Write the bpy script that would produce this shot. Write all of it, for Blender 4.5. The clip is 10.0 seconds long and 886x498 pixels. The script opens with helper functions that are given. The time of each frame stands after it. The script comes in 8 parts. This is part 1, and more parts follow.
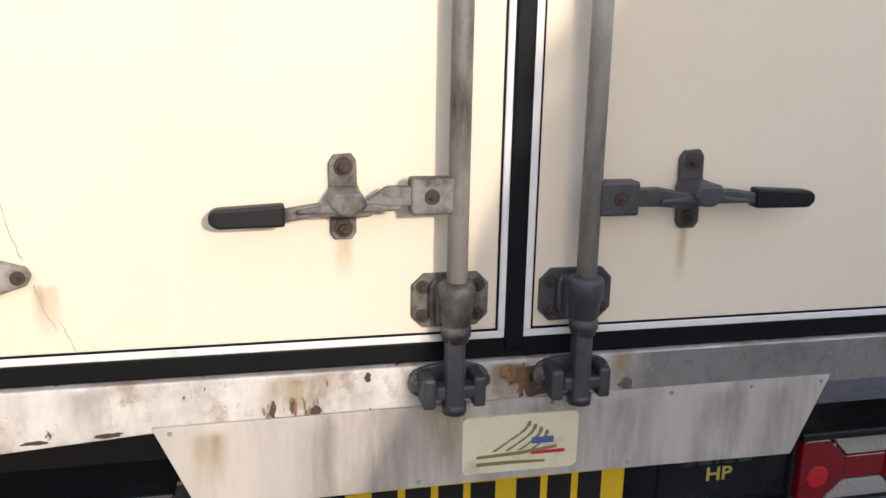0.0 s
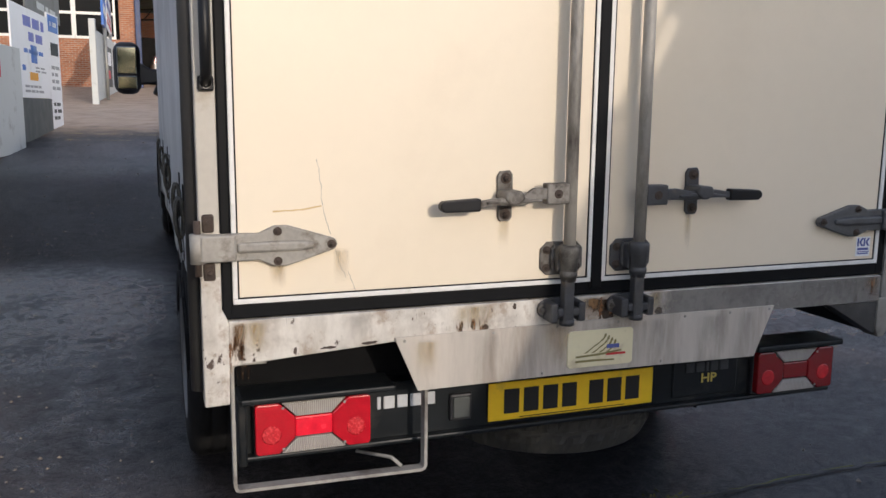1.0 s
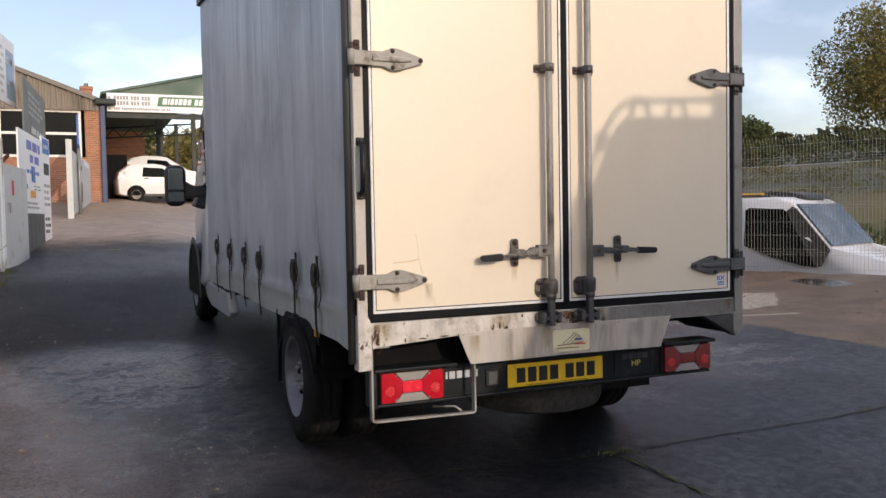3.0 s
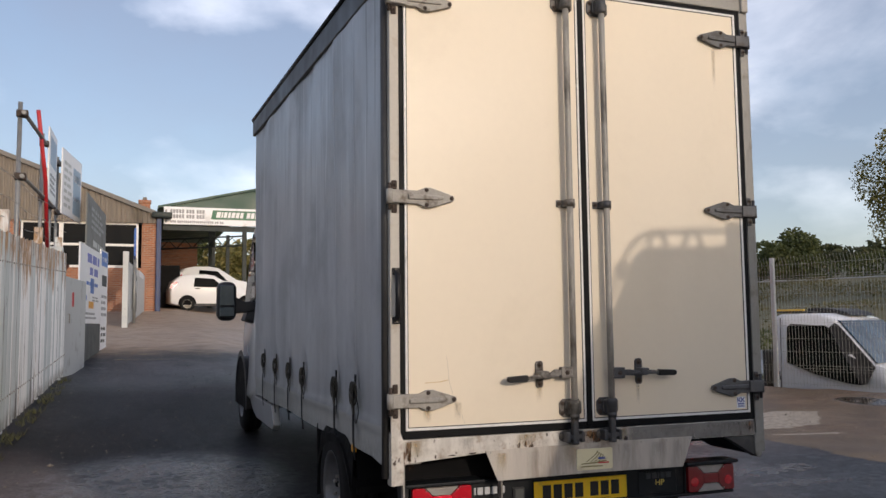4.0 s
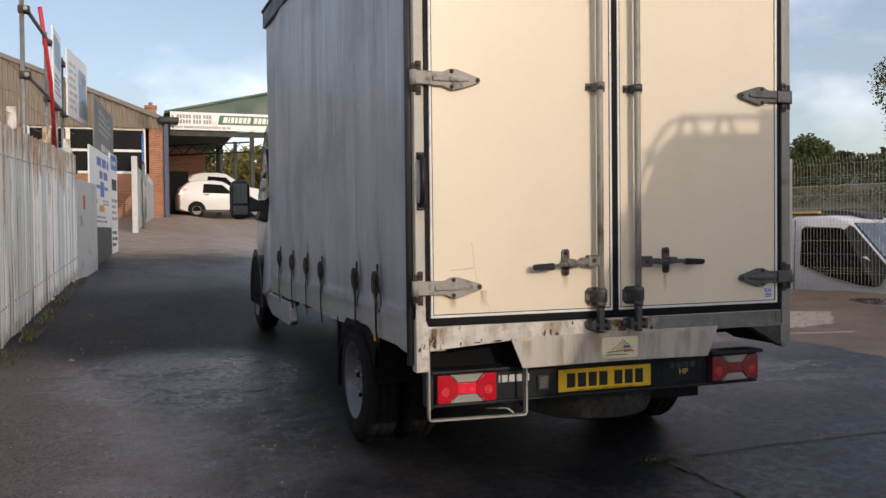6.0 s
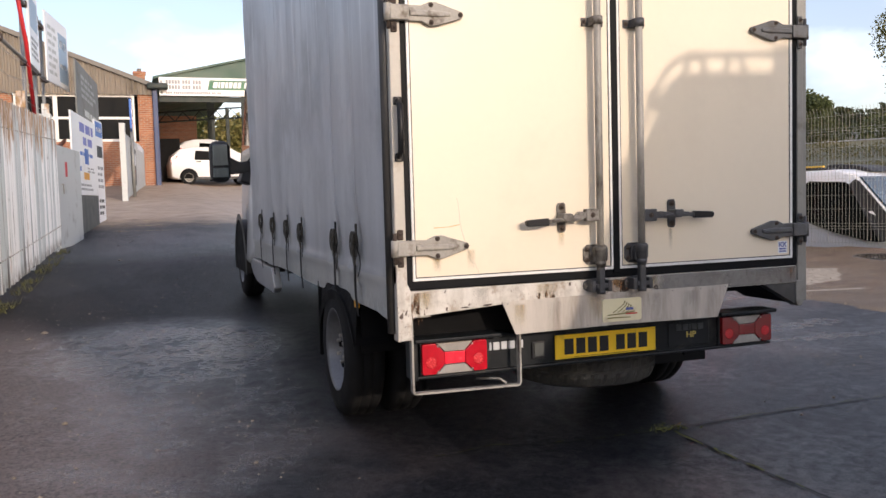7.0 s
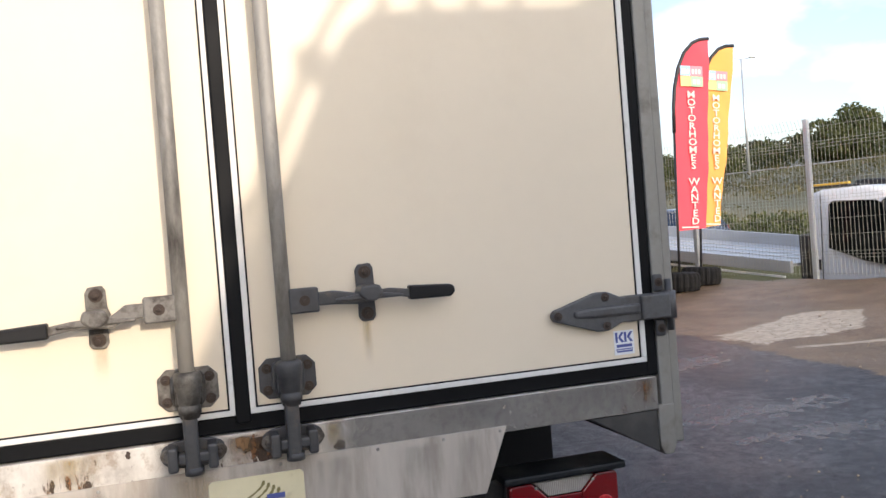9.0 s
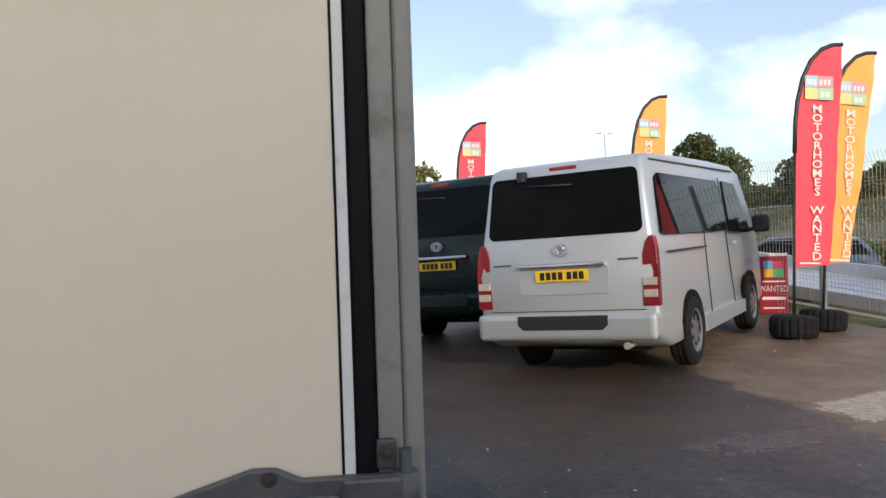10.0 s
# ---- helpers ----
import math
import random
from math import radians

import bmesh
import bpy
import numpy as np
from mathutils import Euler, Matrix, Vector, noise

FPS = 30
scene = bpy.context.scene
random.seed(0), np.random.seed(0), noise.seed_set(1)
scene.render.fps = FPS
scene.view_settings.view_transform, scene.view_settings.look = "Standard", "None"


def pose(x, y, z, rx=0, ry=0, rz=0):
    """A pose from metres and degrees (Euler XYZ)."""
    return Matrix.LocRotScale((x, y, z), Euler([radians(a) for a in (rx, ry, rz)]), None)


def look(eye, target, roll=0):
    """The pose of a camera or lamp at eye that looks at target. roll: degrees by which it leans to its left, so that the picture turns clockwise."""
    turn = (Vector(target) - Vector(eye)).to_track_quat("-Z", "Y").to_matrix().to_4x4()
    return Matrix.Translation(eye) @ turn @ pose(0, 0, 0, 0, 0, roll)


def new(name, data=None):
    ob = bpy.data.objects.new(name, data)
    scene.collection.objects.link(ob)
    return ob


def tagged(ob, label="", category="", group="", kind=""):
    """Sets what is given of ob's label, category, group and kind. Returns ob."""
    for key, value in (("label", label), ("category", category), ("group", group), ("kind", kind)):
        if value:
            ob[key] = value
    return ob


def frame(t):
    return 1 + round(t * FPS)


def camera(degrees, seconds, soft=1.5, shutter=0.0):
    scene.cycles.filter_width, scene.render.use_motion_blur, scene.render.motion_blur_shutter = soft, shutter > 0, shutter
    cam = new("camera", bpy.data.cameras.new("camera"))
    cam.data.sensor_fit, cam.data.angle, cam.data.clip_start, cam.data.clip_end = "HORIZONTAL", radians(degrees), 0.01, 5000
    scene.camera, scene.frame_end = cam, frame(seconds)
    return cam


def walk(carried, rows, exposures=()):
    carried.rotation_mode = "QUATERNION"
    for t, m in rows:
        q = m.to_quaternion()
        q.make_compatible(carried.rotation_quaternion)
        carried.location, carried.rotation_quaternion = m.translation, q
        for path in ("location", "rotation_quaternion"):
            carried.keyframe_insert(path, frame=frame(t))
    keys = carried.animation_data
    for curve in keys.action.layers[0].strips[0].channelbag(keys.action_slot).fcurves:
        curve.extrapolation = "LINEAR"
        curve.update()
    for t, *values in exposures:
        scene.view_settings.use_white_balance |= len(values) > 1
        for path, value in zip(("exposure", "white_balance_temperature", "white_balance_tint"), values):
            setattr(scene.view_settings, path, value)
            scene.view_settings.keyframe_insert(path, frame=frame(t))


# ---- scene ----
cam = camera(55.3, 10.0)
PATH = [
    (0, (-0.397, -1.21, 1.272), (0.029, 0.68, 0.778), 1.1),
    (0.5, (-0.73, -1.592, 1.235), (-0.188, 0.282, 0.793), 1.4),
    (1, (-1.117, -1.924, 1.253), (-0.457, -0.065, 0.925), 0.6),
    (1.5, (-1.49, -2.202, 1.28), (-0.744, -0.358, 1.077), -0.1),
    (2, (-1.743, -2.54, 1.259), (-0.955, -0.709, 1.102), 0.0),
    (2.2, (-1.861, -2.715, 1.26), (-1.047, -0.895, 1.112), -0.4),
    (3.3, (-2.062, -3.498, 1.213), (-1.301, -1.649, 1.182), -1.2),
    (3.5, (-2.076, -3.58, 1.243), (-1.345, -1.718, 1.266), -0.9),
    (4, (-2.099, -3.642, 1.284), (-1.408, -1.773, 1.46), -0.6),
    (4.5, (-2.118, -3.661, 1.276), (-1.423, -1.798, 1.489), -0.3),
    (5, (-2.115, -3.646, 1.245), (-1.419, -1.776, 1.383), -0.5),
    (5.5, (-2.118, -3.584, 1.215), (-1.436, -1.705, 1.252), -0.6),
    (6, (-2.139, -3.517, 1.188), (-1.464, -1.634, 1.148), -0.6),
    (6.2, (-2.127, -3.476, 1.198), (-1.459, -1.592, 1.125), -0.8),
    (7.3, (-1.766, -3.05, 1.132), (-1.099, -1.169, 1.004), -2.1),
    (7.5, (-1.585, -2.931, 1.139), (-0.939, -1.043, 1.01), -2.5),
    (8, (-1.142, -2.509, 1.096), (-0.55, -0.605, 0.93), -4.3),
    (8.2, (-0.943, -2.42, 1.105), (-0.376, -0.509, 0.941), -5.0),
    (8.5, (-0.651, -2.185, 1.131), (-0.102, -0.267, 0.997), -5.7),
    (9, (-0.081, -1.827, 1.148), (0.484, 0.091, 1.119), -4.5),
    (9.5, (0.429, -1.427, 1.19), (0.976, 0.497, 1.227), -2.7),
    (10, (0.942, -1.112, 1.254), (1.174, 0.875, 1.266), -1.9),
]
EXPOSURES = [(0.0, 0.78, 6300, 15), (0.5, 0.60, 6300, 15), (1.0, 0.30, 6250, 13), (1.5, 0.10, 6350, 14), (2.2, 0.06, 6350, 14), (3.3, 0.28, 6700, 17), (3.6, 0.14, 6700, 17), (4.0, -0.16, 6550, 15), (4.5, -0.62, 7000, 16),
             (5.0, -0.63, 7000, 15), (5.5, -0.28, 6900, 15), (6.2, 0.06, 6700, 14), (7.3, 0.60, 6700, 19), (8.0, 0.60, 6650, 20), (8.5, 0.78, 6550, 17), (9.0, 0.88, 6500, 13), (9.5, 0.63, 6500, 13), (10.0, 0.44, 6500, 11)]
walk(cam, [(t, look(eye, target, roll)) for t, eye, target, roll in PATH], EXPOSURES)

# ---- light ----
SUN_EL, SUN_AZ = 16.0, 12.0   # height of the sun; its bearing east of due behind the truck
world = bpy.data.worlds.new("sky_world")
scene.world = world
world.use_nodes = True
wn, wl = world.node_tree.nodes, world.node_tree.links
wn.clear()
w_out = wn.new("ShaderNodeOutputWorld")
w_bg = wn.new("ShaderNodeBackground")
w_bg.inputs["Strength"].default_value = 0.134
w_sky = wn.new("ShaderNodeTexSky")
w_sky.sky_type = 'NISHITA'
w_sky.sun_disc = False
w_sky.sun_elevation = radians(SUN_EL)
w_sky.sun_rotation = radians(180 - SUN_AZ)
w_sky.air_density, w_sky.dust_density, w_sky.ozone_density = 1.0, 1.5, 1.5
w_co = wn.new("ShaderNodeTexCoord")
w_map = wn.new("ShaderNodeMapping")
w_map.inputs["Scale"].default_value = (1.0, 1.0, 1.9)
w_map.inputs["Location"].default_value = (0.35, 0.1, 0.2)
w_n1 = wn.new("ShaderNodeTexNoise")
w_n1.inputs["Scale"].default_value, w_n1.inputs["Detail"].default_value = 2.6, 8.0
w_n1.inputs["Roughness"].default_value = 0.56
w_n1.inputs["Distortion"].default_value = 0.35
w_r1 = wn.new("ShaderNodeValToRGB")
w_r1.color_ramp.elements[0].position, w_r1.color_ramp.elements[1].position = 0.33, 0.57
w_n2 = wn.new("ShaderNodeTexNoise")
w_n2.inputs["Scale"].default_value, w_n2.inputs["Detail"].default_value = 4.2, 7.0
w_r2 = wn.new("ShaderNodeValToRGB")
w_r2.color_ramp.elements[0].position, w_r2.color_ramp.elements[1].position = 0.40, 0.56
w_r2.color_ramp.elements[0].color, w_r2.color_ramp.elements[1].color = (5.4, 5.35, 5.55, 1), (1.35, 1.35, 1.6, 1)
w_mix = wn.new("ShaderNodeMixRGB")
w_sc = wn.new("ShaderNodeMixRGB")
w_sc.blend_type = 'ADD'
w_sc.inputs[0].default_value, w_sc.inputs[2].default_value = 1.0, (1.0, 1.05, 1.25, 1)
wl.new(w_co.outputs["Generated"], w_map.inputs["Vector"])
wl.new(w_map.outputs["Vector"], w_n1.inputs["Vector"])
wl.new(w_map.outputs["Vector"], w_n2.inputs["Vector"])
wl.new(w_n1.outputs["Fac"], w_r1.inputs["Fac"])
w_sep = wn.new("ShaderNodeSeparateXYZ")          # higher up, the grey undersides of the clouds show
w_up = wn.new("ShaderNodeMapRange")
w_up.inputs["From Min"].default_value, w_up.inputs["From Max"].default_value = 0.10, 0.32
w_up.inputs["To Min"].default_value, w_up.inputs["To Max"].default_value = -0.03, 0.055
w_tilt = wn.new("ShaderNodeMath")
wl.new(w_co.outputs["Generated"], w_sep.inputs[0])
wl.new(w_sep.outputs[2], w_up.inputs["Value"])
wl.new(w_up.outputs[0], w_tilt.inputs[0])
wl.new(w_n2.outputs["Fac"], w_tilt.inputs[1])
wl.new(w_tilt.outputs[0], w_r2.inputs["Fac"])
wl.new(w_sky.outputs["Color"], w_sc.inputs[1])
wl.new(w_r1.outputs["Color"], w_mix.inputs["Fac"])
wl.new(w_sc.outputs["Color"], w_mix.inputs[1])
w_glow = wn.new("ShaderNodeMixRGB")      # cloud lit through from the sun's side
w_glow.blend_type = 'ADD'
w_glow.inputs[0].default_value = 0.85
wl.new(w_r2.outputs["Color"], w_glow.inputs[1])
wl.new(w_sky.outputs["Color"], w_glow.inputs[2])
wl.new(w_glow.outputs["Color"], w_mix.inputs[2])
wl.new(w_mix.outputs["Color"], w_bg.inputs["Color"])
wl.new(w_bg.outputs["Background"], w_out.inputs["Surface"])

sun_data = bpy.data.lights.new("sun", 'SUN')
sun_data.energy, sun_data.angle, sun_data.color = 1.52, radians(0.6), (1.0, 0.885, 0.735)
sun = new("sun", sun_data)
_sd = Vector((math.sin(radians(SUN_AZ)) * math.cos(radians(SUN_EL)), -math.cos(radians(SUN_AZ)) * math.cos(radians(SUN_EL)), math.sin(radians(SUN_EL))))
sun.matrix_world = look(_sd * 60, (0, 0, 0))


# ---- materials ----
def mat(name, color, rough=0.6, metal=0.0, var=0.12, scale=4.0, fine=60.0, bump=0.0, dirt=None, dirt_amt=0.0, dirt_scale=1.5, rough_var=0.1, coat=0.0, rnd=0.0, stretch=(1, 1, 1), spec=0.5):
    m = bpy.data.materials.new(name)
    m.use_nodes = True
    n, l = m.node_tree.nodes, m.node_tree.links
    b = n["Principled BSDF"]
    tc = n.new("ShaderNodeTexCoord")
    mp = n.new("ShaderNodeMapping")
    mp.inputs["Scale"].default_value = stretch
    l.new(tc.outputs["Object"], mp.inputs["Vector"])
    big = n.new("ShaderNodeTexNoise")
    big.inputs["Scale"].default_value, big.inputs["Detail"].default_value = scale, 5
    small = n.new("ShaderNodeTexNoise")
    small.inputs["Scale"].default_value, small.inputs["Detail"].default_value = fine, 3
    l.new(mp.outputs[0], big.inputs["Vector"])
    l.new(mp.outputs[0], small.inputs["Vector"])
    add = n.new("ShaderNodeMath")
    add.operation = 'MULTIPLY_ADD'
    add.inputs[1].default_value = 0.4
    l.new(small.outputs["Fac"], add.inputs[0])
    l.new(big.outputs["Fac"], add.inputs[2])
    mr = n.new("ShaderNodeMapRange")
    mr.inputs["From Min"].default_value, mr.inputs["From Max"].default_value = 0.4, 1.0
    mr.inputs["To Min"].default_value, mr.inputs["To Max"].default_value = 1 - var, 1 + var
    l.new(add.outputs[0], mr.inputs["Value"])
    last = mr.outputs[0]
    if rnd:
        oi = n.new("ShaderNodeObjectInfo")
        r2 = n.new("ShaderNodeMapRange")
        r2.inputs["To Min"].default_value, r2.inputs["To Max"].default_value = 1 - rnd, 1 + rnd
        l.new(oi.outputs["Random"], r2.inputs["Value"])
        mm = n.new("ShaderNodeMath")
        mm.operation = 'MULTIPLY'
        l.new(last, mm.inputs[0])
        l.new(r2.outputs[0], mm.inputs[1])
        last = mm.outputs[0]
    sc = n.new("ShaderNodeVectorMath")
    sc.operation = 'SCALE'
    sc.inputs[0].default_value = color
    l.new(last, sc.inputs["Scale"])
    col = sc.outputs[0]
    if dirt:
        dn = n.new("ShaderNodeTexNoise")
        dn.inputs["Scale"].default_value, dn.inputs["Detail"].default_value, dn.inputs["Roughness"].default_value = dirt_scale, 8, 0.65
        l.new(mp.outputs[0], dn.inputs["Vector"])
        dr = n.new("ShaderNodeMapRange")
        dr.inputs["From Min"].default_value, dr.inputs["From Max"].default_value = 0.62 - dirt_amt * 0.35, 0.80 - dirt_amt * 0.35
        l.new(dn.outputs["Fac"], dr.inputs["Value"])
        mx = n.new("ShaderNodeMixRGB")
        mx.inputs[2].default_value = (*dirt, 1)
        l.new(dr.outputs[0], mx.inputs[0])
        l.new(col, mx.inputs[1])
        col = mx.outputs[0]
    l.new(col, b.inputs["Base Color"])
    rr = n.new("ShaderNodeMapRange")
    rr.inputs["From Min"].default_value, rr.inputs["From Max"].default_value = 0.3, 0.7
    rr.inputs["To Min"].default_value, rr.inputs["To Max"].default_value = max(0.02, rough - rough_var), min(1, rough + rough_var)
    l.new(big.outputs["Fac"], rr.inputs["Value"])
    l.new(rr.outputs[0], b.inputs["Roughness"])
    b.inputs["Metallic"].default_value = metal
    b.inputs["Coat Weight"].default_value = coat
    b.inputs["Specular IOR Level"].default_value = spec
    if bump:
        bp = n.new("ShaderNodeBump")
        bp.inputs["Strength"].default_value, bp.inputs["Distance"].default_value = bump, 0.004
        l.new(small.outputs["Fac"], bp.inputs["Height"])
        l.new(bp.outputs[0], b.inputs["Normal"])
    return m


M_CREAM = mat("cream_panel", (0.81, 0.705, 0.545), 0.42, var=0.03, scale=1.2, fine=25, bump=0.05, dirt=(0.76, 0.655, 0.50), dirt_amt=0.20, dirt_scale=1.6)
M_WHITE = mat("white_trim", (0.78, 0.76, 0.72), 0.4, var=0.06, dirt=(0.45, 0.42, 0.36), dirt_amt=0.1, dirt_scale=9)
M_MARKD = mat("dark_grey_mark", (0.035, 0.038, 0.042), 0.5, var=0.4, scale=60)
M_SEAL = mat("black_rubber", (0.005, 0.0055, 0.0065), 0.55, var=0.25, fine=90, spec=0.15)
M_GALV = mat("dirty_galvanised_steel", (0.36, 0.345, 0.31), 0.62, metal=0.25, var=0.22, scale=7, fine=70, bump=0.12, dirt=(0.12, 0.10, 0.085), dirt_amt=0.35, dirt_scale=9)
M_ROD = mat("dull_zinc_rod", (0.34, 0.32, 0.285), 0.55, metal=0.15, var=0.18, scale=6, fine=80, bump=0.1, dirt=(0.08, 0.07, 0.06), dirt_amt=0.3, dirt_scale=8, stretch=(1, 1, 0.3))
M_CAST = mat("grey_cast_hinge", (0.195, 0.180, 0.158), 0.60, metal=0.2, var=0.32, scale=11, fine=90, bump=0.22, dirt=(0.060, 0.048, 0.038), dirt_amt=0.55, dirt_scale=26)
# M_HINGED and M_CASTD darken the right door's fittings for the shade there
M_HINGED = mat("grimy_shaded_hinge", (0.105, 0.106, 0.108), 0.5, metal=0.3, var=0.32, scale=11, fine=90, bump=0.22, dirt=(0.06, 0.05, 0.04), dirt_amt=0.35, dirt_scale=12)
M_CASTD = mat("dark_iron_and_shaded_cast", (0.075, 0.075, 0.077), 0.5, metal=0.3, var=0.3, scale=12, fine=90, bump=0.15, dirt=(0.15, 0.12, 0.09), dirt_amt=0.15, dirt_scale=14)
M_HINGEL = mat("sunlit_cast_hinge", (0.33, 0.31, 0.275), 0.6, metal=0.15, var=0.28, scale=11, fine=90, bump=0.22, dirt=(0.12, 0.095, 0.07), dirt_amt=0.30, dirt_scale=18)
M_CASTG = mat("grimy_cast_collar", (0.125, 0.118, 0.105), 0.55, metal=0.25, var=0.45, scale=40, fine=140, bump=0.3, dirt=(0.05, 0.043, 0.036), dirt_amt=0.6, dirt_scale=28)
M_RUST = mat("rusty_steel", (0.062, 0.044, 0.034), 0.85, var=0.4, scale=30, fine=150, bump=0.3)
M_APRON = mat("dirty_white_apron", (0.50, 0.455, 0.395), 0.55, var=0.14, scale=4, fine=30, dirt=(0.29, 0.245, 0.20), dirt_amt=0.42, dirt_scale=3, stretch=(3, 3, 0.5))
M_POST = mat("grimy_white_post", (0.50, 0.465, 0.40), 0.55, var=0.12, scale=5, dirt=(0.34, 0.25, 0.16), dirt_amt=0.2, dirt_scale=6)
M_GREYPOST = mat("grey_aluminium_post", (0.27, 0.26, 0.235), 0.5, metal=0.3, var=0.15, scale=5, dirt=(0.14, 0.12, 0.10), dirt_amt=0.25, dirt_scale=6)
# near-black underbody; also stands in for shade in arches and hollows
M_DARK = mat("black_underbody_and_hollow_shade", (0.0035, 0.0035, 0.004), 0.8, var=0.3, scale=8, spec=0.2)
M_BUMP = mat("black_bumper_steel", (0.008, 0.0105, 0.0125), 0.45, var=0.3, scale=10, dirt=(0.04, 0.038, 0.035), dirt_amt=0.24, dirt_scale=6, spec=0.3)
M_TYRE = mat("tyre_rubber", (0.008, 0.008, 0.0085), 0.85, var=0.25, scale=9, bump=0.2, dirt=(0.022, 0.021, 0.019), dirt_amt=0.2, dirt_scale=6, spec=0.3)
M_RIM = mat("silver_wheel_paint", (0.19, 0.195, 0.205), 0.42, metal=0.5, var=0.3)
M_PLATE = mat("yellow_plate", (0.80, 0.52, 0.02), 0.4, var=0.08, scale=8, dirt=(0.45, 0.30, 0.05), dirt_amt=0.1, dirt_scale=12)
M_INK = mat("black_ink", (0.01, 0.01, 0.01), 0.5, var=0.1)
# lamp reds below come in sunlit and shaded copies
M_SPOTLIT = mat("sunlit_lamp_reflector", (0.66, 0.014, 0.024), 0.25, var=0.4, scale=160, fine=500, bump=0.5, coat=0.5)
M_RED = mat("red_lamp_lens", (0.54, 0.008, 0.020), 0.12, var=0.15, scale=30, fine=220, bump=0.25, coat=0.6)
M_REDD = mat("deep_red_and_shaded_lens", (0.19, 0.003, 0.006), 0.12, var=0.12, scale=25, fine=200, bump=0.2, coat=0.6)
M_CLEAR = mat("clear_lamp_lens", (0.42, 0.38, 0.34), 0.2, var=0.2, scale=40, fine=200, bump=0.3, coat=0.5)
M_SPOT = mat("lamp_reflector_glow_red", (0.55, 0.010, 0.018), 0.2, var=0.25, scale=60, fine=300, bump=0.3, coat=0.6)
M_REFLEX = mat("sunlit_red_centre_lens", (0.90, 0.014, 0.04), 0.2, var=0.15, scale=40, fine=400, bump=0.3, coat=0.4)
M_GRIP = mat("black_plastic_grip", (0.009, 0.009, 0.010), 0.42, var=0.2, fine=120, bump=0.05, spec=0.3)
M_WHITECAR = mat("white_car_paint", (0.83, 0.835, 0.84), 0.25, rough_var=0.02, var=0.03, scale=2, coat=0.6)
M_SILVER = mat("silver_car_paint", (0.45, 0.48, 0.505), 0.34, metal=0.4, rough_var=0.015, var=0.02, scale=1, fine=30, coat=0.3)
M_GREENCAR = mat("dark_green_car_paint", (0.003, 0.013, 0.012), 0.22, var=0.05, coat=0.15, spec=0.3)
M_GLASS = mat("tinted_vehicle_glass", (0.005, 0.006, 0.0065), 0.02, var=0.1, rough_var=0.01, spec=0.055)
# blue, uneven base colour paints the sky's reflection in the windscreen
M_SCREEN = mat("sky_toned_windscreen", (0.045, 0.075, 0.105), 0.04, var=0.5, scale=3, rough_var=0.02, spec=0.3)
M_CHROME = mat("chrome", (0.75, 0.75, 0.76), 0.12, metal=1.0, var=0.05, rough_var=0.03)
M_BLACKP = mat("black_trim_plastic", (0.02, 0.02, 0.022), 0.5, var=0.15)
M_GATE = mat("grey_sheet_gate", (0.54, 0.56, 0.55), 0.5, metal=0.1, var=0.06, scale=3, dirt=(0.3, 0.29, 0.27), dirt_amt=0.15, dirt_scale=3)
M_MESH = mat("galvanised_fence_wire", (0.42, 0.42, 0.365), 0.45, metal=0.35, var=0.08)
M_MESHPOST = mat("galvanised_post", (0.52, 0.54, 0.55), 0.4, metal=0.4, var=0.08)
M_CLAD = mat("brown_grey_cladding", (0.235, 0.20, 0.16), 0.7, var=0.14, scale=1.2, fine=14, dirt=(0.13, 0.11, 0.085), dirt_amt=0.3, dirt_scale=1.2, stretch=(1, 1, 0.3))
M_ROOF = mat("grey_roof_sheet", (0.20, 0.185, 0.165), 0.75, var=0.15, scale=2)
M_GREENR = mat("green_canopy_sheet", (0.035, 0.085, 0.06), 0.5, var=0.1, scale=1.5)
M_DARKST = mat("dark_green_steelwork", (0.02, 0.03, 0.028), 0.6, var=0.2)
M_BLUE = mat("blue_pipe_paint", (0.035, 0.055, 0.13), 0.5, var=0.15)
M_BOARD = mat("white_sign_board", (0.84, 0.85, 0.87), 0.4, var=0.05, scale=2, dirt=(0.5, 0.5, 0.48), dirt_amt=0.1)
M_SIGNG = mat("green_sign_panel", (0.015, 0.13, 0.06), 0.4, var=0.05)
M_SIGNB = mat("blue_sign_panel", (0.02, 0.13, 0.50), 0.4, var=0.08)
M_SIGNN = mat("navy_print", (0.085, 0.11, 0.32), 0.5, var=0.1)
M_SIGNGR = mat("grey_print", (0.30, 0.31, 0.32), 0.5, var=0.1)
M_SIGND = mat("dark_board", (0.07, 0.075, 0.07), 0.6, var=0.15)
M_ORANGE = mat("orange_print", (0.75, 0.35, 0.03), 0.5, var=0.1)
M_REDP = mat("red_paint", (0.55, 0.025, 0.03), 0.5, var=0.12)
M_SCAF = mat("scaffold_tube", (0.27, 0.27, 0.26), 0.5, metal=0.4, var=0.2, scale=8)
M_RBOARD = mat("dark_red_board", (0.36, 0.016, 0.03), 0.5, var=0.08, scale=4)
M_RFLAG = mat("red_flag_cloth", (0.80, 0.075, 0.11), 0.75, var=0.06, scale=3, fine=200, bump=0.1)
M_YFLAG = mat("yellow_flag_cloth", (0.90, 0.41, 0.10), 0.75, var=0.06, scale=3, fine=200, bump=0.1)
M_FPRINT = mat("faded_white_print", (0.80, 0.735, 0.68), 0.7, var=0.06)
M_FBLUE = mat("faded_blue_print", (0.36, 0.56, 0.74), 0.7, var=0.06)
M_FPINK = mat("faded_pink_print", (0.78, 0.30, 0.36), 0.7, var=0.06)
M_FGREEN = mat("faded_green_print", (0.38, 0.62, 0.42), 0.7, var=0.06)
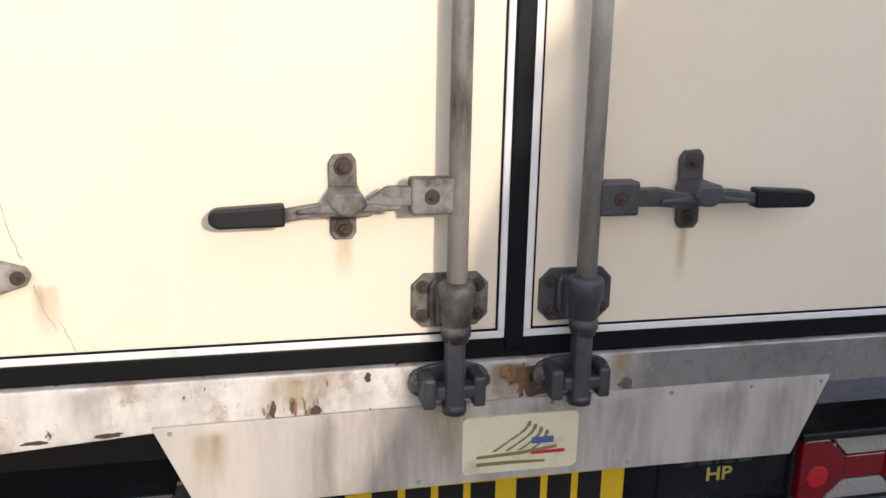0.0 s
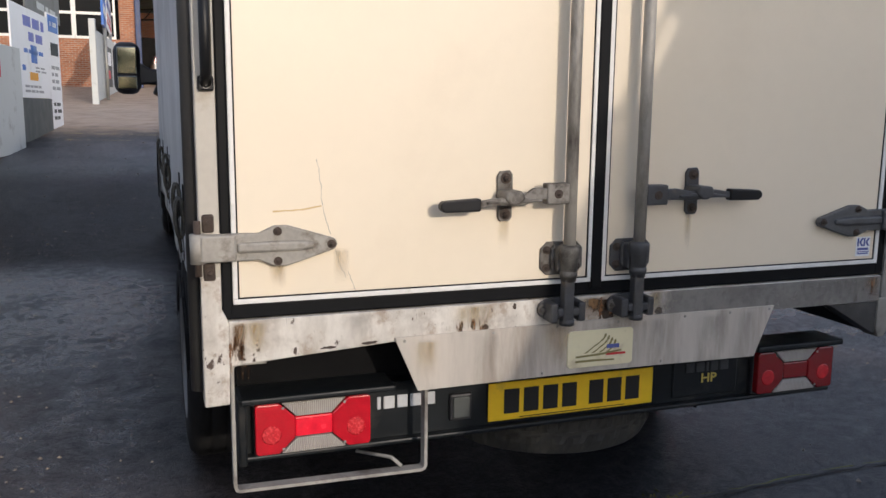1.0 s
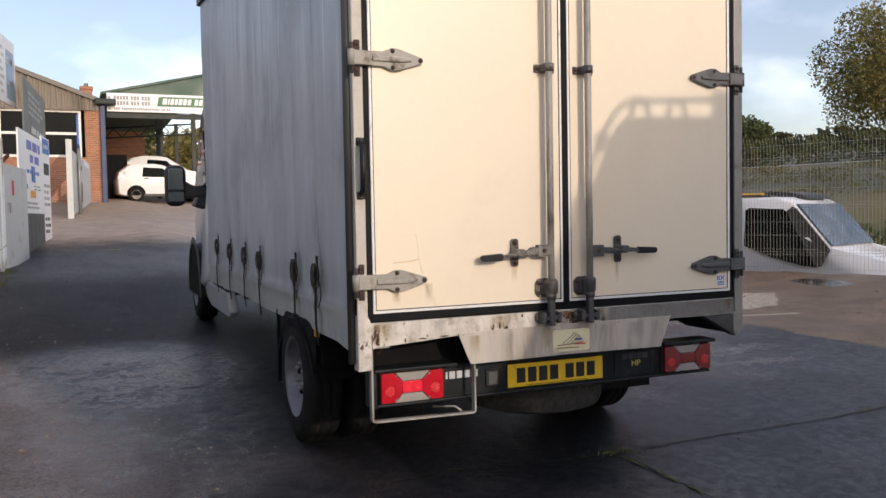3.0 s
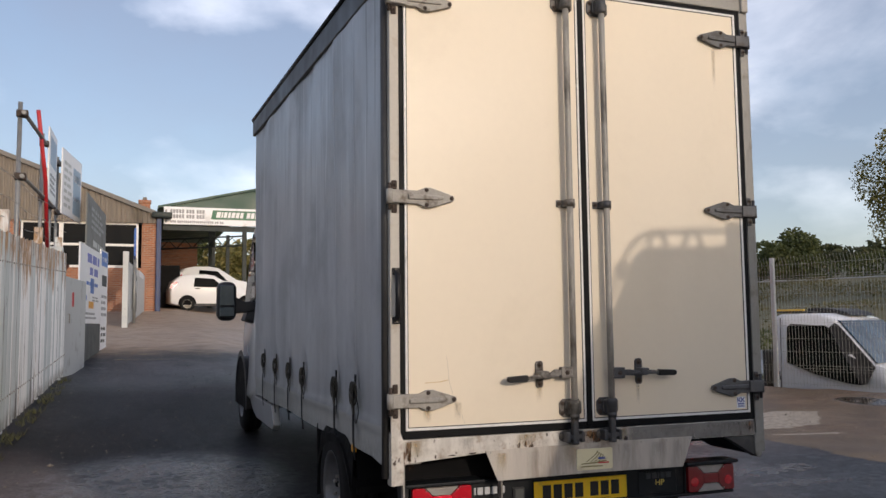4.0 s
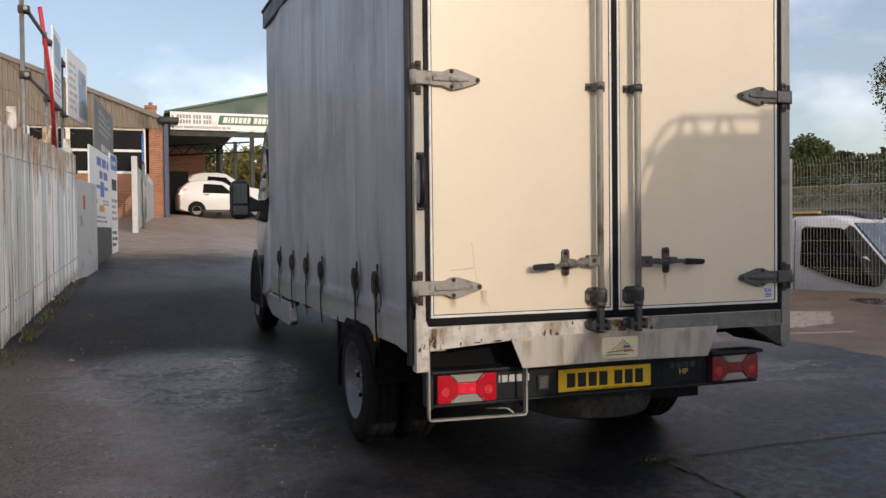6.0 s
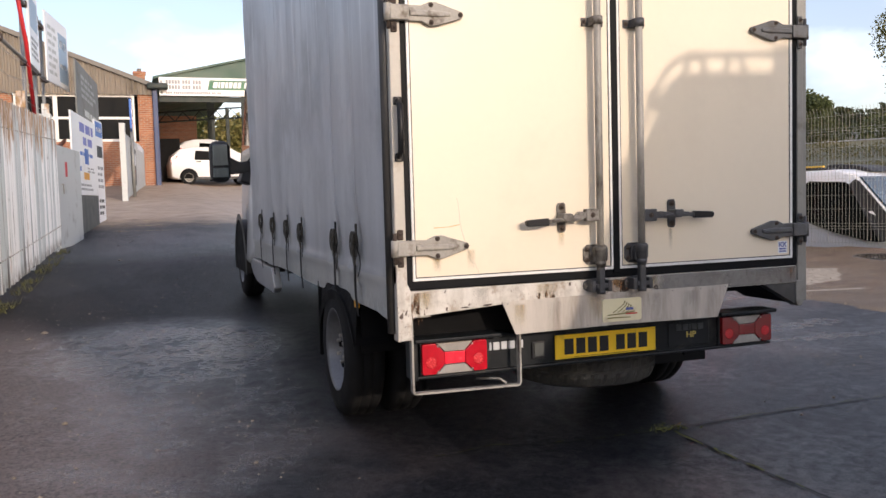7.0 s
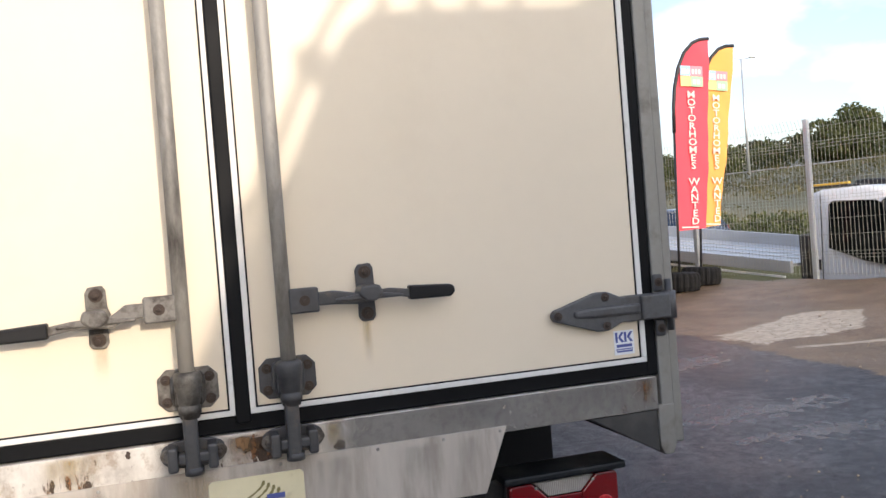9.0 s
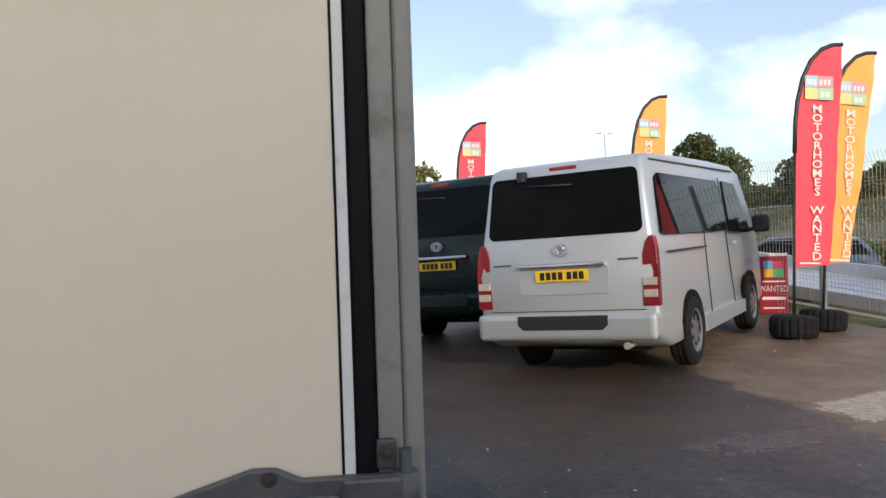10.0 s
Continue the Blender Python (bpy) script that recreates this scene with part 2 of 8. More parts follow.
M_FYEL = mat("faded_yellow_print", (0.84, 0.64, 0.28), 0.7, var=0.06)
M_WPRINT = mat("white_print", (0.85, 0.85, 0.85), 0.6, var=0.03)
M_LBLUE = mat("light_blue_print", (0.12, 0.42, 0.75), 0.6, var=0.05)
M_PINK = mat("pink_print", (0.75, 0.06, 0.16), 0.6, var=0.05)
M_GRN = mat("green_print", (0.10, 0.50, 0.22), 0.6, var=0.05)
M_YEL = mat("yellow_print", (0.85, 0.52, 0.06), 0.6, var=0.05)
M_GOLD = mat("gold_print", (0.55, 0.42, 0.10), 0.5, var=0.1)
M_OLIVE = mat("olive_print", (0.22, 0.19, 0.07), 0.5, var=0.1)
M_BADGE = mat("cream_badge", (0.74, 0.68, 0.46), 0.45, var=0.07, scale=12, dirt=(0.5, 0.42, 0.27), dirt_amt=0.2, dirt_scale=20)
M_BARK = mat("bark", (0.12, 0.095, 0.07), 0.9, var=0.3, scale=8, bump=0.4)
M_RAIL = mat("dark_grimy_rail", (0.050, 0.049, 0.048), 0.5, metal=0.2, var=0.25, scale=5, dirt=(0.11, 0.105, 0.095), dirt_amt=0.2, dirt_scale=4)
M_BEDALU = mat("flatbed_aluminium", (0.50, 0.52, 0.54), 0.45, metal=0.5, var=0.1, scale=2)
M_CRACKLINE = mat("old_hairline_crack", (0.38, 0.345, 0.28), 0.8, var=0.2, scale=30)
M_MOSS = mat("moss_in_joint", (0.13, 0.135, 0.035), 0.95, var=0.4, scale=20, fine=90, bump=0.5)
# matt near-black panes, so no sky shows in the workshop windows
M_PANE = mat("matt_dark_pane", (0.006, 0.007, 0.008), 0.5, var=0.2, spec=0.10)
M_STAIN = mat("rust_stain", (0.62, 0.45, 0.22), 0.6, var=0.15, scale=10)


def leaf_mat(name, a, b):
    m = bpy.data.materials.new(name)
    m.use_nodes = True
    n, l = m.node_tree.nodes, m.node_tree.links
    p = n["Principled BSDF"]
    g = n.new("ShaderNodeNewGeometry")
    r = n.new("ShaderNodeValToRGB")
    r.color_ramp.elements[0].color, r.color_ramp.elements[1].color = (*a, 1), (*b, 1)
    l.new(g.outputs["Random Per Island"], r.inputs["Fac"])
    l.new(r.outputs["Color"], p.inputs["Base Color"])
    p.inputs["Roughness"].default_value = 0.6
    tl = n.new("ShaderNodeBsdfTranslucent")
    l.new(r.outputs["Color"], tl.inputs["Color"])
    mx = n.new("ShaderNodeMixShader")
    mx.inputs[0].default_value = 0.3
    l.new(p.outputs[0], mx.inputs[1])
    l.new(tl.outputs[0], mx.inputs[2])
    l.new(mx.outputs[0], n["Material Output"].inputs["Surface"])
    return m


M_LEAF = leaf_mat("green_leaves", (0.045, 0.065, 0.020), (0.15, 0.165, 0.055))
M_LEAFY = leaf_mat("autumn_leaves", (0.10, 0.11, 0.032), (0.33, 0.27, 0.085))
M_LEAFD = leaf_mat("dark_hedge_leaves", (0.026, 0.038, 0.014), (0.085, 0.09, 0.032))
M_SCRUB = leaf_mat("rough_field_scrub", (0.085, 0.085, 0.030), (0.22, 0.185, 0.080))


STRAPS = (0.61, 1.08, 2.01, 2.58, 3.15, 3.81)      # buckles along the bed


class Nodes:
    """Small helper for building node trees by expressions."""

    def __init__(self, name):
        self.m = bpy.data.materials.new(name)
        self.m.use_nodes = True
        self.n, self.l = self.m.node_tree.nodes, self.m.node_tree.links
        self.p = self.n["Principled BSDF"]
        self.tc = self.n.new("ShaderNodeTexCoord")
        sp = self.n.new("ShaderNodeSeparateXYZ")
        self.l.new(self.tc.outputs["Object"], sp.inputs[0])
        self.x, self.y, self.z = sp.outputs

    def noise(self, scale, detail=5, rough=0.6, stretch=None, offset=None, kind="Object"):
        t = self.n.new("ShaderNodeTexNoise")
        t.inputs["Scale"].default_value, t.inputs["Detail"].default_value, t.inputs["Roughness"].default_value = scale, detail, rough
        v = self.tc.outputs[kind]
        if stretch:
            mp = self.n.new("ShaderNodeMapping")
            mp.inputs["Scale"].default_value = stretch
            self.l.new(v, mp.inputs["Vector"])
            if offset is not None:
                self.l.new(offset, mp.inputs["Location"])
            v = mp.outputs[0]
        self.l.new(v, t.inputs["Vector"])
        return t.outputs["Fac"]

    def op(self, name, a, b=0.0):
        t = self.n.new("ShaderNodeMath")
        t.operation = name
        for k, v in enumerate((a, b)):
            if isinstance(v, (int, float)):
                t.inputs[k].default_value = v
            else:
                self.l.new(v, t.inputs[k])
        return t.outputs[0]

    def ramp(self, v, lo, hi, a=0.0, b=1.0):
        t = self.n.new("ShaderNodeMapRange")
        t.interpolation_type = 'SMOOTHSTEP'
        for k, q in zip(("From Min", "From Max", "To Min", "To Max"), (lo, hi, a, b)):
            t.inputs[k].default_value = q
        self.l.new(v, t.inputs["Value"])
        return t.outputs[0]

    def blend(self, fac, a, b):
        t = self.n.new("ShaderNodeMixRGB")
        if isinstance(fac, (int, float)):
            t.inputs[0].default_value = fac
        else:
            self.l.new(fac, t.inputs[0])
        for k, v in ((1, a), (2, b)):
            if isinstance(v, tuple):
                t.inputs[k].default_value = (*v, 1)
            else:
                self.l.new(v, t.inputs[k])
        return t.outputs[0]

    def finish(self, color, rough, height=None, strength=0.3, dist=0.004, metal=0.0):
        self.l.new(color, self.p.inputs["Base Color"])
        if isinstance(rough, (int, float)):
            self.p.inputs["Roughness"].default_value = rough
        else:
            self.l.new(rough, self.p.inputs["Roughness"])
        self.p.inputs["Metallic"].default_value = metal
        if height is not None:
            bp = self.n.new("ShaderNodeBump")
            bp.inputs["Strength"].default_value, bp.inputs["Distance"].default_value = strength, dist
            self.l.new(height, bp.inputs["Height"])
            self.l.new(bp.outputs[0], self.p.inputs["Normal"])
        return self.m


def curtain_mat():
    k = Nodes("grimy_grey_vinyl")
    streak = k.noise(1.5, 5, 0.55, (1, 2.2, 0.35))
    cloud = k.noise(1.3, 7, 0.65)
    fine = k.noise(14, 5, 0.6, (1, 1, 0.5))
    scuff = k.noise(38, 5, 0.7, (1, 1, 0.6))
    col = k.blend(k.ramp(streak, 0.30, 0.70), (0.35, 0.365, 0.385), (0.49, 0.505, 0.52))
    col = k.blend(k.op('MULTIPLY', k.ramp(cloud, 0.45, 0.72), 0.65), col, (0.25, 0.255, 0.255))
    # highlights on wrinkles, painted as thin pale streaks
    pale = k.noise(5.0, 3, 0.5, (1, 4.2, 0.07))
    col = k.blend(k.op('MULTIPLY', k.op('MULTIPLY', k.ramp(pale, 0.62, 0.68), k.ramp(k.z, 1.3, 2.2)), 0.55), col, (0.72, 0.73, 0.74))
    col = k.blend(k.op('MULTIPLY', k.ramp(scuff, 0.60, 0.72), 0.20), col, (0.70, 0.71, 0.71))
    col = k.blend(k.op('MULTIPLY', k.ramp(scuff, 0.42, 0.30), 0.18), col, (0.20, 0.20, 0.195))
    drip = k.noise(7.0, 4, 0.55, (1, 3.0, 0.10))
    col = k.blend(k.op('MULTIPLY', k.op('MULTIPLY', k.ramp(drip, 0.58, 0.68), k.ramp(k.z, 1.7, 2.9)), 0.7), col, (0.11, 0.11, 0.108))
    # olive grime smeared behind the buckles, trailing towards the tail
    near = None
    for yb in STRAPS:
        d = k.ramp(k.op('ABSOLUTE', k.op('SUBTRACT', k.y, yb - 0.07)), 0.02, 0.13, 1.0, 0.0)
        near = d if near is None else k.op('MAXIMUM', near, d)
    band = k.op('MULTIPLY', k.ramp(k.z, 0.825, 0.87), k.ramp(k.z, 0.93, 1.05, 1.0, 0.0))
    grime = k.op('MULTIPLY', band, k.op('ADD', k.op('MULTIPLY', near, 0.50), 0.10))
    grime = k.op('MULTIPLY', grime, k.ramp(fine, 0.3, 0.62, 0.25, 1.0))
    col = k.blend(grime, col, (0.10, 0.10, 0.065))
    hem = k.op('MULTIPLY', k.ramp(k.z, 0.812, 0.822, 1.0, 0.0), k.ramp(fine, 0.2, 0.6, 0.55, 1.0))
    col = k.blend(hem, col, (0.53, 0.535, 0.51))
    col = k.blend(k.op('MULTIPLY', k.op('MULTIPLY', k.ramp(k.z, 0.79, 0.66), k.ramp(scuff, 0.35, 0.60)), 0.45), col, (0.24, 0.24, 0.20))
    return k.finish(col, k.ramp(cloud, 0.3, 0.7, 0.34, 0.52), fine, 0.15, 0.004)


def fence_mat():
    k = Nodes("weathered_pale_green_steel")
    oi = k.n.new("ShaderNodeObjectInfo")
    off = k.op('MULTIPLY', oi.outputs["Random"], 37.0)
    big = k.noise(2.4, 7, 0.65, (3.0, 3.0, 0.45), off)
    fine = k.noise(30, 5, 0.6, (1, 1, 0.25), off)
    tone = k.op('ADD', k.op('MULTIPLY', oi.outputs["Random"], 0.75), k.op('MULTIPLY', big, 0.5))
    col = k.blend(k.ramp(tone, 0.2, 0.95), (0.52, 0.58, 0.58), (0.92, 0.93, 0.92))
    lift = k.op('ADD', big, k.ramp(k.z, 1.0, 2.05, -0.16, 0.12))
    lift = k.op('ADD', lift, k.op('MULTIPLY', k.op('SUBTRACT', oi.outputs["Random"], 0.5), 0.16))
    col = k.blend(k.op('MULTIPLY', k.ramp(lift, 0.50, 0.66), k.ramp(fine, 0.3, 0.6, 0.45, 1.0)), col, (0.40, 0.235, 0.11))
    run = k.noise(5.0, 3, 0.5, (6.0, 6.0, 0.10), off)
    col = k.blend(k.op('MULTIPLY', k.ramp(run, 0.60, 0.66), 0.85), col, (0.10, 0.085, 0.075))
    bare = k.noise(3.0, 6, 0.7, (2.0, 2.0, 0.8), off)
    col = k.blend(k.op('MULTIPLY', k.ramp(bare, 0.64, 0.70), 0.8), col, (0.20, 0.21, 0.215))
    col = k.blend(k.op('MULTIPLY', k.ramp(k.z, 0.06, 0.30, 1.0, 0.0), k.ramp(fine, 0.3, 0.65)), col, (0.12, 0.10, 0.07))
    return k.finish(col, 0.6, fine, 0.1, 0.003, 0.1)


def run_mat(name, tint, amount, freq=5.0):
    """A thin stain that thins out sideways and downwards."""
    k = Nodes(name)
    sp = k.n.new("ShaderNodeSeparateXYZ")
    k.l.new(k.tc.outputs["Generated"], sp.inputs[0])
    side = k.op('SUBTRACT', 1.0, k.op('ABSOLUTE', k.op('SUBTRACT', k.op('MULTIPLY', sp.outputs[0], 2.0), 1.0)))
    fall = k.op('MULTIPLY', k.ramp(sp.outputs[2], 0.0, 0.8), k.ramp(sp.outputs[2], 0.86, 1.0, 1.0, 0.0))
    grain = k.noise(26, 6, 0.6, (1.6, 1, 0.30))
    fac = k.op('MULTIPLY', k.op('MULTIPLY', k.ramp(side, 0.0, 0.9), fall), k.op('MULTIPLY', k.ramp(grain, 0.15, 0.75), amount))
    k.finish(k.blend(grain, tint, tuple(c * 0.7 for c in tint)), 0.7)
    tr = k.n.new("ShaderNodeBsdfTransparent")
    mx = k.n.new("ShaderNodeMixShader")
    k.l.new(fac, mx.inputs[0])
    k.l.new(tr.outputs[0], mx.inputs[1])
    k.l.new(k.p.outputs[0], mx.inputs[2])
    k.l.new(mx.outputs[0], k.n["Material Output"].inputs["Surface"])
    return k.m


def rust_mat():
    """Flaking orange rust with a broken outline."""
    k = Nodes("flaking_orange_rust")
    sp = k.n.new("ShaderNodeSeparateXYZ")
    k.l.new(k.tc.outputs["Generated"], sp.inputs[0])
    side = k.ramp(k.op('ABSOLUTE', k.op('SUBTRACT', sp.outputs[0], 0.5)), 0.18, 0.5, 1.0, 0.0)
    ends = k.op('MULTIPLY', k.ramp(sp.outputs[2], 0.0, 0.35), k.ramp(sp.outputs[2], 0.85, 1.0, 1.0, 0.0))
    n1, n2 = k.noise(30, 7, 0.72, (2.2, 1, 0.40)), k.noise(110, 5, 0.65)
    body = k.op('ADD', k.op('MULTIPLY', k.op('MULTIPLY', side, ends), 0.30), n1)
    fac = k.op('MULTIPLY', k.ramp(body, 0.80, 0.90), k.ramp(n2, 0.34, 0.56, 0.25, 1.0))
    fac = k.op('MULTIPLY', fac, k.ramp(k.op('MULTIPLY', side, ends), 0.02, 0.25))
    k.finish(k.blend(k.ramp(n1, 0.4, 0.66), (0.40, 0.23, 0.10), (0.17, 0.075, 0.032)), 0.85)
    tr = k.n.new("ShaderNodeBsdfTransparent")
    mx = k.n.new("ShaderNodeMixShader")
    k.l.new(fac, mx.inputs[0])
    k.l.new(tr.outputs[0], mx.inputs[1])
    k.l.new(k.p.outputs[0], mx.inputs[2])
    k.l.new(mx.outputs[0], k.n["Material Output"].inputs["Surface"])
    return k.m


def film_mat():
    """Road film lying unevenly over painted metal."""
    k = Nodes("grey_road_film")
    n1, n2 = k.noise(9, 6, 0.6, (1.0, 1, 0.4)), k.noise(60, 4, 0.6)
    sp = k.n.new("ShaderNodeSeparateXYZ")
    k.l.new(k.tc.outputs["Generated"], sp.inputs[0])
    fac = k.op('MULTIPLY', k.ramp(sp.outputs[0], 0.0, 0.22), k.op('MULTIPLY', k.ramp(n1, 0.2, 0.6, 0.45, 0.85), k.ramp(n2, 0.2, 0.6, 0.7, 1.0)))
    k.finish(k.blend(n1, (0.17, 0.16, 0.145), (0.25, 0.235, 0.215)), 0.65)
    tr = k.n.new("ShaderNodeBsdfTransparent")
    mx = k.n.new("ShaderNodeMixShader")
    k.l.new(fac, mx.inputs[0])
    k.l.new(tr.outputs[0], mx.inputs[1])
    k.l.new(k.p.outputs[0], mx.inputs[2])
    k.l.new(mx.outputs[0], k.n["Material Output"].inputs["Surface"])
    return k.m


def sill_mat():
    k = Nodes("worn_painted_sill")
    big = k.noise(5.0, 7, 0.65)
    drip = k.noise(11, 6, 0.65, (1.4, 1, 0.6))
    fine = k.noise(70, 5, 0.65)
    chip = k.noise(24, 6, 0.7, (1.0, 1, 0.7))
    col = k.blend(k.ramp(drip, 0.3, 0.7), (0.50, 0.465, 0.41), (0.72, 0.685, 0.62))
    col = k.blend(k.op('MULTIPLY', k.ramp(big, 0.46, 0.66), k.ramp(fine, 0.25, 0.6, 0.3, 0.9)), col, (0.36, 0.325, 0.28))
    col = k.blend(k.op('MULTIPLY', k.ramp(k.noise(14, 7, 0.7, (1.0, 1, 0.8)), 0.52, 0.66), 0.65), col, (0.30, 0.215, 0.145))
    spot = k.noise(120, 4, 0.7, (1.0, 1, 0.45))
    col = k.blend(k.op('MULTIPLY', k.ramp(spot, 0.63, 0.70), k.ramp(big, 0.40, 0.60)), col, (0.10, 0.07, 0.05))
    low = k.op('ADD', chip, k.op('MULTIPLY', k.ramp(k.z, 0.69, 0.735, 0.07, 0.0), k.ramp(k.z, 0.66, 0.672)))
    col = k.blend(k.ramp(low, 0.635, 0.675), col, (0.075, 0.05, 0.038))
    return k.finish(col, 0.62, k.op('SUBTRACT', fine, k.ramp(low, 0.635, 0.675)), 0.25, 0.002)


def ribbed_lens():
    k = Nodes("clear_ribbed_lens")
    wave = k.op('SINE', k.op('MULTIPLY', k.x, 1250.0))
    n1 = k.noise(60, 3)
    col = k.blend(k.ramp(k.op('ADD', wave, n1), -0.6, 1.6), (0.38, 0.345, 0.31), (0.52, 0.48, 0.435))
    return k.finish(col, 0.18, wave, 0.6, 0.003)


M_CLEARRIB = ribbed_lens()
M_CURTAIN = curtain_mat()
M_FENCE = fence_mat()
M_SILL = sill_mat()
M_RUNPALE = run_mat("faint_rust_run", (0.74, 0.55, 0.24), 0.45)
M_RUNRUST = run_mat("rust_run_stain", (0.56, 0.40, 0.17), 0.60)
M_RUNDEEP = run_mat("deep_rust_stain", (0.36, 0.21, 0.095), 1.0)
M_RUNORANGE = rust_mat()
M_RUNFILM = film_mat()
M_RUNGREY = run_mat("grey_rain_streak", (0.24, 0.215, 0.19), 0.32)


def brick_mat():
    m = bpy.data.materials.new("orange_brick")
    m.use_nodes = True
    n, l = m.node_tree.nodes, m.node_tree.links
    p = n["Principled BSDF"]
    tc = n.new("ShaderNodeTexCoord")
    sep = n.new("ShaderNodeSeparateXYZ")
    l.new(tc.outputs["Object"], sep.inputs[0])
    addxy = n.new("ShaderNodeMath")
    l.new(sep.outputs["X"], addxy.inputs[0])
    l.new(sep.outputs["Y"], addxy.inputs[1])
    com = n.new("ShaderNodeCombineXYZ")
    l.new(addxy.outputs[0], com.inputs["X"])
    l.new(sep.outputs["Z"], com.inputs["Y"])
    br = n.new("ShaderNodeTexBrick")
    br.inputs["Scale"].default_value = 1.0
    br.inputs["Brick Width"].default_value, br.inputs["Row Height"].default_value = 0.225, 0.075
    br.inputs["Mortar Size"].default_value = 0.010
    br.inputs["Color1"].default_value, br.inputs["Color2"].default_value = (0.42, 0.155, 0.070, 1), (0.28, 0.095, 0.045, 1)
    br.inputs["Mortar"].default_value = (0.36, 0.29, 0.22, 1)
    l.new(com.outputs[0], br.inputs["Vector"])
    nz = n.new("ShaderNodeTexNoise")
    nz.inputs["Scale"].default_value = 1.3
    l.new(tc.outputs["Object"], nz.inputs["Vector"])
    mr = n.new("ShaderNodeMapRange")
    mr.inputs["To Min"].default_value, mr.inputs["To Max"].default_value = 0.7, 1.3
    l.new(nz.outputs["Fac"], mr.inputs["Value"])
    mx = n.new("ShaderNodeVectorMath")
    mx.operation = 'SCALE'
    l.new(br.outputs["Color"], mx.inputs[0])
    l.new(mr.outputs[0], mx.inputs["Scale"])
    l.new(mx.outputs[0], p.inputs["Base Color"])
    p.inputs["Roughness"].default_value = 0.85
    bp = n.new("ShaderNodeBump")
    bp.inputs["Strength"].default_value = 0.4
    l.new(br.outputs["Fac"], bp.inputs["Height"])
    bp.invert = True
    l.new(bp.outputs[0], p.inputs["Normal"])
    return m


M_BRICK = brick_mat()


# ---- mesh helpers ----
class Build:
    """Collects solids of one or more materials into one bmesh."""

    def __init__(self):
        self.bm, self.mats, self.i, self.count = bmesh.new(), [], 0, 0

    def use(self, m):
        if m not in self.mats:
            self.mats.append(m)
        self.i = self.mats.index(m)
        return self

    def done(self):
        self.bm.faces.ensure_lookup_table()
        for k in range(self.count, len(self.bm.faces)):
            self.bm.faces[k].material_index = self.i
        self.count = len(self.bm.faces)
        return self

    def box(self, x0, x1, y0, y1, z0, z1):
        v = [self.bm.verts.new(p) for p in ((x0, y0, z0), (x1, y0, z0), (x1, y1, z0), (x0, y1, z0), (x0, y0, z1), (x1, y0, z1), (x1, y1, z1), (x0, y1, z1))]
        for f in ((3, 2, 1, 0), (4, 5, 6, 7), (0, 1, 5, 4), (1, 2, 6, 5), (2, 3, 7, 6), (3, 0, 4, 7)):
            self.bm.faces.new([v[k] for k in f])
        return self.done()

    def rbox(self, x0, x1, y0, y1, z0, z1, r=0.004, seg=2):
        tmp = bmesh.new()
        v = [tmp.verts.new(p) for p in ((x0, y0, z0), (x1, y0, z0), (x1, y1, z0), (x0, y1, z0), (x0, y0, z1), (x1, y0, z1), (x1, y1, z1), (x0, y1, z1))]
        for f in ((3, 2, 1, 0), (4, 5, 6, 7), (0, 1, 5, 4), (1, 2, 6, 5), (2, 3, 7, 6), (3, 0, 4, 7)):
            tmp.faces.new([v[k] for k in f])
        bmesh.ops.bevel(tmp, geom=list(tmp.edges), offset=r, segments=seg, affect='EDGES', profile=0.5)
        return self.join(tmp)

    def join(self, tmp, m=None):
        tmp.verts.index_update()
        vs = [self.bm.verts.new((m @ v.co) if m else v.co) for v in tmp.verts]
        for f in tmp.faces:
            try:
                nf = self.bm.faces.new([vs[v.index] for v in f.verts])
                nf.smooth = f.smooth
            except ValueError:
                pass
        tmp.free()
        return self.done()

    def prism(self, poly, to3, a, b, r=0.0):
        """A flat outline carried from depth a to depth b; to3(u, v, depth) gives the place."""
        tmp = bmesh.new()
        f0 = tmp.faces.new([tmp.verts.new(to3(u, v, a)) for u, v in poly])
        f1 = tmp.faces.new([tmp.verts.new(to3(u, v, b)) for u, v in reversed(poly)])
        n = len(poly)
        va, vb = list(f0.verts), list(f1.verts)[::-1]
        for k in range(n):
            tmp.faces.new([va[(k + 1) % n], va[k], vb[k], vb[(k + 1) % n]])
        bmesh.ops.recalc_face_normals(tmp, faces=list(tmp.faces))
        if r:
            bmesh.ops.bevel(tmp, geom=list(tmp.edges), offset=r, segments=2, affect='EDGES', profile=0.5)
        return self.join(tmp)

    def tube(self, pts, r, n=12, cap=True, r1=None):
        pts = [Vector(p) for p in pts]
        rings, up = [], None
        for k, p in enumerate(pts):
            d = (pts[min(k + 1, len(pts) - 1)] - pts[max(k - 1, 0)]).normalized()
            if up is None:
                up = d.orthogonal().normalized()
            up = (up - d * up.dot(d)).normalized()
            side = d.cross(up)
            rad = r if r1 is None else r + (r1 - r) * k / max(1, len(pts) - 1)
            rings.append([self.bm.verts.new(p + (up * math.cos(2 * math.pi * j / n) + side * math.sin(2 * math.pi * j / n)) * rad) for j in range(n)])
        for a, b in zip(rings, rings[1:]):
            for j in range(n):
                f = self.bm.faces.new([a[j], a[(j + 1) % n], b[(j + 1) % n], b[j]])
                f.smooth = True
        if cap:
            self.bm.faces.new(rings[0][::-1])
            self.bm.faces.new(rings[-1])
        return self.done()

    def lathe(self, prof, centre, axis='X', n=32, smooth=True, cap=True):
        """Turns (along, radius) points round an axis through centre."""
        c = Vector(centre)
        rings = []
        for a, rad in prof:
            ring = []
            for j in range(n):
                t = 2 * math.pi * j / n
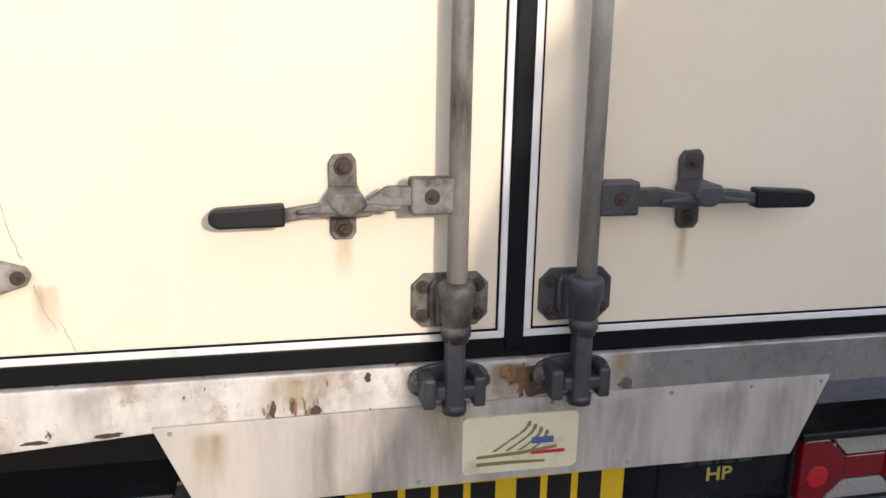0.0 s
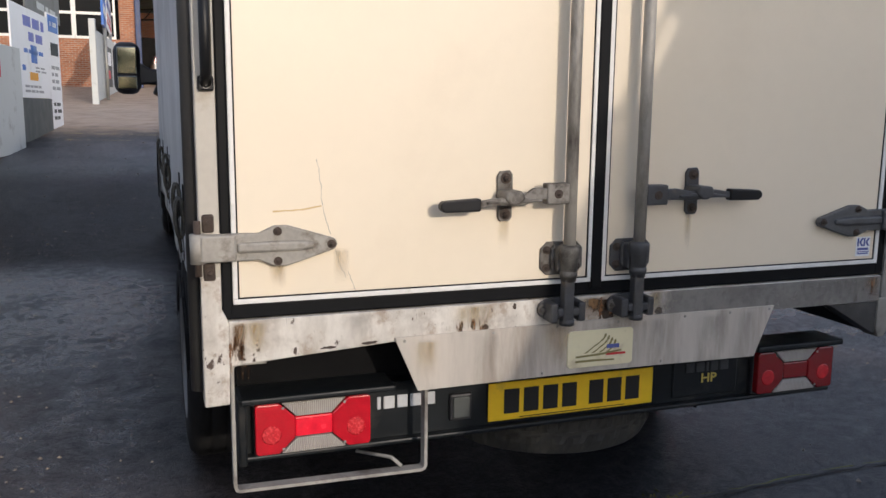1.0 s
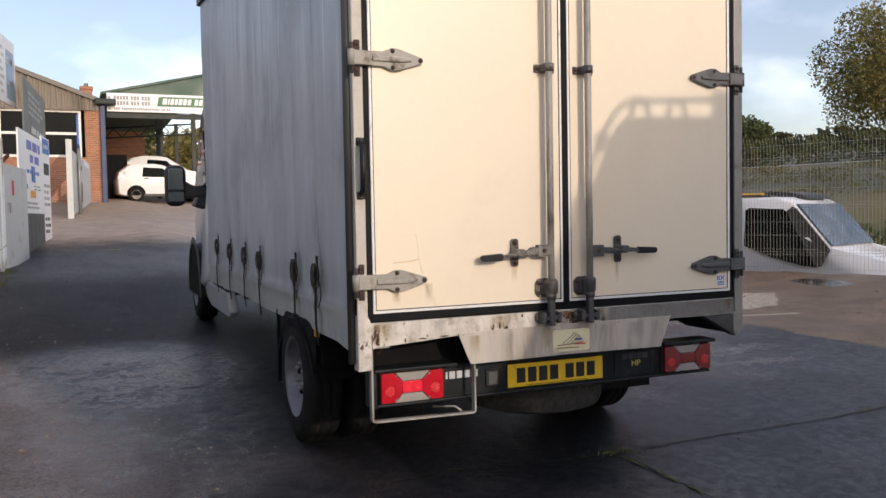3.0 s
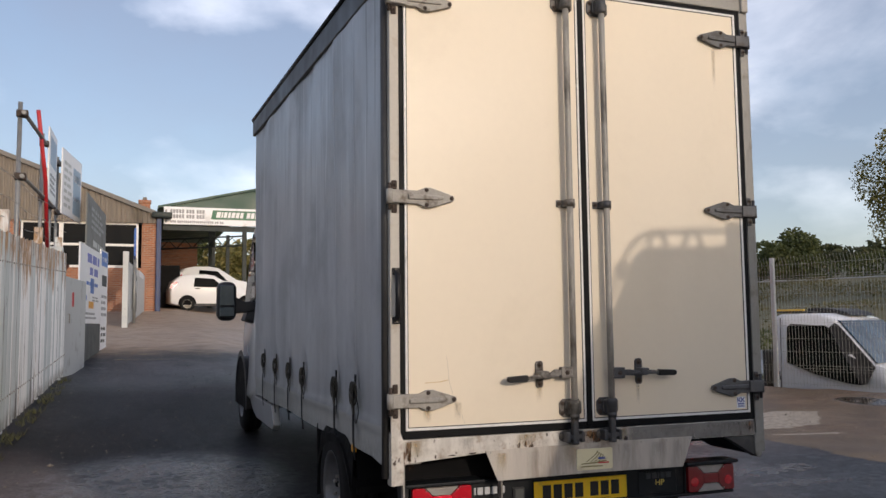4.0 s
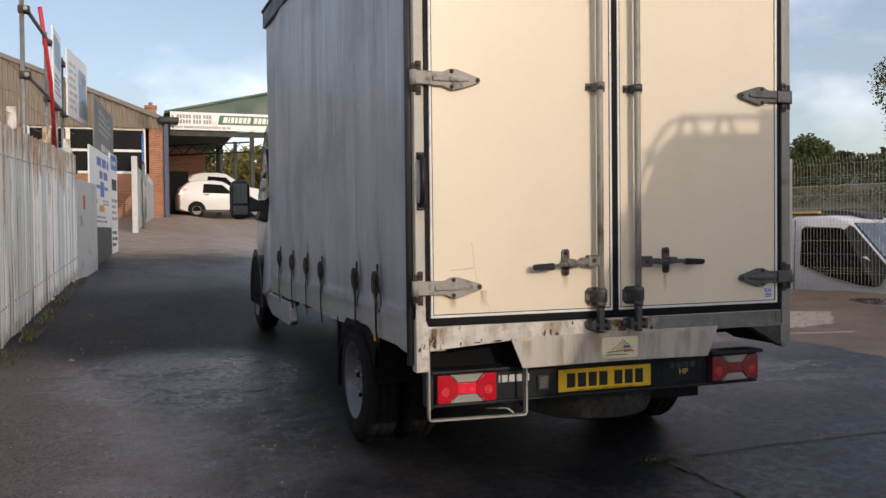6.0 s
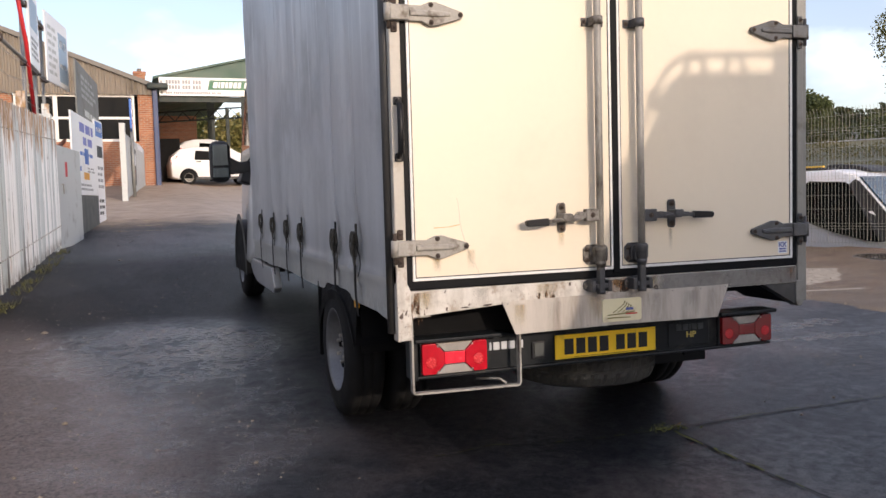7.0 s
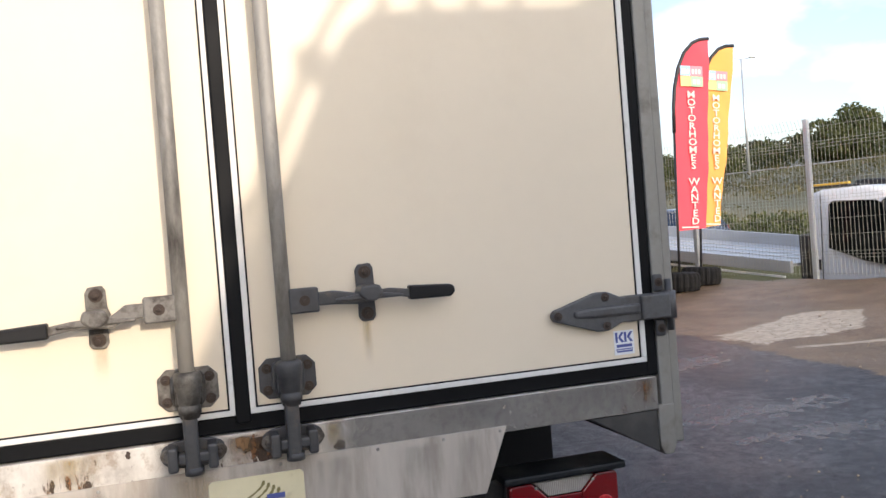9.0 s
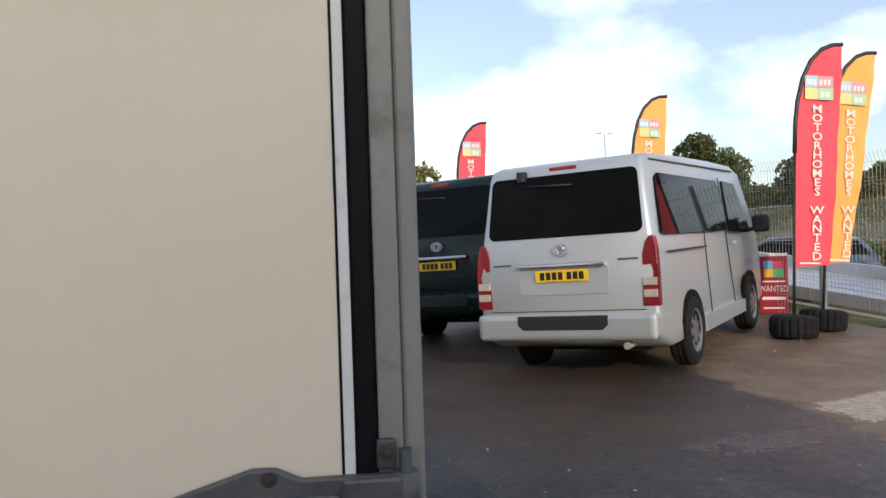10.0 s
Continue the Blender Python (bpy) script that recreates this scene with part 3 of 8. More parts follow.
                u, v = rad * math.cos(t), rad * math.sin(t)
                ring.append(self.bm.verts.new(c + Vector({'X': (a, u, v), 'Y': (u, a, v), 'Z': (u, v, a)}[axis])))
            rings.append(ring)
        for a, b in zip(rings, rings[1:]):
            for j in range(n):
                f = self.bm.faces.new([a[j], a[(j + 1) % n], b[(j + 1) % n], b[j]])
                f.smooth = smooth
        if cap:
            self.bm.faces.new(rings[0][::-1])
            self.bm.faces.new(rings[-1])
        return self.done()

    def quad(self, a, b, c, d):
        self.bm.faces.new([self.bm.verts.new(p) for p in (a, b, c, d)])
        return self.done()


def part(name, bd, parent=None, label="", at=None):
    """Links a Build as one mesh object, under a thing or a part."""
    me = bpy.data.meshes.new(name)
    bmesh.ops.recalc_face_normals(bd.bm, faces=list(bd.bm.faces))
    bd.bm.to_mesh(me)
    bd.bm.free()
    for m in bd.mats:
        me.materials.append(m)
    ob = new(name, me)
    if at is not None:
        ob.matrix_basis = at
    if parent is not None:
        ob.parent = parent
    if label:
        tagged(ob, label)
    return ob


def thing(name, label, category, group="", m=None, kind=""):
    ob = new(name)
    ob.empty_display_size = 0.2
    if m is not None:
        ob.matrix_basis = m
    return tagged(ob, label, category, group, kind)


def B(m):
    return Build().use(m)


def share(name, ob, m, parent):
    """One more object on the same mesh."""
    o = new(name, ob.data)
    o.matrix_basis = m
    o.parent = parent
    return o


XZ = lambda u, v, d: (u, d, v)      # outline in x and z, depth along y
YZ = lambda u, v, d: (d, u, v)      # outline in y and z, depth along x


def lettering(name, body, size, m, parent, mtx, align='CENTER', space=1.0, extrude=0.0008, bold=0.0):
    cu = bpy.data.curves.new(name, 'FONT')
    cu.body, cu.size, cu.align_x, cu.align_y = body, size, align, 'CENTER'
    cu.extrude, cu.space_line, cu.resolution_u = extrude, space, 2
    cu.offset = bold
    cu.materials.append(m)
    ob = new(name, cu)
    ob.matrix_basis = mtx
    ob.parent = parent
    return ob


# ---- ground ----
def ease(a, b, v):
    t = min(1.0, max(0.0, (v - a) / (b - a)))
    return t * t * (3 - 2 * t)


def ground_z(x, y):
    yy = max(-30.0, min(y, 46.0))
    z = 0.045 * (yy - 1.1) if yy < 12 else 0.4905 + 0.068 * (yy - 12)
    z -= 0.023 * ease(-0.3, 1.2, x) * (1 - 0.6 * ease(4.2, 6.0, x)) * max(0.0, min(y, 9.5) - 1.1)
    z += (0.25 - z) * ease(6.0, 7.6, x) * ease(-8.0, 2.0, y) * (1 - ease(7.0, 9.0, y))
    s = min((x - 7.3) * 0.932 + (y - 6.92) * 0.363, x - 3.6)      # metres beyond the mesh fence
    if s > 0.25:
        k = min(1.0, (s - 0.25) / 1.6)
        z -= 1.05 * k * k * (3 - 2 * k)
        if s > 6:
            f = min(s, 95) - 6
            z = z * max(0.0, 1 - f / 60) + 0.107 * f
    if y > 46:
        z += 0.03 * (min(y, 200) - 46)
    if x < -30:
        z += 0.02 * (min(-x, 200) - 30)
    return z


def ground_material():
    k = Nodes("wet_worn_tarmac_and_dirt")
    X, Y = k.x, k.y
    mul, add, sub_, mx = (lambda a, b: k.op('MULTIPLY', a, b)), (lambda a, b: k.op('ADD', a, b)), (lambda a, b: k.op('SUBTRACT', a, b)), (lambda a, b: k.op('MAXIMUM', a, b))
    inv = lambda a: k.op('SUBTRACT', 1.0, a)
    big, mid, fine, stone, grit = k.noise(0.5, 6), k.noise(2.2, 7, 0.65), k.noise(16, 5), k.noise(90, 4, 0.7), k.noise(210, 2)
    # tarmac: binder toned navy for shade, paler right, with pale stone showing through
    speck = k.noise(52, 5, 0.72)
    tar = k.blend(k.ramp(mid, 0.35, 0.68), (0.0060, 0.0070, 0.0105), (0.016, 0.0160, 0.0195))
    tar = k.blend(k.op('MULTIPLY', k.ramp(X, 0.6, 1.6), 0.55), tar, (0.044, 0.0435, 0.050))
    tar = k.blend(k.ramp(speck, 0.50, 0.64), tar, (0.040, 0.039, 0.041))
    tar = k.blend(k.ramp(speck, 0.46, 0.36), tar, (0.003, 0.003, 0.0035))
    tar = k.blend(k.ramp(grit, 0.64, 0.72), tar, (0.13, 0.125, 0.12))
    dirt = k.blend(k.ramp(mid, 0.32, 0.68), (0.128, 0.083, 0.051), (0.270, 0.185, 0.117))
    dirt = k.blend(mul(k.ramp(big, 0.4, 0.65), 0.5), dirt, (0.13, 0.10, 0.05))
    dirt = k.blend(k.ramp(stone, 0.52, 0.70), dirt, (0.26, 0.20, 0.14))
    dirt = k.blend(k.ramp(grit, 0.60, 0.72), dirt, (0.42, 0.36, 0.28))
    dirt = k.blend(k.ramp(stone, 0.44, 0.32), dirt, (0.075, 0.05, 0.034))
    dirt = k.blend(mul(k.ramp(speck, 0.46, 0.34), 0.8), dirt, (0.055, 0.038, 0.026))
    dirt = k.blend(mul(k.ramp(speck, 0.56, 0.66), 0.6), dirt, (0.36, 0.28, 0.20))
    conc = k.blend(k.ramp(fine, 0.3, 0.7), (0.36, 0.30, 0.225), (0.56, 0.485, 0.375))
    conc = k.blend(k.ramp(stone, 0.42, 0.30), conc, (0.24, 0.19, 0.14))
    wob = mul(sub_(mid, 0.5), 0.45)
    wob2 = mul(sub_(fine, 0.5), 0.22)
    w = add(wob, wob2)
    xw, yw = add(X, w), add(Y, w)
    dirt_fac = mx(k.ramp(add(xw, mul(Y, 0.028)), 4.18, 4.25), mul(k.ramp(add(Y, mul(w, 5.0)), 14.0, 17.5), 0.9))
    col = k.blend(dirt_fac, tar, dirt)
    # far yard painted paler, as sunlit past the shadow's end
    col = k.blend(mul(k.ramp(add(Y, mul(w, 5.0)), 14.5, 18.5), k.ramp(mid, 0.3, 0.6, 0.55, 0.95)), col, (0.44, 0.345, 0.265))
    # worn concrete let into the dirt
    pat = mul(k.ramp(yw, 4.06, 4.10), k.ramp(sub_(mul(sub_(xw, 5.3), 0.8), mul(sub_(Y, 4.05), 0.78)), -0.02, 0.02, 1.0, 0.0))
    pat = mul(pat, k.ramp(sub_(yw, add(4.65, mul(sub_(X, 4.15), 0.31))), -0.02, 0.03, 1.0, 0.0))
    pat = mul(pat, k.ramp(sub_(yw, sub_(5.13, mul(sub_(X, 5.53), 0.5))), -0.02, 0.03, 1.0, 0.0))
    pat = mul(pat, k.ramp(xw, 4.22, 4.32))
    thin = add(add(Y, mul(X, 0.34)), mul(w, 0.4))
    pat2 = mul(mul(k.ramp(thin, 5.22, 5.24), k.ramp(thin, 5.31, 5.34, 1.0, 0.0)), mul(k.ramp(xw, 4.35, 4.5), k.ramp(xw, 5.0, 5.15, 1.0, 0.0)))
    pat = mul(mx(pat, pat2), k.ramp(mid, 0.22, 0.40))
    col = k.blend(pat, col, conc)
    # brown silt in patches, and sunlit ground on the left painted brown
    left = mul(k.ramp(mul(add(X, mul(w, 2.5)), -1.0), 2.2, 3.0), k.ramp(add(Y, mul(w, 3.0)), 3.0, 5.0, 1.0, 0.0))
    silt_sun = mx(mul(k.ramp(big, 0.50, 0.70), 0.40), mul(left, 0.75))
    # sunlit ground along the fence, painted paler up to a shadow's edge
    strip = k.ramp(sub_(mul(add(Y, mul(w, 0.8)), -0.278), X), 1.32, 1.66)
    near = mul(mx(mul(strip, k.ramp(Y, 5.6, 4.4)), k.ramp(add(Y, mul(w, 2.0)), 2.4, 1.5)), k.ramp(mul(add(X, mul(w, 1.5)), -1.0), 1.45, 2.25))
    silt_sun = mx(mul(silt_sun, k.ramp(Y, 3.0, 4.2, 1.0, 0.45)), mul(near, 0.92))
    col = k.blend(mul(silt_sun, k.ramp(speck, 0.36, 0.56, 0.25, 1.0)), col, (0.20, 0.158, 0.148))
    shade_stretch = mul(mul(k.ramp(add(Y, mul(w, 2.0)), 3.7, 4.7), k.ramp(Y, 11.0, 8.5)), k.ramp(X, 0.4, -0.6))   # shadow beyond the sunlit edge, painted near-black
    col = k.blend(mul(shade_stretch, 0.55), col, (0.012, 0.0105, 0.0105))
    # brown grit washed over the tarmac from the dirt
    wash = mul(mul(k.ramp(add(Y, mul(w, 2.5)), 2.7, 4.2), k.ramp(Y, 14.0, 11.0)), k.ramp(X, 0.9, 1.7))
    col = k.blend(mul(mul(wash, sub_(1.0, pat)), mul(k.ramp(add(mul(speck, 0.5), mul(mid, 0.5)), 0.40, 0.60, 0.30, 0.95), inv(dirt_fac))), col, (0.088, 0.062, 0.045))
    # field beyond the fence
    s = k.op('MINIMUM', add(mul(sub_(X, 7.3), 0.932), mul(sub_(Y, 6.92), 0.363)), sub_(X, 3.6))
    fld = k.noise(0.09, 7)
    rows = k.noise(0.22, 5, 0.6, (0.3, 0.3, 1.0))
    grass = k.blend(k.ramp(fld, 0.35, 0.65), (0.085, 0.085, 0.028), (0.175, 0.145, 0.058))
    grass = k.blend(k.ramp(rows, 0.45, 0.65), grass, (0.065, 0.075, 0.024))
    grass = k.blend(mul(k.ramp(fine, 0.5, 0.7), 0.5), grass, (0.13, 0.105, 0.05))
    col = k.blend(k.ramp(s, 0.25, 0.55), col, tar)
    fieldfac = mx(mx(k.ramp(s, 4.5, 6.5), k.ramp(Y, 58, 62)), k.ramp(mul(X, -1.0), 26, 30))
    col = k.blend(fieldfac, col, grass)
    # unseen ground behind, lightened to bounce light onto the shaded doors
    rear = k.ramp(add(Y, mul(w, 3.0)), -2.2, -3.4)
    col = k.blend(rear, col, k.blend(k.ramp(stone, 0.4, 0.6), (0.30, 0.265, 0.225), (0.42, 0.385, 0.34)))
    # rain still standing in the pores and hollows
    def patch(cx, cy, rx, ry, lo=0.5, hi=1.3):
        ax, ay = mul(sub_(add(X, mul(w, 1.6)), cx), 1.0 / rx), mul(sub_(add(Y, mul(w, 2.2)), cy), 1.0 / ry)
        return k.ramp(add(mul(ax, ax), mul(ay, ay)), lo, hi, 1.0, 0.0)
    pool = k.noise(0.42, 7, 0.62, (1.0, 0.7, 1.0))
    wet = k.ramp(add(pool, mul(sub_(fine, 0.5), 0.30)), 0.40, 0.62, 0.30, 0.80)
    wet = mul(wet, k.ramp(add(X, mul(w, 2.0)), -0.9, 0.9, 0.46, 0.80))
    wet = mx(wet, mul(patch(-1.8, 3.3, 1.0, 1.3, 0.2, 1.4), k.ramp(add(mul(mid, 0.6), mul(fine, 0.4)), 0.36, 0.56, 0.2, 1.15)))
    wet = mx(wet, mul(mx(mx(patch(3.35, 3.75, 0.45, 0.12), patch(2.95, 2.25, 0.60, 0.11)), patch(2.85, 1.72, 0.55, 0.10)), 1.35))
    wet = mx(wet, mul(patch(-1.75, 1.7, 0.9, 1.7, 0.3, 1.5), k.ramp(mid, 0.36, 0.60, 0.20, 0.85)))
    wet = mul(wet, k.ramp(add(mul(stone, 0.65), mul(fine, 0.35)), 0.40, 0.56, 0.42, 1.0))
    wet = mul(wet, sub_(1.0, mul(shade_stretch, 0.72)))
    dry = mx(mx(mul(dirt_fac, 0.80), fieldfac), mx(rear, mul(mul(k.ramp(add(Y, mul(w, 2.0)), 3.9, 5.0), k.ramp(X, 0.9, 1.4)), 0.65)))
    wet = mul(wet, inv(mx(dry, mul(left, 0.55))))
    px_, py_ = sub_(X, 7.02), mul(sub_(Y, 5.0), 0.55)
    pud = k.ramp(add(add(mul(px_, px_), mul(py_, py_)), mul(w, 0.3)), 0.035, 0.09, 1.0, 0.0)
    col = k.blend(mul(pud, 0.8), col, (0.035, 0.028, 0.022))
    wet = mx(wet, pud)
    rgh = sub_(0.50, mul(wet, 0.36))
    k.l.new(add(mul(k.ramp(X, -0.9, 0.9, 0.07, 0.16), sub_(1.0, mul(shade_stretch, 0.7))), mul(wet, k.ramp(X, -0.9, 0.9, 0.62, 0.78))), k.p.inputs["Specular IOR Level"])
    rgh = sub_(rgh, mul(pud, 0.20))
    height = mul(add(add(mul(fine, 0.25), mul(add(speck, stone), 0.42)), mul(grit, 0.45)), sub_(1.0, mul(mx(pud, mul(wet, 0.30)), 0.97)))
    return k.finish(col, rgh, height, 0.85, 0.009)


def steps(lo, a, b, hi, fine, grow=1.35):
    out, d = [], fine
    v = a
    while v <= b:
        out.append(v)
        v += fine
    top, d = out[-1], fine
    while top < hi:
        d *= grow
        top = min(hi, top + d)
        out.append(top)
    low, d = out[0], fine
    while low > lo:
        d *= grow
        low = max(lo, low - d)
        out.insert(0, low)
    return out


gx, gy = steps(-900, -5, 20, 1200, 0.4), steps(-700, -6, 20, 1500, 0.4, 1.18)
gv = [(x, y, ground_z(x, y)) for y in gy for x in gx]
nx = len(gx)
gf = [(j * nx + i, j * nx + i + 1, (j + 1) * nx + i + 1, (j + 1) * nx + i) for j in range(len(gy) - 1) for i in range(nx - 1)]
gme = bpy.data.meshes.new("ground")
gme.from_pydata(gv, [], gf)
gme.polygons.foreach_set("use_smooth", [True] * len(gf))
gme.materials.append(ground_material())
ground = tagged(new("ground", gme), "wet worn tarmac yard with brown dirt and a field beyond", "ground", kind="structure")


# ---- loose stones on the yard ----
M_PEBBLE = mat("loose_stone", (0.24, 0.205, 0.165), 0.85, var=0.5, scale=3, fine=40)
rngp = np.random.RandomState(12)
pc = []
for n_, x0, x1, y0, y1, sz in ((1300, 4.1, 7.4, 1.5, 8.5, 0.006), (700, 1.2, 4.2, -0.5, 6.5, 0.0038), (800, -3.2, -1.1, -1.5, 6.0, 0.0042), (260, -3.2, 0.5, 6.0, 16.0, 0.006)):
    px_, py_ = rngp.uniform(x0, x1, n_), rngp.uniform(y0, y1, n_)
    pr_ = sz * np.exp(rngp.normal(0, 0.45, n_))
    pc += list(zip(px_, py_, pr_))
pv, pf = [], []
for x, y, r in pc:
    z = ground_z(x, y) + r * 0.25
    b0 = len(pv)
    q = rngp.uniform(0.7, 1.3, 6) * r
    pv += [(x + q[0], y, z), (x, y + q[1], z), (x - q[2], y, z), (x, y - q[3], z), (x, y, z + q[4] * 0.7), (x, y, z - r)]
    pf += [(b0, b0 + 1, b0 + 4), (b0 + 1, b0 + 2, b0 + 4), (b0 + 2, b0 + 3, b0 + 4), (b0 + 3, b0, b0 + 4), (b0 + 1, b0, b0 + 5), (b0 + 2, b0 + 1, b0 + 5), (b0 + 3, b0 + 2, b0 + 5), (b0, b0 + 3, b0 + 5)]
pme = bpy.data.meshes.new("loose_gravel")
pme.from_pydata(pv, [], pf)
pme.materials.append(M_PEBBLE)
tagged(new("loose_gravel", pme), "small loose stones scattered over the yard", "gravel", kind="stuff")


# ---- the curtain-sided truck ----
M_MIRROR = mat("mirror_glass", (0.20, 0.23, 0.24), 0.06, metal=1.0, var=0.05, rough_var=0.02)
M_SEAM = mat("pale_seam", (0.58, 0.59, 0.60), 0.5, var=0.15, scale=6)
truck = thing("curtain_side_truck", "white truck with grey curtain sides and cream rear doors", "truck")


def bolt(bd, x, y, z, r=0.008, h=0.012):
    """A hexagon head with a washer, standing out towards -y."""
    bd.lathe([(-0.0025, r * 1.7), (0.0, r * 1.75)], (x, y, z), 'Y', 14, False)
    bd.lathe([(-h, r * 0.85), (-h * 0.85, r), (0.0, r)], (x, y, z), 'Y', 6, False)
    bd.lathe([(-h - 0.006, r * 0.45), (-h + 0.001, r * 0.5)], (x, y, z), 'Y', 8, False)


def run_stain(name, x0, x1, z0, z1, y, m, parent):
    bd = B(m)
    bd.quad((x0, y, z0), (x1, y, z0), (x1, y, z1), (x0, y, z1))
    return part(name, bd, parent)


def hinge(side, z, parent):
    """Long strap hinge: pointed leaf with three bolts, a raised rib and a knuckle on the post."""
    s = side
    # sun and shade are put into the left and right hinge colours
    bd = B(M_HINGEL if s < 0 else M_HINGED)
    out = [(0.700, 0.000), (0.706, 0.012), (0.722, 0.017), (0.815, 0.046), (0.845, 0.046), (0.880, 0.030), (0.905, 0.031), (1.005, 0.031),
           (1.005, -0.031), (0.905, -0.031), (0.880, -0.030), (0.845, -0.046), (0.815, -0.046), (0.722, -0.017), (0.706, -0.012)]
    poly = [(s * u, z + v) for u, v in out]
    if s < 0:
        poly.reverse()
    bd.prism(poly, XZ, -0.022, -0.004, 0.003)
    rib = [(s * u, z + v) for u, v in ((0.755, -0.008), (0.80, -0.012), (0.928, -0.012), (0.928, 0.012), (0.80, 0.012), (0.755, 0.008))]
    bd.prism(rib, XZ, -0.0305, -0.012, 0.006)
    bd.rbox(min(s * 0.93, s * 1.008), max(s * 0.93, s * 1.008), -0.032, -0.018, z - 0.030, z + 0.030, 0.005)
    bd.tube([(s * 1.012, -0.014, z - 0.033), (s * 1.012, -0.014, z + 0.033)], 0.017, 14)
    bd.use(M_RUST if s < 0 else M_CASTD)
    bd.tube([(s * 1.012, -0.014, z - 0.062), (s * 1.012, -0.014, z + 0.062)], 0.008, 10)
    bd.rbox(s * 0.988 - 0.013, s * 0.988 + 0.013, -0.012, -0.001, z + 0.034, z + 0.075, 0.005)
    bd.rbox(s * 0.988 - 0.013, s * 0.988 + 0.013, -0.012, -0.001, z - 0.075, z - 0.034, 0.005)
    bd.use(M_RUST)
    for u, v in ((0.715, 0), (0.838, 0.034), (0.838, -0.034)):
        bolt(bd, s * u, -0.022, z + v, 0.0058, 0.007)
    bolt(bd, s * 0.988, -0.012, z + 0.056, 0.006, 0.008)
    bolt(bd, s * 0.988, -0.012, z - 0.056, 0.006, 0.008)
    return part("hinge", bd, parent, "grey cast strap hinge with rusty bolts")


def plate_outline(cx, cz, w, h, c):
    return [(cx - w + c, cz - h), (cx + w - c, cz - h), (cx + w, cz - h + c), (cx + w, cz + h - c), (cx + w - c, cz + h), (cx - w + c, cz + h), (cx - w, cz + h - c), (cx - w, cz - h + c)]


ROD_Y = -0.048
for s, rx in ((-1, -0.113), (1, 0.090)):
    xa, xb = (-0.925, -0.036) if s < 0 else (0.022, 0.932)
    door = part("rear_door", B(M_CREAM).rbox(xa, xb, 0.0, 0.045, 0.822, 2.925, 0.002, 1), truck,
                "cream laminated rear door with fine cracks" if s < 0 else "cream laminated rear door with faint rust stains")
    # white aluminium edging, mitred look, with a thin dark line against the panel
    tr = B(M_WHITE)
    e = 0.013 if s < 0 else 0.016
    oa, ob_ = xa - e, xb + e
    tr.rbox(oa, ob_, -0.003, 0.05, 0.808, 0.820, 0.0015, 1)
    tr.rbox(oa, ob_, -0.003, 0.05, 2.927, 2.939, 0.0015, 1)
    tr.rbox(oa, xa - 0.002, -0.0035, 0.05, 0.820, 2.927, 0.0015, 1)
    tr.rbox(xb + 0.002, ob_, -0.0035, 0.05, 0.820, 2.927, 0.0015, 1)
    part("edge_trim", tr, door, "white aluminium door edging")
    hl = B(M_SEAL)
    hl.box(xa - 0.002, xa + 0.0015, -0.0012, 0.03, 0.820, 2.927)
    hl.box(xb - 0.0015, xb + 0.002, -0.0012, 0.03, 0.820, 2.927)
    hl.box(xa + 0.0015, xb - 0.0015, -0.0012, 0.03, 0.8195, 0.8235)
    hl.box(xa + 0.0015, xb - 0.0015, -0.0012, 0.03, 2.9235, 2.9275)
    part("panel_joint", hl, door, "thin dark joint line")
    for z in (0.942, 1.860, 2.786):
        hinge(s, z, door)
    # locking rod
    rod = B(M_ROD)
    rod.tube([(rx, ROD_Y, z) for z in (0.90, 1.4, 2.0, 2.6, 2.90)], 0.0155, 20)
    part("lock_rod", rod, door, "dull zinc locking rod")
    # guides
    for z, big in ((0.877, True), (1.860, False), (2.868, True)):
        # right-hand guides take the darker copy, as they stand in shade
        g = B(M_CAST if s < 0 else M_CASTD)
        if big:
            g.prism(plate_outline(rx, z, 0.060, 0.043, 0.018), XZ, -0.007, -0.001, 0.0015)
            d = -1 if z > 2 else 1
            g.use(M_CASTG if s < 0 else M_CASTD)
            neck = [(-0.054, 0.0165), (-0.052, 0.0195), (-0.044, 0.0200), (-0.043, 0.0225), (-0.030, 0.0228), (-0.028, 0.0208), (-0.024, 0.0206), (-0.022, 0.0225), (0.000, 0.0235), (0.006, 0.0255), (0.009, 0.0268), (0.013, 0.0262), (0.016, 0.0275), (0.032, 0.0278), (0.038, 0.0258), (0.041, 0.0200)]
            g.lathe(sorted((v * d, r) for v, r in neck), (rx, ROD_Y, z), 'Z', 24)
            g.rbox(rx - 0.027, rx + 0.027, ROD_Y + 0.008, -0.004, z - 0.032, z + 0.034, 0.006)
            for u in (-0.034, 0.034):
                g.prism([(rx + u * 0.7, z - 0.036), (rx + u * 1.02, z - 0.022), (rx + u * 1.02, z + 0.026), (rx + u * 0.7, z + 0.038)], XZ, -0.020, -0.005, 0.004)
            g.use(M_RUST)
            for u in (-0.043, 0.043):
                for v in (-0.024, 0.022):
                    bolt(g, rx + u, -0.007, z + v, 0.0062, 0.008)
        else:
            g.rbox(rx - 0.052, rx + 0.052, -0.008, -0.001, z - 0.018, z + 0.018, 0.003)
            g.tube([(rx, ROD_Y, z - 0.017), (rx, ROD_Y, z + 0.017)], 0.0235, 20)
            g.rbox(rx - 0.0235, rx + 0.0235, ROD_Y, -0.006, z - 0.017, z + 0.017, 0.003)
            g.use(M_RUST)
            for u in (-0.040, 0.040):
                bolt(g, rx + u, -0.008, z, 0.0065, 0.008)
        part("rod_guide", g, door, "cast rod guide with rusty bolts")
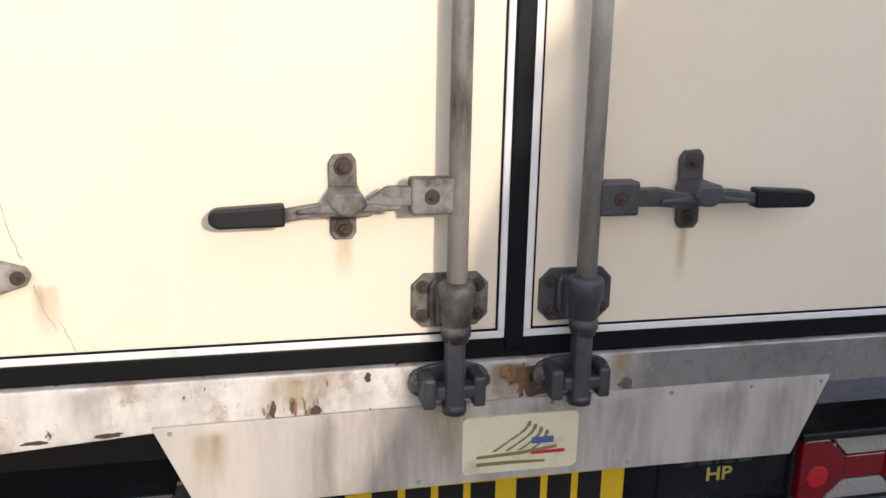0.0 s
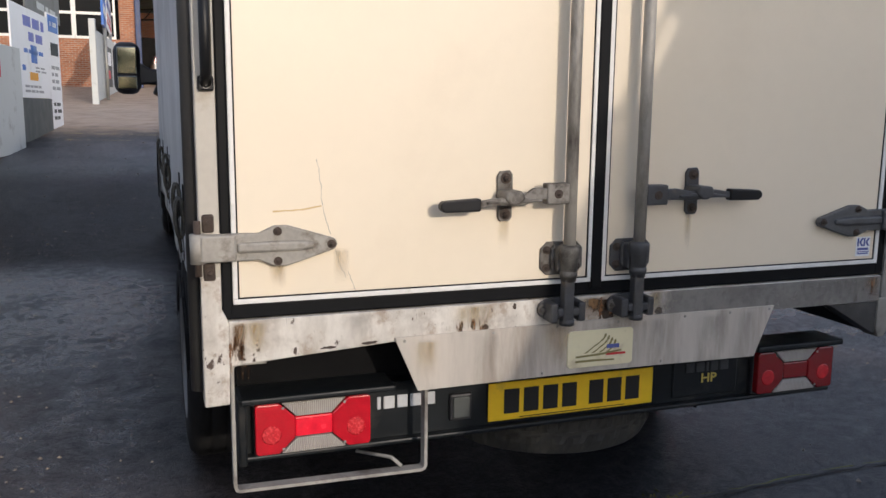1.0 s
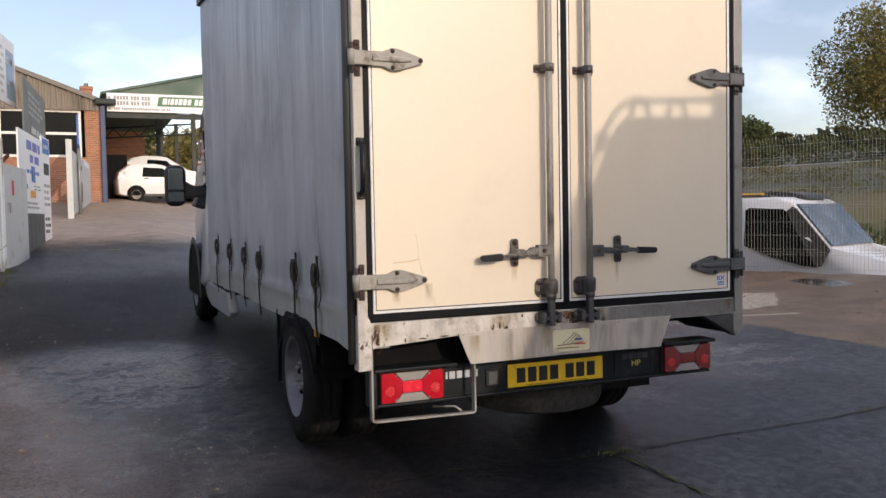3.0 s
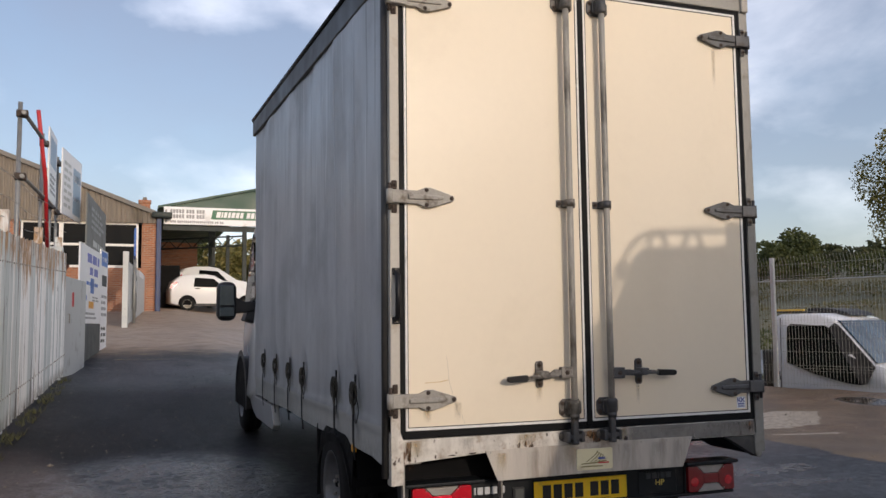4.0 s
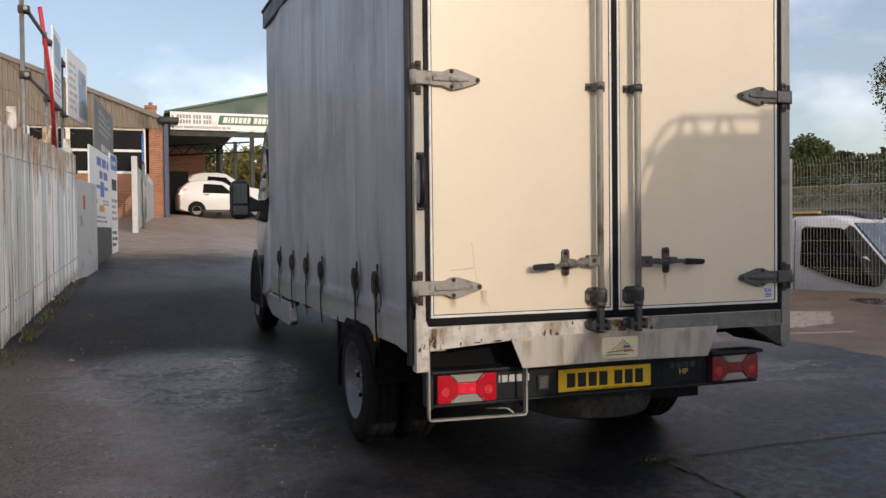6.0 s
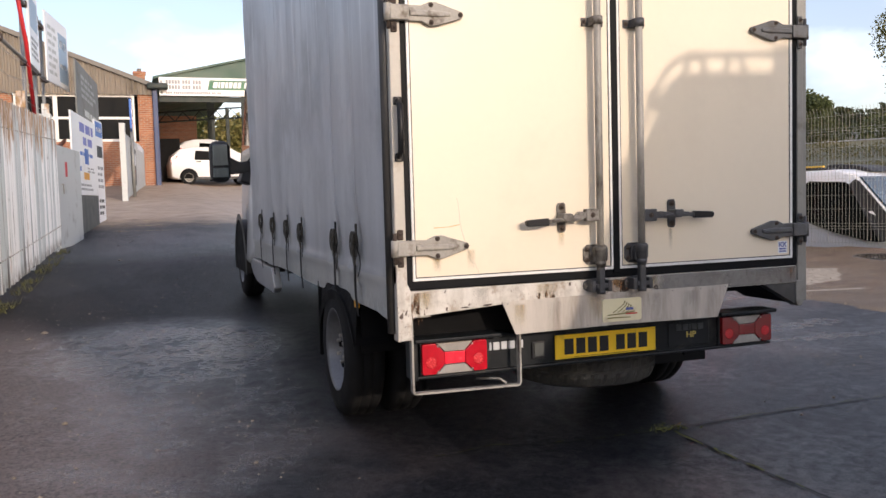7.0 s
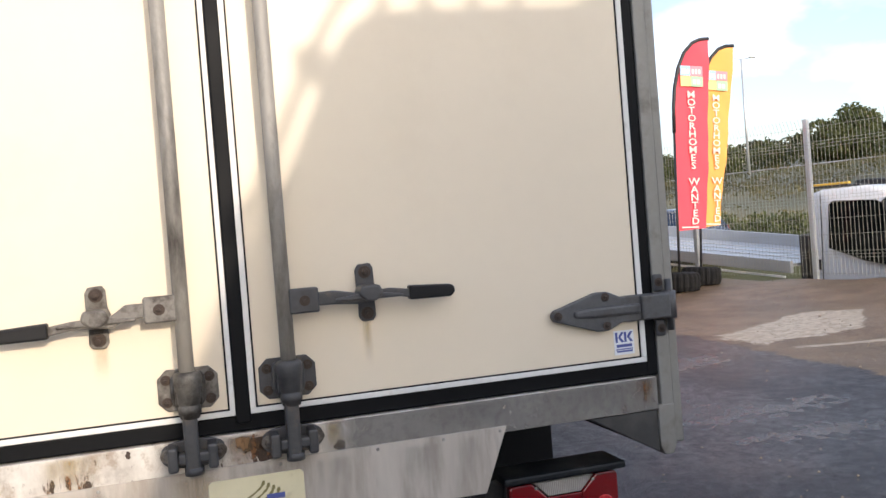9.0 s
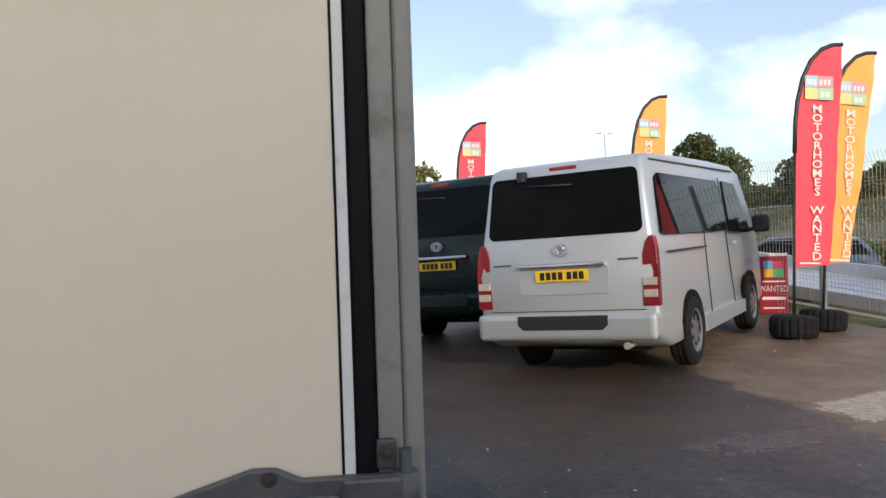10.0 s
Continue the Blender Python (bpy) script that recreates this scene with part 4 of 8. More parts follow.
    # cam and keeper at both ends
    for z, d in ((0.745, 1), (3.000, -1)):
        c = B(M_CASTD)
        c.rbox(rx - 0.016, rx + 0.013, ROD_Y - 0.016, ROD_Y + 0.014, min(z - d * 0.032, z + d * 0.10), max(z - d * 0.032, z + d * 0.10), 0.006)
        c.rbox(rx - 0.030, rx + 0.034, ROD_Y - 0.010, ROD_Y + 0.020, z - 0.012, z + 0.010, 0.005)
        c.tube([(rx, ROD_Y, z - d * 0.035), (rx, ROD_Y, z - d * 0.020)], 0.019, 16)
        part("lock_cam", c, door, "grey lock cam")
    # lever handle
    hx = -0.275 * 1.0 if s < 0 else 0.272
    zc = 1.040
    # handle and catch: darker copy on the shaded right door
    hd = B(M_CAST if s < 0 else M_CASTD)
    k = s
    zr = zc + (0.008 if s < 0 else -0.002)
    c0, c1 = rx + k * 0.010, rx + k * 0.072
    hd.rbox(min(c0, c1), max(c0, c1), ROD_Y - 0.014, ROD_Y + 0.018, zr - 0.026, zr + 0.026, 0.004)
    arm = [(rx + k * 0.062, zr - 0.013), (rx + k * 0.062, zr + 0.014), (rx + k * 0.105, zr + 0.015), (hx - k * 0.03, zc + 0.004), (hx + k * 0.045, zc + 0.000), (hx + k * 0.085, zc - 0.006), (hx + k * 0.12, zc - 0.008),
           (hx + k * 0.12, zc - 0.026), (hx + k * 0.085, zc - 0.024), (hx + k * 0.045, zc - 0.017), (hx - k * 0.03, zc - 0.020), (rx + k * 0.105, zr - 0.014)]
    if k > 0:
        arm = [(u, v + (0.008 if u > 0.30 else 0.0)) for u, v in arm]
    hd.prism(arm, XZ, ROD_Y - 0.010, ROD_Y + 0.006, 0.003)
    rib = [(hx - k * 0.075, zc - 0.004), (hx, zc + 0.004), (hx + k * 0.070, zc - 0.006), (hx + k * 0.070, zc - 0.012), (hx, zc - 0.012), (hx - k * 0.075, zc - 0.010)]
    hd.prism(rib, XZ, ROD_Y - 0.018, ROD_Y - 0.006, 0.003)
    hd.use(M_RUST)
    bolt(hd, rx + k * 0.042, ROD_Y - 0.014, zr, 0.0065, 0.004)
    lever = part("lever_handle", hd, door, "grey cast lever handle with a black grip")
    gp = B(M_GRIP)
    ga, gb = hx + k * 0.085, hx + k * 0.187
    zz = zc - 0.014 + (0.0 if s < 0 else 0.008)
    gp.prism([(ga, zz - 0.0155), (gb - k * 0.010, zz - 0.0165), (gb, zz - 0.008), (gb, zz + 0.004), (gb - k * 0.008, zz + 0.0105), (ga, zz + 0.0155)], XZ, ROD_Y - 0.016, ROD_Y + 0.010, 0.004)
    part("grip", gp, door, "black plastic grip")
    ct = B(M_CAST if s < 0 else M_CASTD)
    cross = [(-0.020, 0.012), (-0.021, 0.050), (-0.014, 0.062), (0.012, 0.064), (0.019, 0.054), (0.020, 0.020), (0.026, 0.004), (0.018, -0.012), (0.019, -0.052), (0.012, -0.062), (-0.012, -0.062), (-0.019, -0.052), (-0.018, -0.012), (-0.024, 0.002)]
    ct.prism([(hx + u, zc + v) for u, v in cross], XZ, -0.010, -0.001, 0.002)
    ct.prism([(hx - 0.020, zc + 0.018), (hx + 0.020, zc + 0.018), (hx + 0.028, zc - 0.002), (hx + 0.010, zc - 0.016), (hx - 0.010, zc - 0.016), (hx - 0.026, zc + 0.000)], XZ, ROD_Y - 0.024, -0.006, 0.005)
    ct.use(M_RUST)
    bolt(ct, hx, -0.010, zc + 0.045, 0.0080, 0.014)
    bolt(ct, hx, -0.010, zc - 0.045, 0.0080, 0.014)
    part("handle_catch", ct, door, "cast handle catch with rusty nuts")
    # rust runs below the catch
    if s > 0:
        for x0, x1, z0, z1, m_ in ((hx - 0.016, hx + 0.012, 0.87, 0.985, M_RUNPALE), (0.785, 0.815, 2.50, 2.745, M_RUNRUST)):
            run_stain("rust_run", x0, x1, z0, z1, -0.0008, m_, door)
        lb = B(M_BOARD)
        lb.rbox(0.864, 0.917, -0.0012, 0.001, 0.832, 0.890, 0.0004, 1)
        lb.use(M_SIGNN)
        for dx in (0.0, 0.0235):
            lb.box(0.868 + dx, 0.8735 + dx, -0.002, -0.001, 0.862, 0.886)
            lb.prism([(0.875 + dx, 0.874), (0.8835 + dx, 0.886), (0.891 + dx, 0.886), (0.8815 + dx, 0.874), (0.891 + dx, 0.862), (0.8835 + dx, 0.862)], XZ, -0.002, -0.001)
        lb.box(0.870, 0.911, -0.002, -0.001, 0.850, 0.857)
        lb.box(0.868, 0.913, -0.002, -0.001, 0.844, 0.8465)
        lb.box(0.870, 0.911, -0.002, -0.001, 0.838, 0.842)
        part("dealer_sticker", lb, door, "white sticker with blue print bars")
    else:
        for x0, x1, z0, z1, m_ in ((hx - 0.02, hx + 0.02, 0.90, 0.985, M_RUNPALE), (-0.71, -0.665, 0.835, 0.93, M_RUNRUST), (-0.86, -0.81, 0.83, 0.915, M_RUNRUST)):
            run_stain("rust_run", x0, x1, z0, z1, -0.0007, m_, door)

        def crack(pts, w, tint=None):
            ck = B(tint or M_CRACKLINE)
            fine_ = []
            for (x0, z0), (x1, z1) in zip(pts, pts[1:]):
                for t in (0, 0.33, 0.66):
                    fine_.append((x0 + (x1 - x0) * t + random.uniform(-0.0012, 0.0012), z0 + (z1 - z0) * t + random.uniform(-0.0012, 0.0012)))
            fine_.append(pts[-1])
            for (x0, z0), (x1, z1) in zip(fine_, fine_[1:]):
                n = Vector((z1 - z0, 0, x0 - x1)).normalized() * w * random.uniform(0.5, 1.2)
                ck.quad((x0 - n.x, -0.0009, z0 - n.z), (x1 - n.x, -0.0009, z1 - n.z), (x1 + n.x, -0.0009, z1 + n.z), (x0 + n.x, -0.0009, z0 + n.z))
            bmesh.ops.remove_doubles(ck.bm, verts=list(ck.bm.verts), dist=0.0003)
            part("hairline_crack", ck, door, "brown hairline crack in the panel")
        crack([(-0.744, 1.135), (-0.738, 1.115), (-0.737, 1.09), (-0.733, 1.07), (-0.734, 1.05), (-0.729, 1.02), (-0.722, 0.99), (-0.712, 0.962)], 0.0007)
        crack([(-0.845, 1.018), (-0.80, 1.020), (-0.77, 1.021), (-0.733, 1.028)], 0.0019, M_STAIN)
        crack([(-0.702, 0.925), (-0.694, 0.895), (-0.688, 0.88), (-0.68, 0.868), (-0.676, 0.855)], 0.0008)
        crack([(-0.672, 0.872), (-0.665, 0.855), (-0.658, 0.838), (-0.654, 0.823)], 0.0007)

# rubber seals round the doors
for x0, x1, y0, z0, z1 in ((-0.958, 0.975, 0.004, 0.772, 0.808), (-0.958, 0.975, 0.004, 2.9395, 2.962), (-0.963, -0.938, 0.003, 0.772, 2.962), (0.948, 0.979, 0.003, 0.772, 2.962)):
    part("door_seal", B(M_SEAL).rbox(x0, x1, y0, 0.06, z0, z1, 0.005), truck, "black rubber door seal")
part("centre_seal", B(M_SEAL).rbox(-0.0225, 0.0085, -0.006, 0.06, 0.79, 2.945, 0.004), truck, "black rubber seal between the doors")

# rear frame: posts, header and sill
pl = B(M_POST)
pl.rbox(-1.008, -0.963, -0.004, 0.06, 0.80, 3.03, 0.004)
pl.use(M_SILL)
pl.prism([(-1.008, 0.572), (-0.952, 0.574), (-0.950, 0.66), (-0.950, 0.77), (-0.964, 0.80), (-0.964, 0.875), (-1.008, 0.875)], XZ, -0.007, 0.055, 0.003)
part("corner_post", pl, truck, "grimy white corner post")
pr = B(M_GREYPOST)
pr.rbox(0.979, 1.012, -0.002, 0.06, 0.62, 3.03, 0.004)
pr.prism([(0.968, 0.70), (0.968, 0.60), (0.978, 0.577), (1.002, 0.577), (1.012, 0.60), (1.012, 0.70)], XZ, -0.004, 0.055, 0.003)
pr.rbox(1.012, 1.040, 0.006, 0.05, 0.60, 3.0, 0.006)
part("corner_post", pr, truck, "grey aluminium corner post")
part("header_rail", B(M_GREYPOST).rbox(-1.008, 1.010, -0.004, 0.06, 2.962, 3.045, 0.006), truck, "grey header rail over the doors")
cp = B(M_WHITE)
cp.tube([(-1.0, 0.02, 3.058), (0.0, 0.02, 3.062), (0.93, 0.02, 3.058), (0.99, 0.02, 3.048), (1.02, 0.02, 3.015)], 0.016, 12)
part("roof_edge_cap", cp, truck, "worn white roof edge capping")
part("corner_bracket", B(M_ROD).rbox(0.985, 1.03, -0.02, 0.03, 2.955, 3.055, 0.008), truck)
si = B(M_SILL)
si.prism([(-0.950, 0.664), (-0.56, 0.690), (0.0, 0.694), (0.57, 0.690), (0.968, 0.690), (0.968, 0.770), (-0.950, 0.770)], XZ, -0.004, 0.07, 0.003)
part("rear_sill", si, truck, "worn white painted sill stained with rust")
random.seed(5)
for cx, cz, w, h in ((0.005, 0.742, 0.040, 0.020), (0.03, 0.722, 0.030, 0.022), (-0.385, 0.715, 0.006, 0.016), (-0.355, 0.718, 0.005, 0.014), (-0.32, 0.706, 0.008, 0.014), (-0.24, 0.757, 0.006, 0.009), (0.19, 0.715, 0.014, 0.012), (-0.62, 0.694, 0.030, 0.005), (-0.72, 0.690, 0.022, 0.004)):
    pts = [(cx + w * math.cos(a) * random.uniform(0.5, 1.15), cz + h * math.sin(a) * random.uniform(0.5, 1.1)) for a in [2 * math.pi * j / 14 for j in range(14)]]
    rs = B(M_RUST)
    rs.prism([(u, min(0.768, max(0.668, v))) for u, v in pts], XZ, -0.0048, -0.003)
    part("rust_patch", rs, truck, "patch of brown rust on the sill")
for x0, x1, z0, z1, m_ in ((-0.950, -0.905, 0.670, 0.769, M_RUNDEEP), (-0.945, -0.85, 0.672, 0.769, M_RUNRUST), (-0.975, -0.945, 0.60, 0.76, M_RUNDEEP), (-0.06, 0.03, 0.696, 0.769, M_RUNDEEP), (0.15, 0.20, 0.698, 0.769, M_RUNRUST), (0.90, 0.965, 0.692, 0.769, M_RUNDEEP), (-0.42, -0.28, 0.695, 0.769, M_RUNRUST), (-0.70, -0.60, 0.690, 0.769, M_RUNGREY), (-0.20, -0.13, 0.70, 0.769, M_RUNGREY), (0.35, 0.62, 0.696, 0.769, M_RUNGREY), (0.62, 0.95, 0.692, 0.769, M_RUNGREY)):
    run_stain("rust_run", x0, x1, z0, z1, -0.0056, m_, truck)
for x0, x1, z0, z1 in ((-0.975, -0.890, 0.585, 0.785), (-0.955, -0.905, 0.640, 0.775), (-0.05, 0.08, 0.690, 0.775), (0.915, 0.965, 0.690, 0.772), (-0.43, -0.27, 0.690, 0.740)):
    run_stain("rust_run", x0, x1, z0, z1, -0.0086, M_RUNORANGE, truck)
for x0, x1, z0, z1, m_ in ((0.13, 0.16, 0.572, 0.700, M_RUNGREY), (0.15, 0.22, 0.575, 0.700, M_RUNGREY), (0.30, 0.42, 0.575, 0.700, M_RUNGREY), (-0.17, -0.05, 0.575, 0.700, M_RUNRUST), (-0.52, -0.44, 0.575, 0.695, M_RUNRUST), (-0.36, -0.27, 0.575, 0.697, M_RUNGREY), (-0.03, 0.13, 0.575, 0.702, M_RUNGREY), (0.44, 0.52, 0.585, 0.70, M_RUNGREY)):
    run_stain("rain_streak", x0, x1, z0, z1, -0.0126, m_, truck)
for s, rx in ((-1, -0.113), (1, 0.090)):
    for z in (0.745, 3.000):
        kp = B(M_CASTD)
        o = [(rx + 0.064 * math.cos(a) * (1 if abs(math.cos(a)) > 0.3 else 0.9), z + 0.030 * math.copysign(abs(math.sin(a)) ** 0.6, math.sin(a))) for a in [2 * math.pi * j / 24 for j in range(24)]]
        kp.prism(o, XZ, -0.012, -0.003, 0.002)
        for u in (-0.040, 0.038):
            kp.rbox(rx + u - 0.010, rx + u + 0.010, -0.060, -0.006, z - 0.026, z + 0.024, 0.005)
        kp.use(M_CAST)
        bolt(kp, rx - 0.052, -0.012, z, 0.008, 0.008)
        bolt(kp, rx + 0.053, -0.012, z - 0.001, 0.008, 0.008)
        part("lock_keeper", kp, truck, "cast lock keeper bolted to the frame")
ap = B(M_APRON)
ap.prism([(-0.560, 0.702), (-0.50, 0.562), (0.0, 0.566), (0.512, 0.560), (0.572, 0.706), (0.0, 0.706)], XZ, -0.012, -0.006, 0.001)
ap.use(M_GALV)
for u, v in ((-0.535, 0.692), (-0.30, 0.694), (-0.12, 0.696), (-0.16, 0.575), (0.06, 0.696), (0.27, 0.696), (0.42, 0.696), (0.555, 0.697), (0.20, 0.575)):
    ap.lathe([(-0.0025, 0.002), (-0.0018, 0.0035), (0.0, 0.004)], (u, -0.012, v), 'Y', 10)
run_stain("road_film", 0.10, 0.968, 0.6915, 0.7685, -0.0052, M_RUNFILM, truck)
part("sheet_apron", ap, truck, "dirty white sheet apron with rivets")
bg = B(M_BADGE)
bg.prism(plate_outline(0.008, 0.630, 0.098, 0.050, 0.007), XZ, -0.016, -0.012, 0.0008)
bg.use(M_OLIVE)
for j in range(4):
    xs = [0.022 + 0.010 * j - 0.060 * (1 - j / 5) * (1 - t) ** 2.2 for t in (0, .25, .5, .75, 1)]
    zs = [0.618 + (0.050 - 0.006 * j) * t ** (0.7 + j * 0.1) for t in (0, .25, .5, .75, 1)]
    for (x0, z0), (x1, z1) in zip(zip(xs, zs), zip(xs[1:], zs[1:])):
        bg.quad((x0 - 0.0042, -0.0166, z0), (x1 - 0.0024, -0.0166, z1), (x1 + 0.0024, -0.0166, z1), (x0 + 0.0042, -0.0166, z0))
bg.prism([(-0.066, 0.612), (0.01, 0.616), (0.07, 0.622), (0.07, 0.617), (0.01, 0.610), (-0.066, 0.607)], XZ, -0.0168, -0.0155)
bg.prism([(-0.066, 0.600), (-0.01, 0.600), (0.05, 0.597), (0.05, 0.593), (-0.01, 0.594), (-0.066, 0.594)], XZ, -0.0168, -0.0155)
bg.use(M_SIGNN).rbox(0.026, 0.064, -0.017, -0.0155, 0.627, 0.638, 0.0004, 1)
bg.use(M_REDP).rbox(0.026, 0.084, -0.017, -0.0155, 0.608, 0.614, 0.0004, 1)
part("model_badge", bg, truck, "cream badge with olive stripes and print bars")

# bumper, lamps and plate
bu = B(M_BUMP)
bu.rbox(-0.925, 0.885, 0.10, 0.16, 0.398, 0.553, 0.008)
bu.rbox(-0.925, 0.885, 0.075, 0.16, 0.392, 0.406, 0.005)
bu.rbox(-0.925, -0.54, 0.040, 0.16, 0.548, 0.564, 0.005)
bu.rbox(0.575, 0.893, 0.040, 0.16, 0.548, 0.566, 0.005)
bu.rbox(-0.93, -0.91, 0.05, 0.16, 0.392, 0.562, 0.005)
part("rear_bumper", bu, truck, "black steel rear bumper")


def lamp(x0, x1, lit):
    # lit picks sunlit lens colours; the other lamp is coloured as in shade
    cxl = (x0 + x1) / 2
    lp = B(M_BLACKP).rbox(x0 - 0.004, x1 + 0.004, 0.078, 0.10, 0.405, 0.547, 0.006)
    lamp_ob = part("tail_lamp", lp, truck, "red and clear tail lamp in a black housing")
    z0, z1 = 0.412, 0.541
    zm = (z0 + z1) / 2
    w = x1 - x0
    for a, b in ((x0, x0 + w * 0.34), (x1 - w * 0.34, x1)):
        inner = b if a == x0 else a
        outer = a if a == x0 else b
        k = 1 if a == x0 else -1
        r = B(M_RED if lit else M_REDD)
        r.prism([(outer, z0 + 0.006), (outer + k * 0.006, z0), (outer + k * w * 0.20, z0), (inner, zm - 0.026), (inner, zm + 0.026), (outer + k * w * 0.20, z1), (outer + k * 0.006, z1), (outer, z1 - 0.006)], XZ, 0.058, 0.082, 0.004)
        lens_ = part("red_lens", r, lamp_ob, "deep red ribbed lens")
        # brighter disc paints the glow seen in the lens
        part("reflector", B(M_SPOTLIT if lit else M_SPOT).lathe([(-0.0006, 0.004), (-0.0005, 0.014), (-0.0003, 0.021), (0.0, 0.024)], (outer + k * w * 0.135, 0.0580, zm - 0.014), 'Y', 24), lens_, "round dimpled reflector with the lamp's glow painted in")
        for zs in (z0 + 0.012, z1 - 0.012):
            part("screw", B(M_ROD).lathe([(-0.002, 0.002), (-0.0015, 0.0035), (0.0, 0.004)], (outer + k * w * 0.235, 0.0575, zs), 'Y', 8), lens_, "small lens screw")
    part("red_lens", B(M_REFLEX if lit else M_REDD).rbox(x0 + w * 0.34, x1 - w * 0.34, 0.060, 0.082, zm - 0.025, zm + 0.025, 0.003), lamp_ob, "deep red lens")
    for zz, k in ((z1, -1), (z0, 1)):
        c = B(M_CLEARRIB)
        c.prism([(x0 + w * 0.22, zz), (x1 - w * 0.22, zz), (x1 - w * 0.35, zz + k * 0.037), (x0 + w * 0.35, zz + k * 0.037)], XZ, 0.059, 0.082, 0.003)
        part("clear_lens", c, lamp_ob, "clear ribbed lens")
    return lamp_ob


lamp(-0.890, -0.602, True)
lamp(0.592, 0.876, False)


def number_plate(parent, w=0.52, h=0.111, m=None):
    p = B(M_PLATE).rbox(-w / 2, w / 2, -0.004, 0.0, -h / 2, h / 2, 0.002, 1)
    plate = part("number_plate", p, parent, "yellow plate with plain black bars", m)
    ch, cw, gap = h * 0.64, w * 0.088, w * 0.026
    x = -(7 * cw + 6 * gap + w * 0.05) / 2
    bar = None
    for j in range(7):
        if j == 4:
            x += w * 0.05
        at = pose(x + cw / 2, -0.0044, 0)
        if bar is None:
            bar = part("bar", B(M_INK).rbox(-cw / 2, cw / 2, -0.0008, 0.0009, -ch / 2, ch / 2, 0.0005, 1), plate, "", at)
        else:
            share("bar", bar, at, plate)
        x += cw + gap
    part("bar", B(M_INK).box(-w * 0.32, w * 0.32, -0.0052, -0.0035, -h * 0.45, -h * 0.43), plate)
    return plate


number_plate(truck, 0.515, 0.108, pose(-0.010, 0.094, 0.469))
pk = B(M_BLACKP).rbox(-0.378, -0.315, 0.088, 0.11, 0.43, 0.505, 0.006)
pk.use(M_SIGND).rbox(-0.370, -0.323, 0.083, 0.09, 0.44, 0.498, 0.004)
part("plate_lamp", pk, truck, "small clear lamp in the bumper")
# maker's mark coloured pale as in sun, model mark darker, as plain bars
mk = B(M_SEAM)
x = -0.575
for j, wd in enumerate((0.010, 0.030, 0.028, 0.030, 0.032)):
    mk.rbox(x, x + wd, 0.096, 0.1005, 0.483, 0.517, 0.002, 1)
    x += wd + 0.007
part("maker_mark", mk, truck, "pale grey plain bars on the bumper")
md = B(M_BUMP)
md.rbox(0.318, 0.545, 0.094, 0.101, 0.418, 0.532, 0.003, 1)
md.use(M_MARKD)
x = 0.36
for wd in (0.030, 0.028, 0.008, 0.026, 0.030):
    md.rbox(x, x + wd, 0.091, 0.095, 0.492, 0.520, 0.001, 1)
    x += wd + 0.007
part("model_panel", md, truck, "black model panel with plain bars")
lettering("lettering", "HP", 0.039, M_GOLD, truck, pose(0.442, 0.0925, 0.470, 90, 0, 0) @ Matrix.Diagonal((1.15, 1.0, 1.0, 1.0)), bold=0.0006)
part("tow_hook", B(M_DARK).tube([(0.42, 0.12, 0.40), (0.42, 0.12, 0.372)], 0.006, 8), truck)

# bent flat-bar guard round the left-hand lamp
gd = B(M_GALV)


def flat_bar(bd, pts, w, t):
    """A flat bar bent through points in the x-z plane, w deep in y and t thick."""
    y0 = 0.012
    n = len(pts)
    offs = []
    for k in range(n):
        a, b = Vector(pts[max(k - 1, 0)]), Vector(pts[min(k + 1, n - 1)])
        d = (b - a).normalized()
        offs.append(Vector((-d.y, d.x)) * t / 2)
    rows = []
    for p, o in zip(pts, offs):
        q = Vector(p)
        rows.append([bd.bm.verts.new((q.x + o.x * a, y, q.y + o.y * a)) for a, y in ((-1, y0), (1, y0), (1, y0 + w), (-1, y0 + w))])
    for a, b in zip(rows, rows[1:]):
        for j in range(4):
            bd.bm.faces.new([a[j], a[(j + 1) % 4], b[(j + 1) % 4], b[j]])
    bd.bm.faces.new(rows[0][::-1])
    bd.bm.faces.new(rows[-1])
    bd.done()


flat_bar(gd, [(-0.865, 0.664), (-0.930, 0.664), (-0.940, 0.661), (-0.944, 0.652), (-0.944, 0.362), (-0.941, 0.353), (-0.933, 0.350), (-0.482, 0.342), (-0.474, 0.345), (-0.470, 0.354), (-0.470, 0.56)], 0.030, 0.008)
part("lamp_guard", gd, truck, "bent galvanised flat-bar lamp guard")
part("guard_stay", B(M_GALV).tube([(-0.62, 0.14, 0.36), (-0.55, 0.05, 0.37), (-0.53, 0.03, 0.352)], 0.005, 8), truck)
wd = B(M_RAIL)
wd.prism([(0.785, 0.688), (0.967, 0.688), (0.967, 0.585)], XZ, 0.0, 0.05, 0.002)
wd.use(M_DARK)
wd.prism([(0.785, 0.682), (0.96, 0.682), (0.96, 0.59)], XZ, 0.05, 0.35, 0.0)
part("corner_gusset", wd, truck, "dark triangular gusset under the sill")

# grab handle on the left post
gh = B(M_GRIP)
gh.rbox(-1.000, -0.966, -0.016, -0.003, 1.505, 1.537, 0.004)
gh.rbox(-1.000, -0.966, -0.016, -0.003, 1.285, 1.317, 0.004)
gh.tube([(-0.983, -0.010, 1.522), (-0.983, -0.040, 1.500), (-0.983, -0.045, 1.41), (-0.983, -0.040, 1.322), (-0.983, -0.010, 1.300)], 0.0125, 12)
gh.use(M_ROD)
bolt(gh, -0.983, -0.016, 1.524, 0.005, 0.004)
bolt(gh, -0.983, -0.016, 1.298, 0.005, 0.004)
part("grab_handle", gh, truck, "black plastic grab handle")

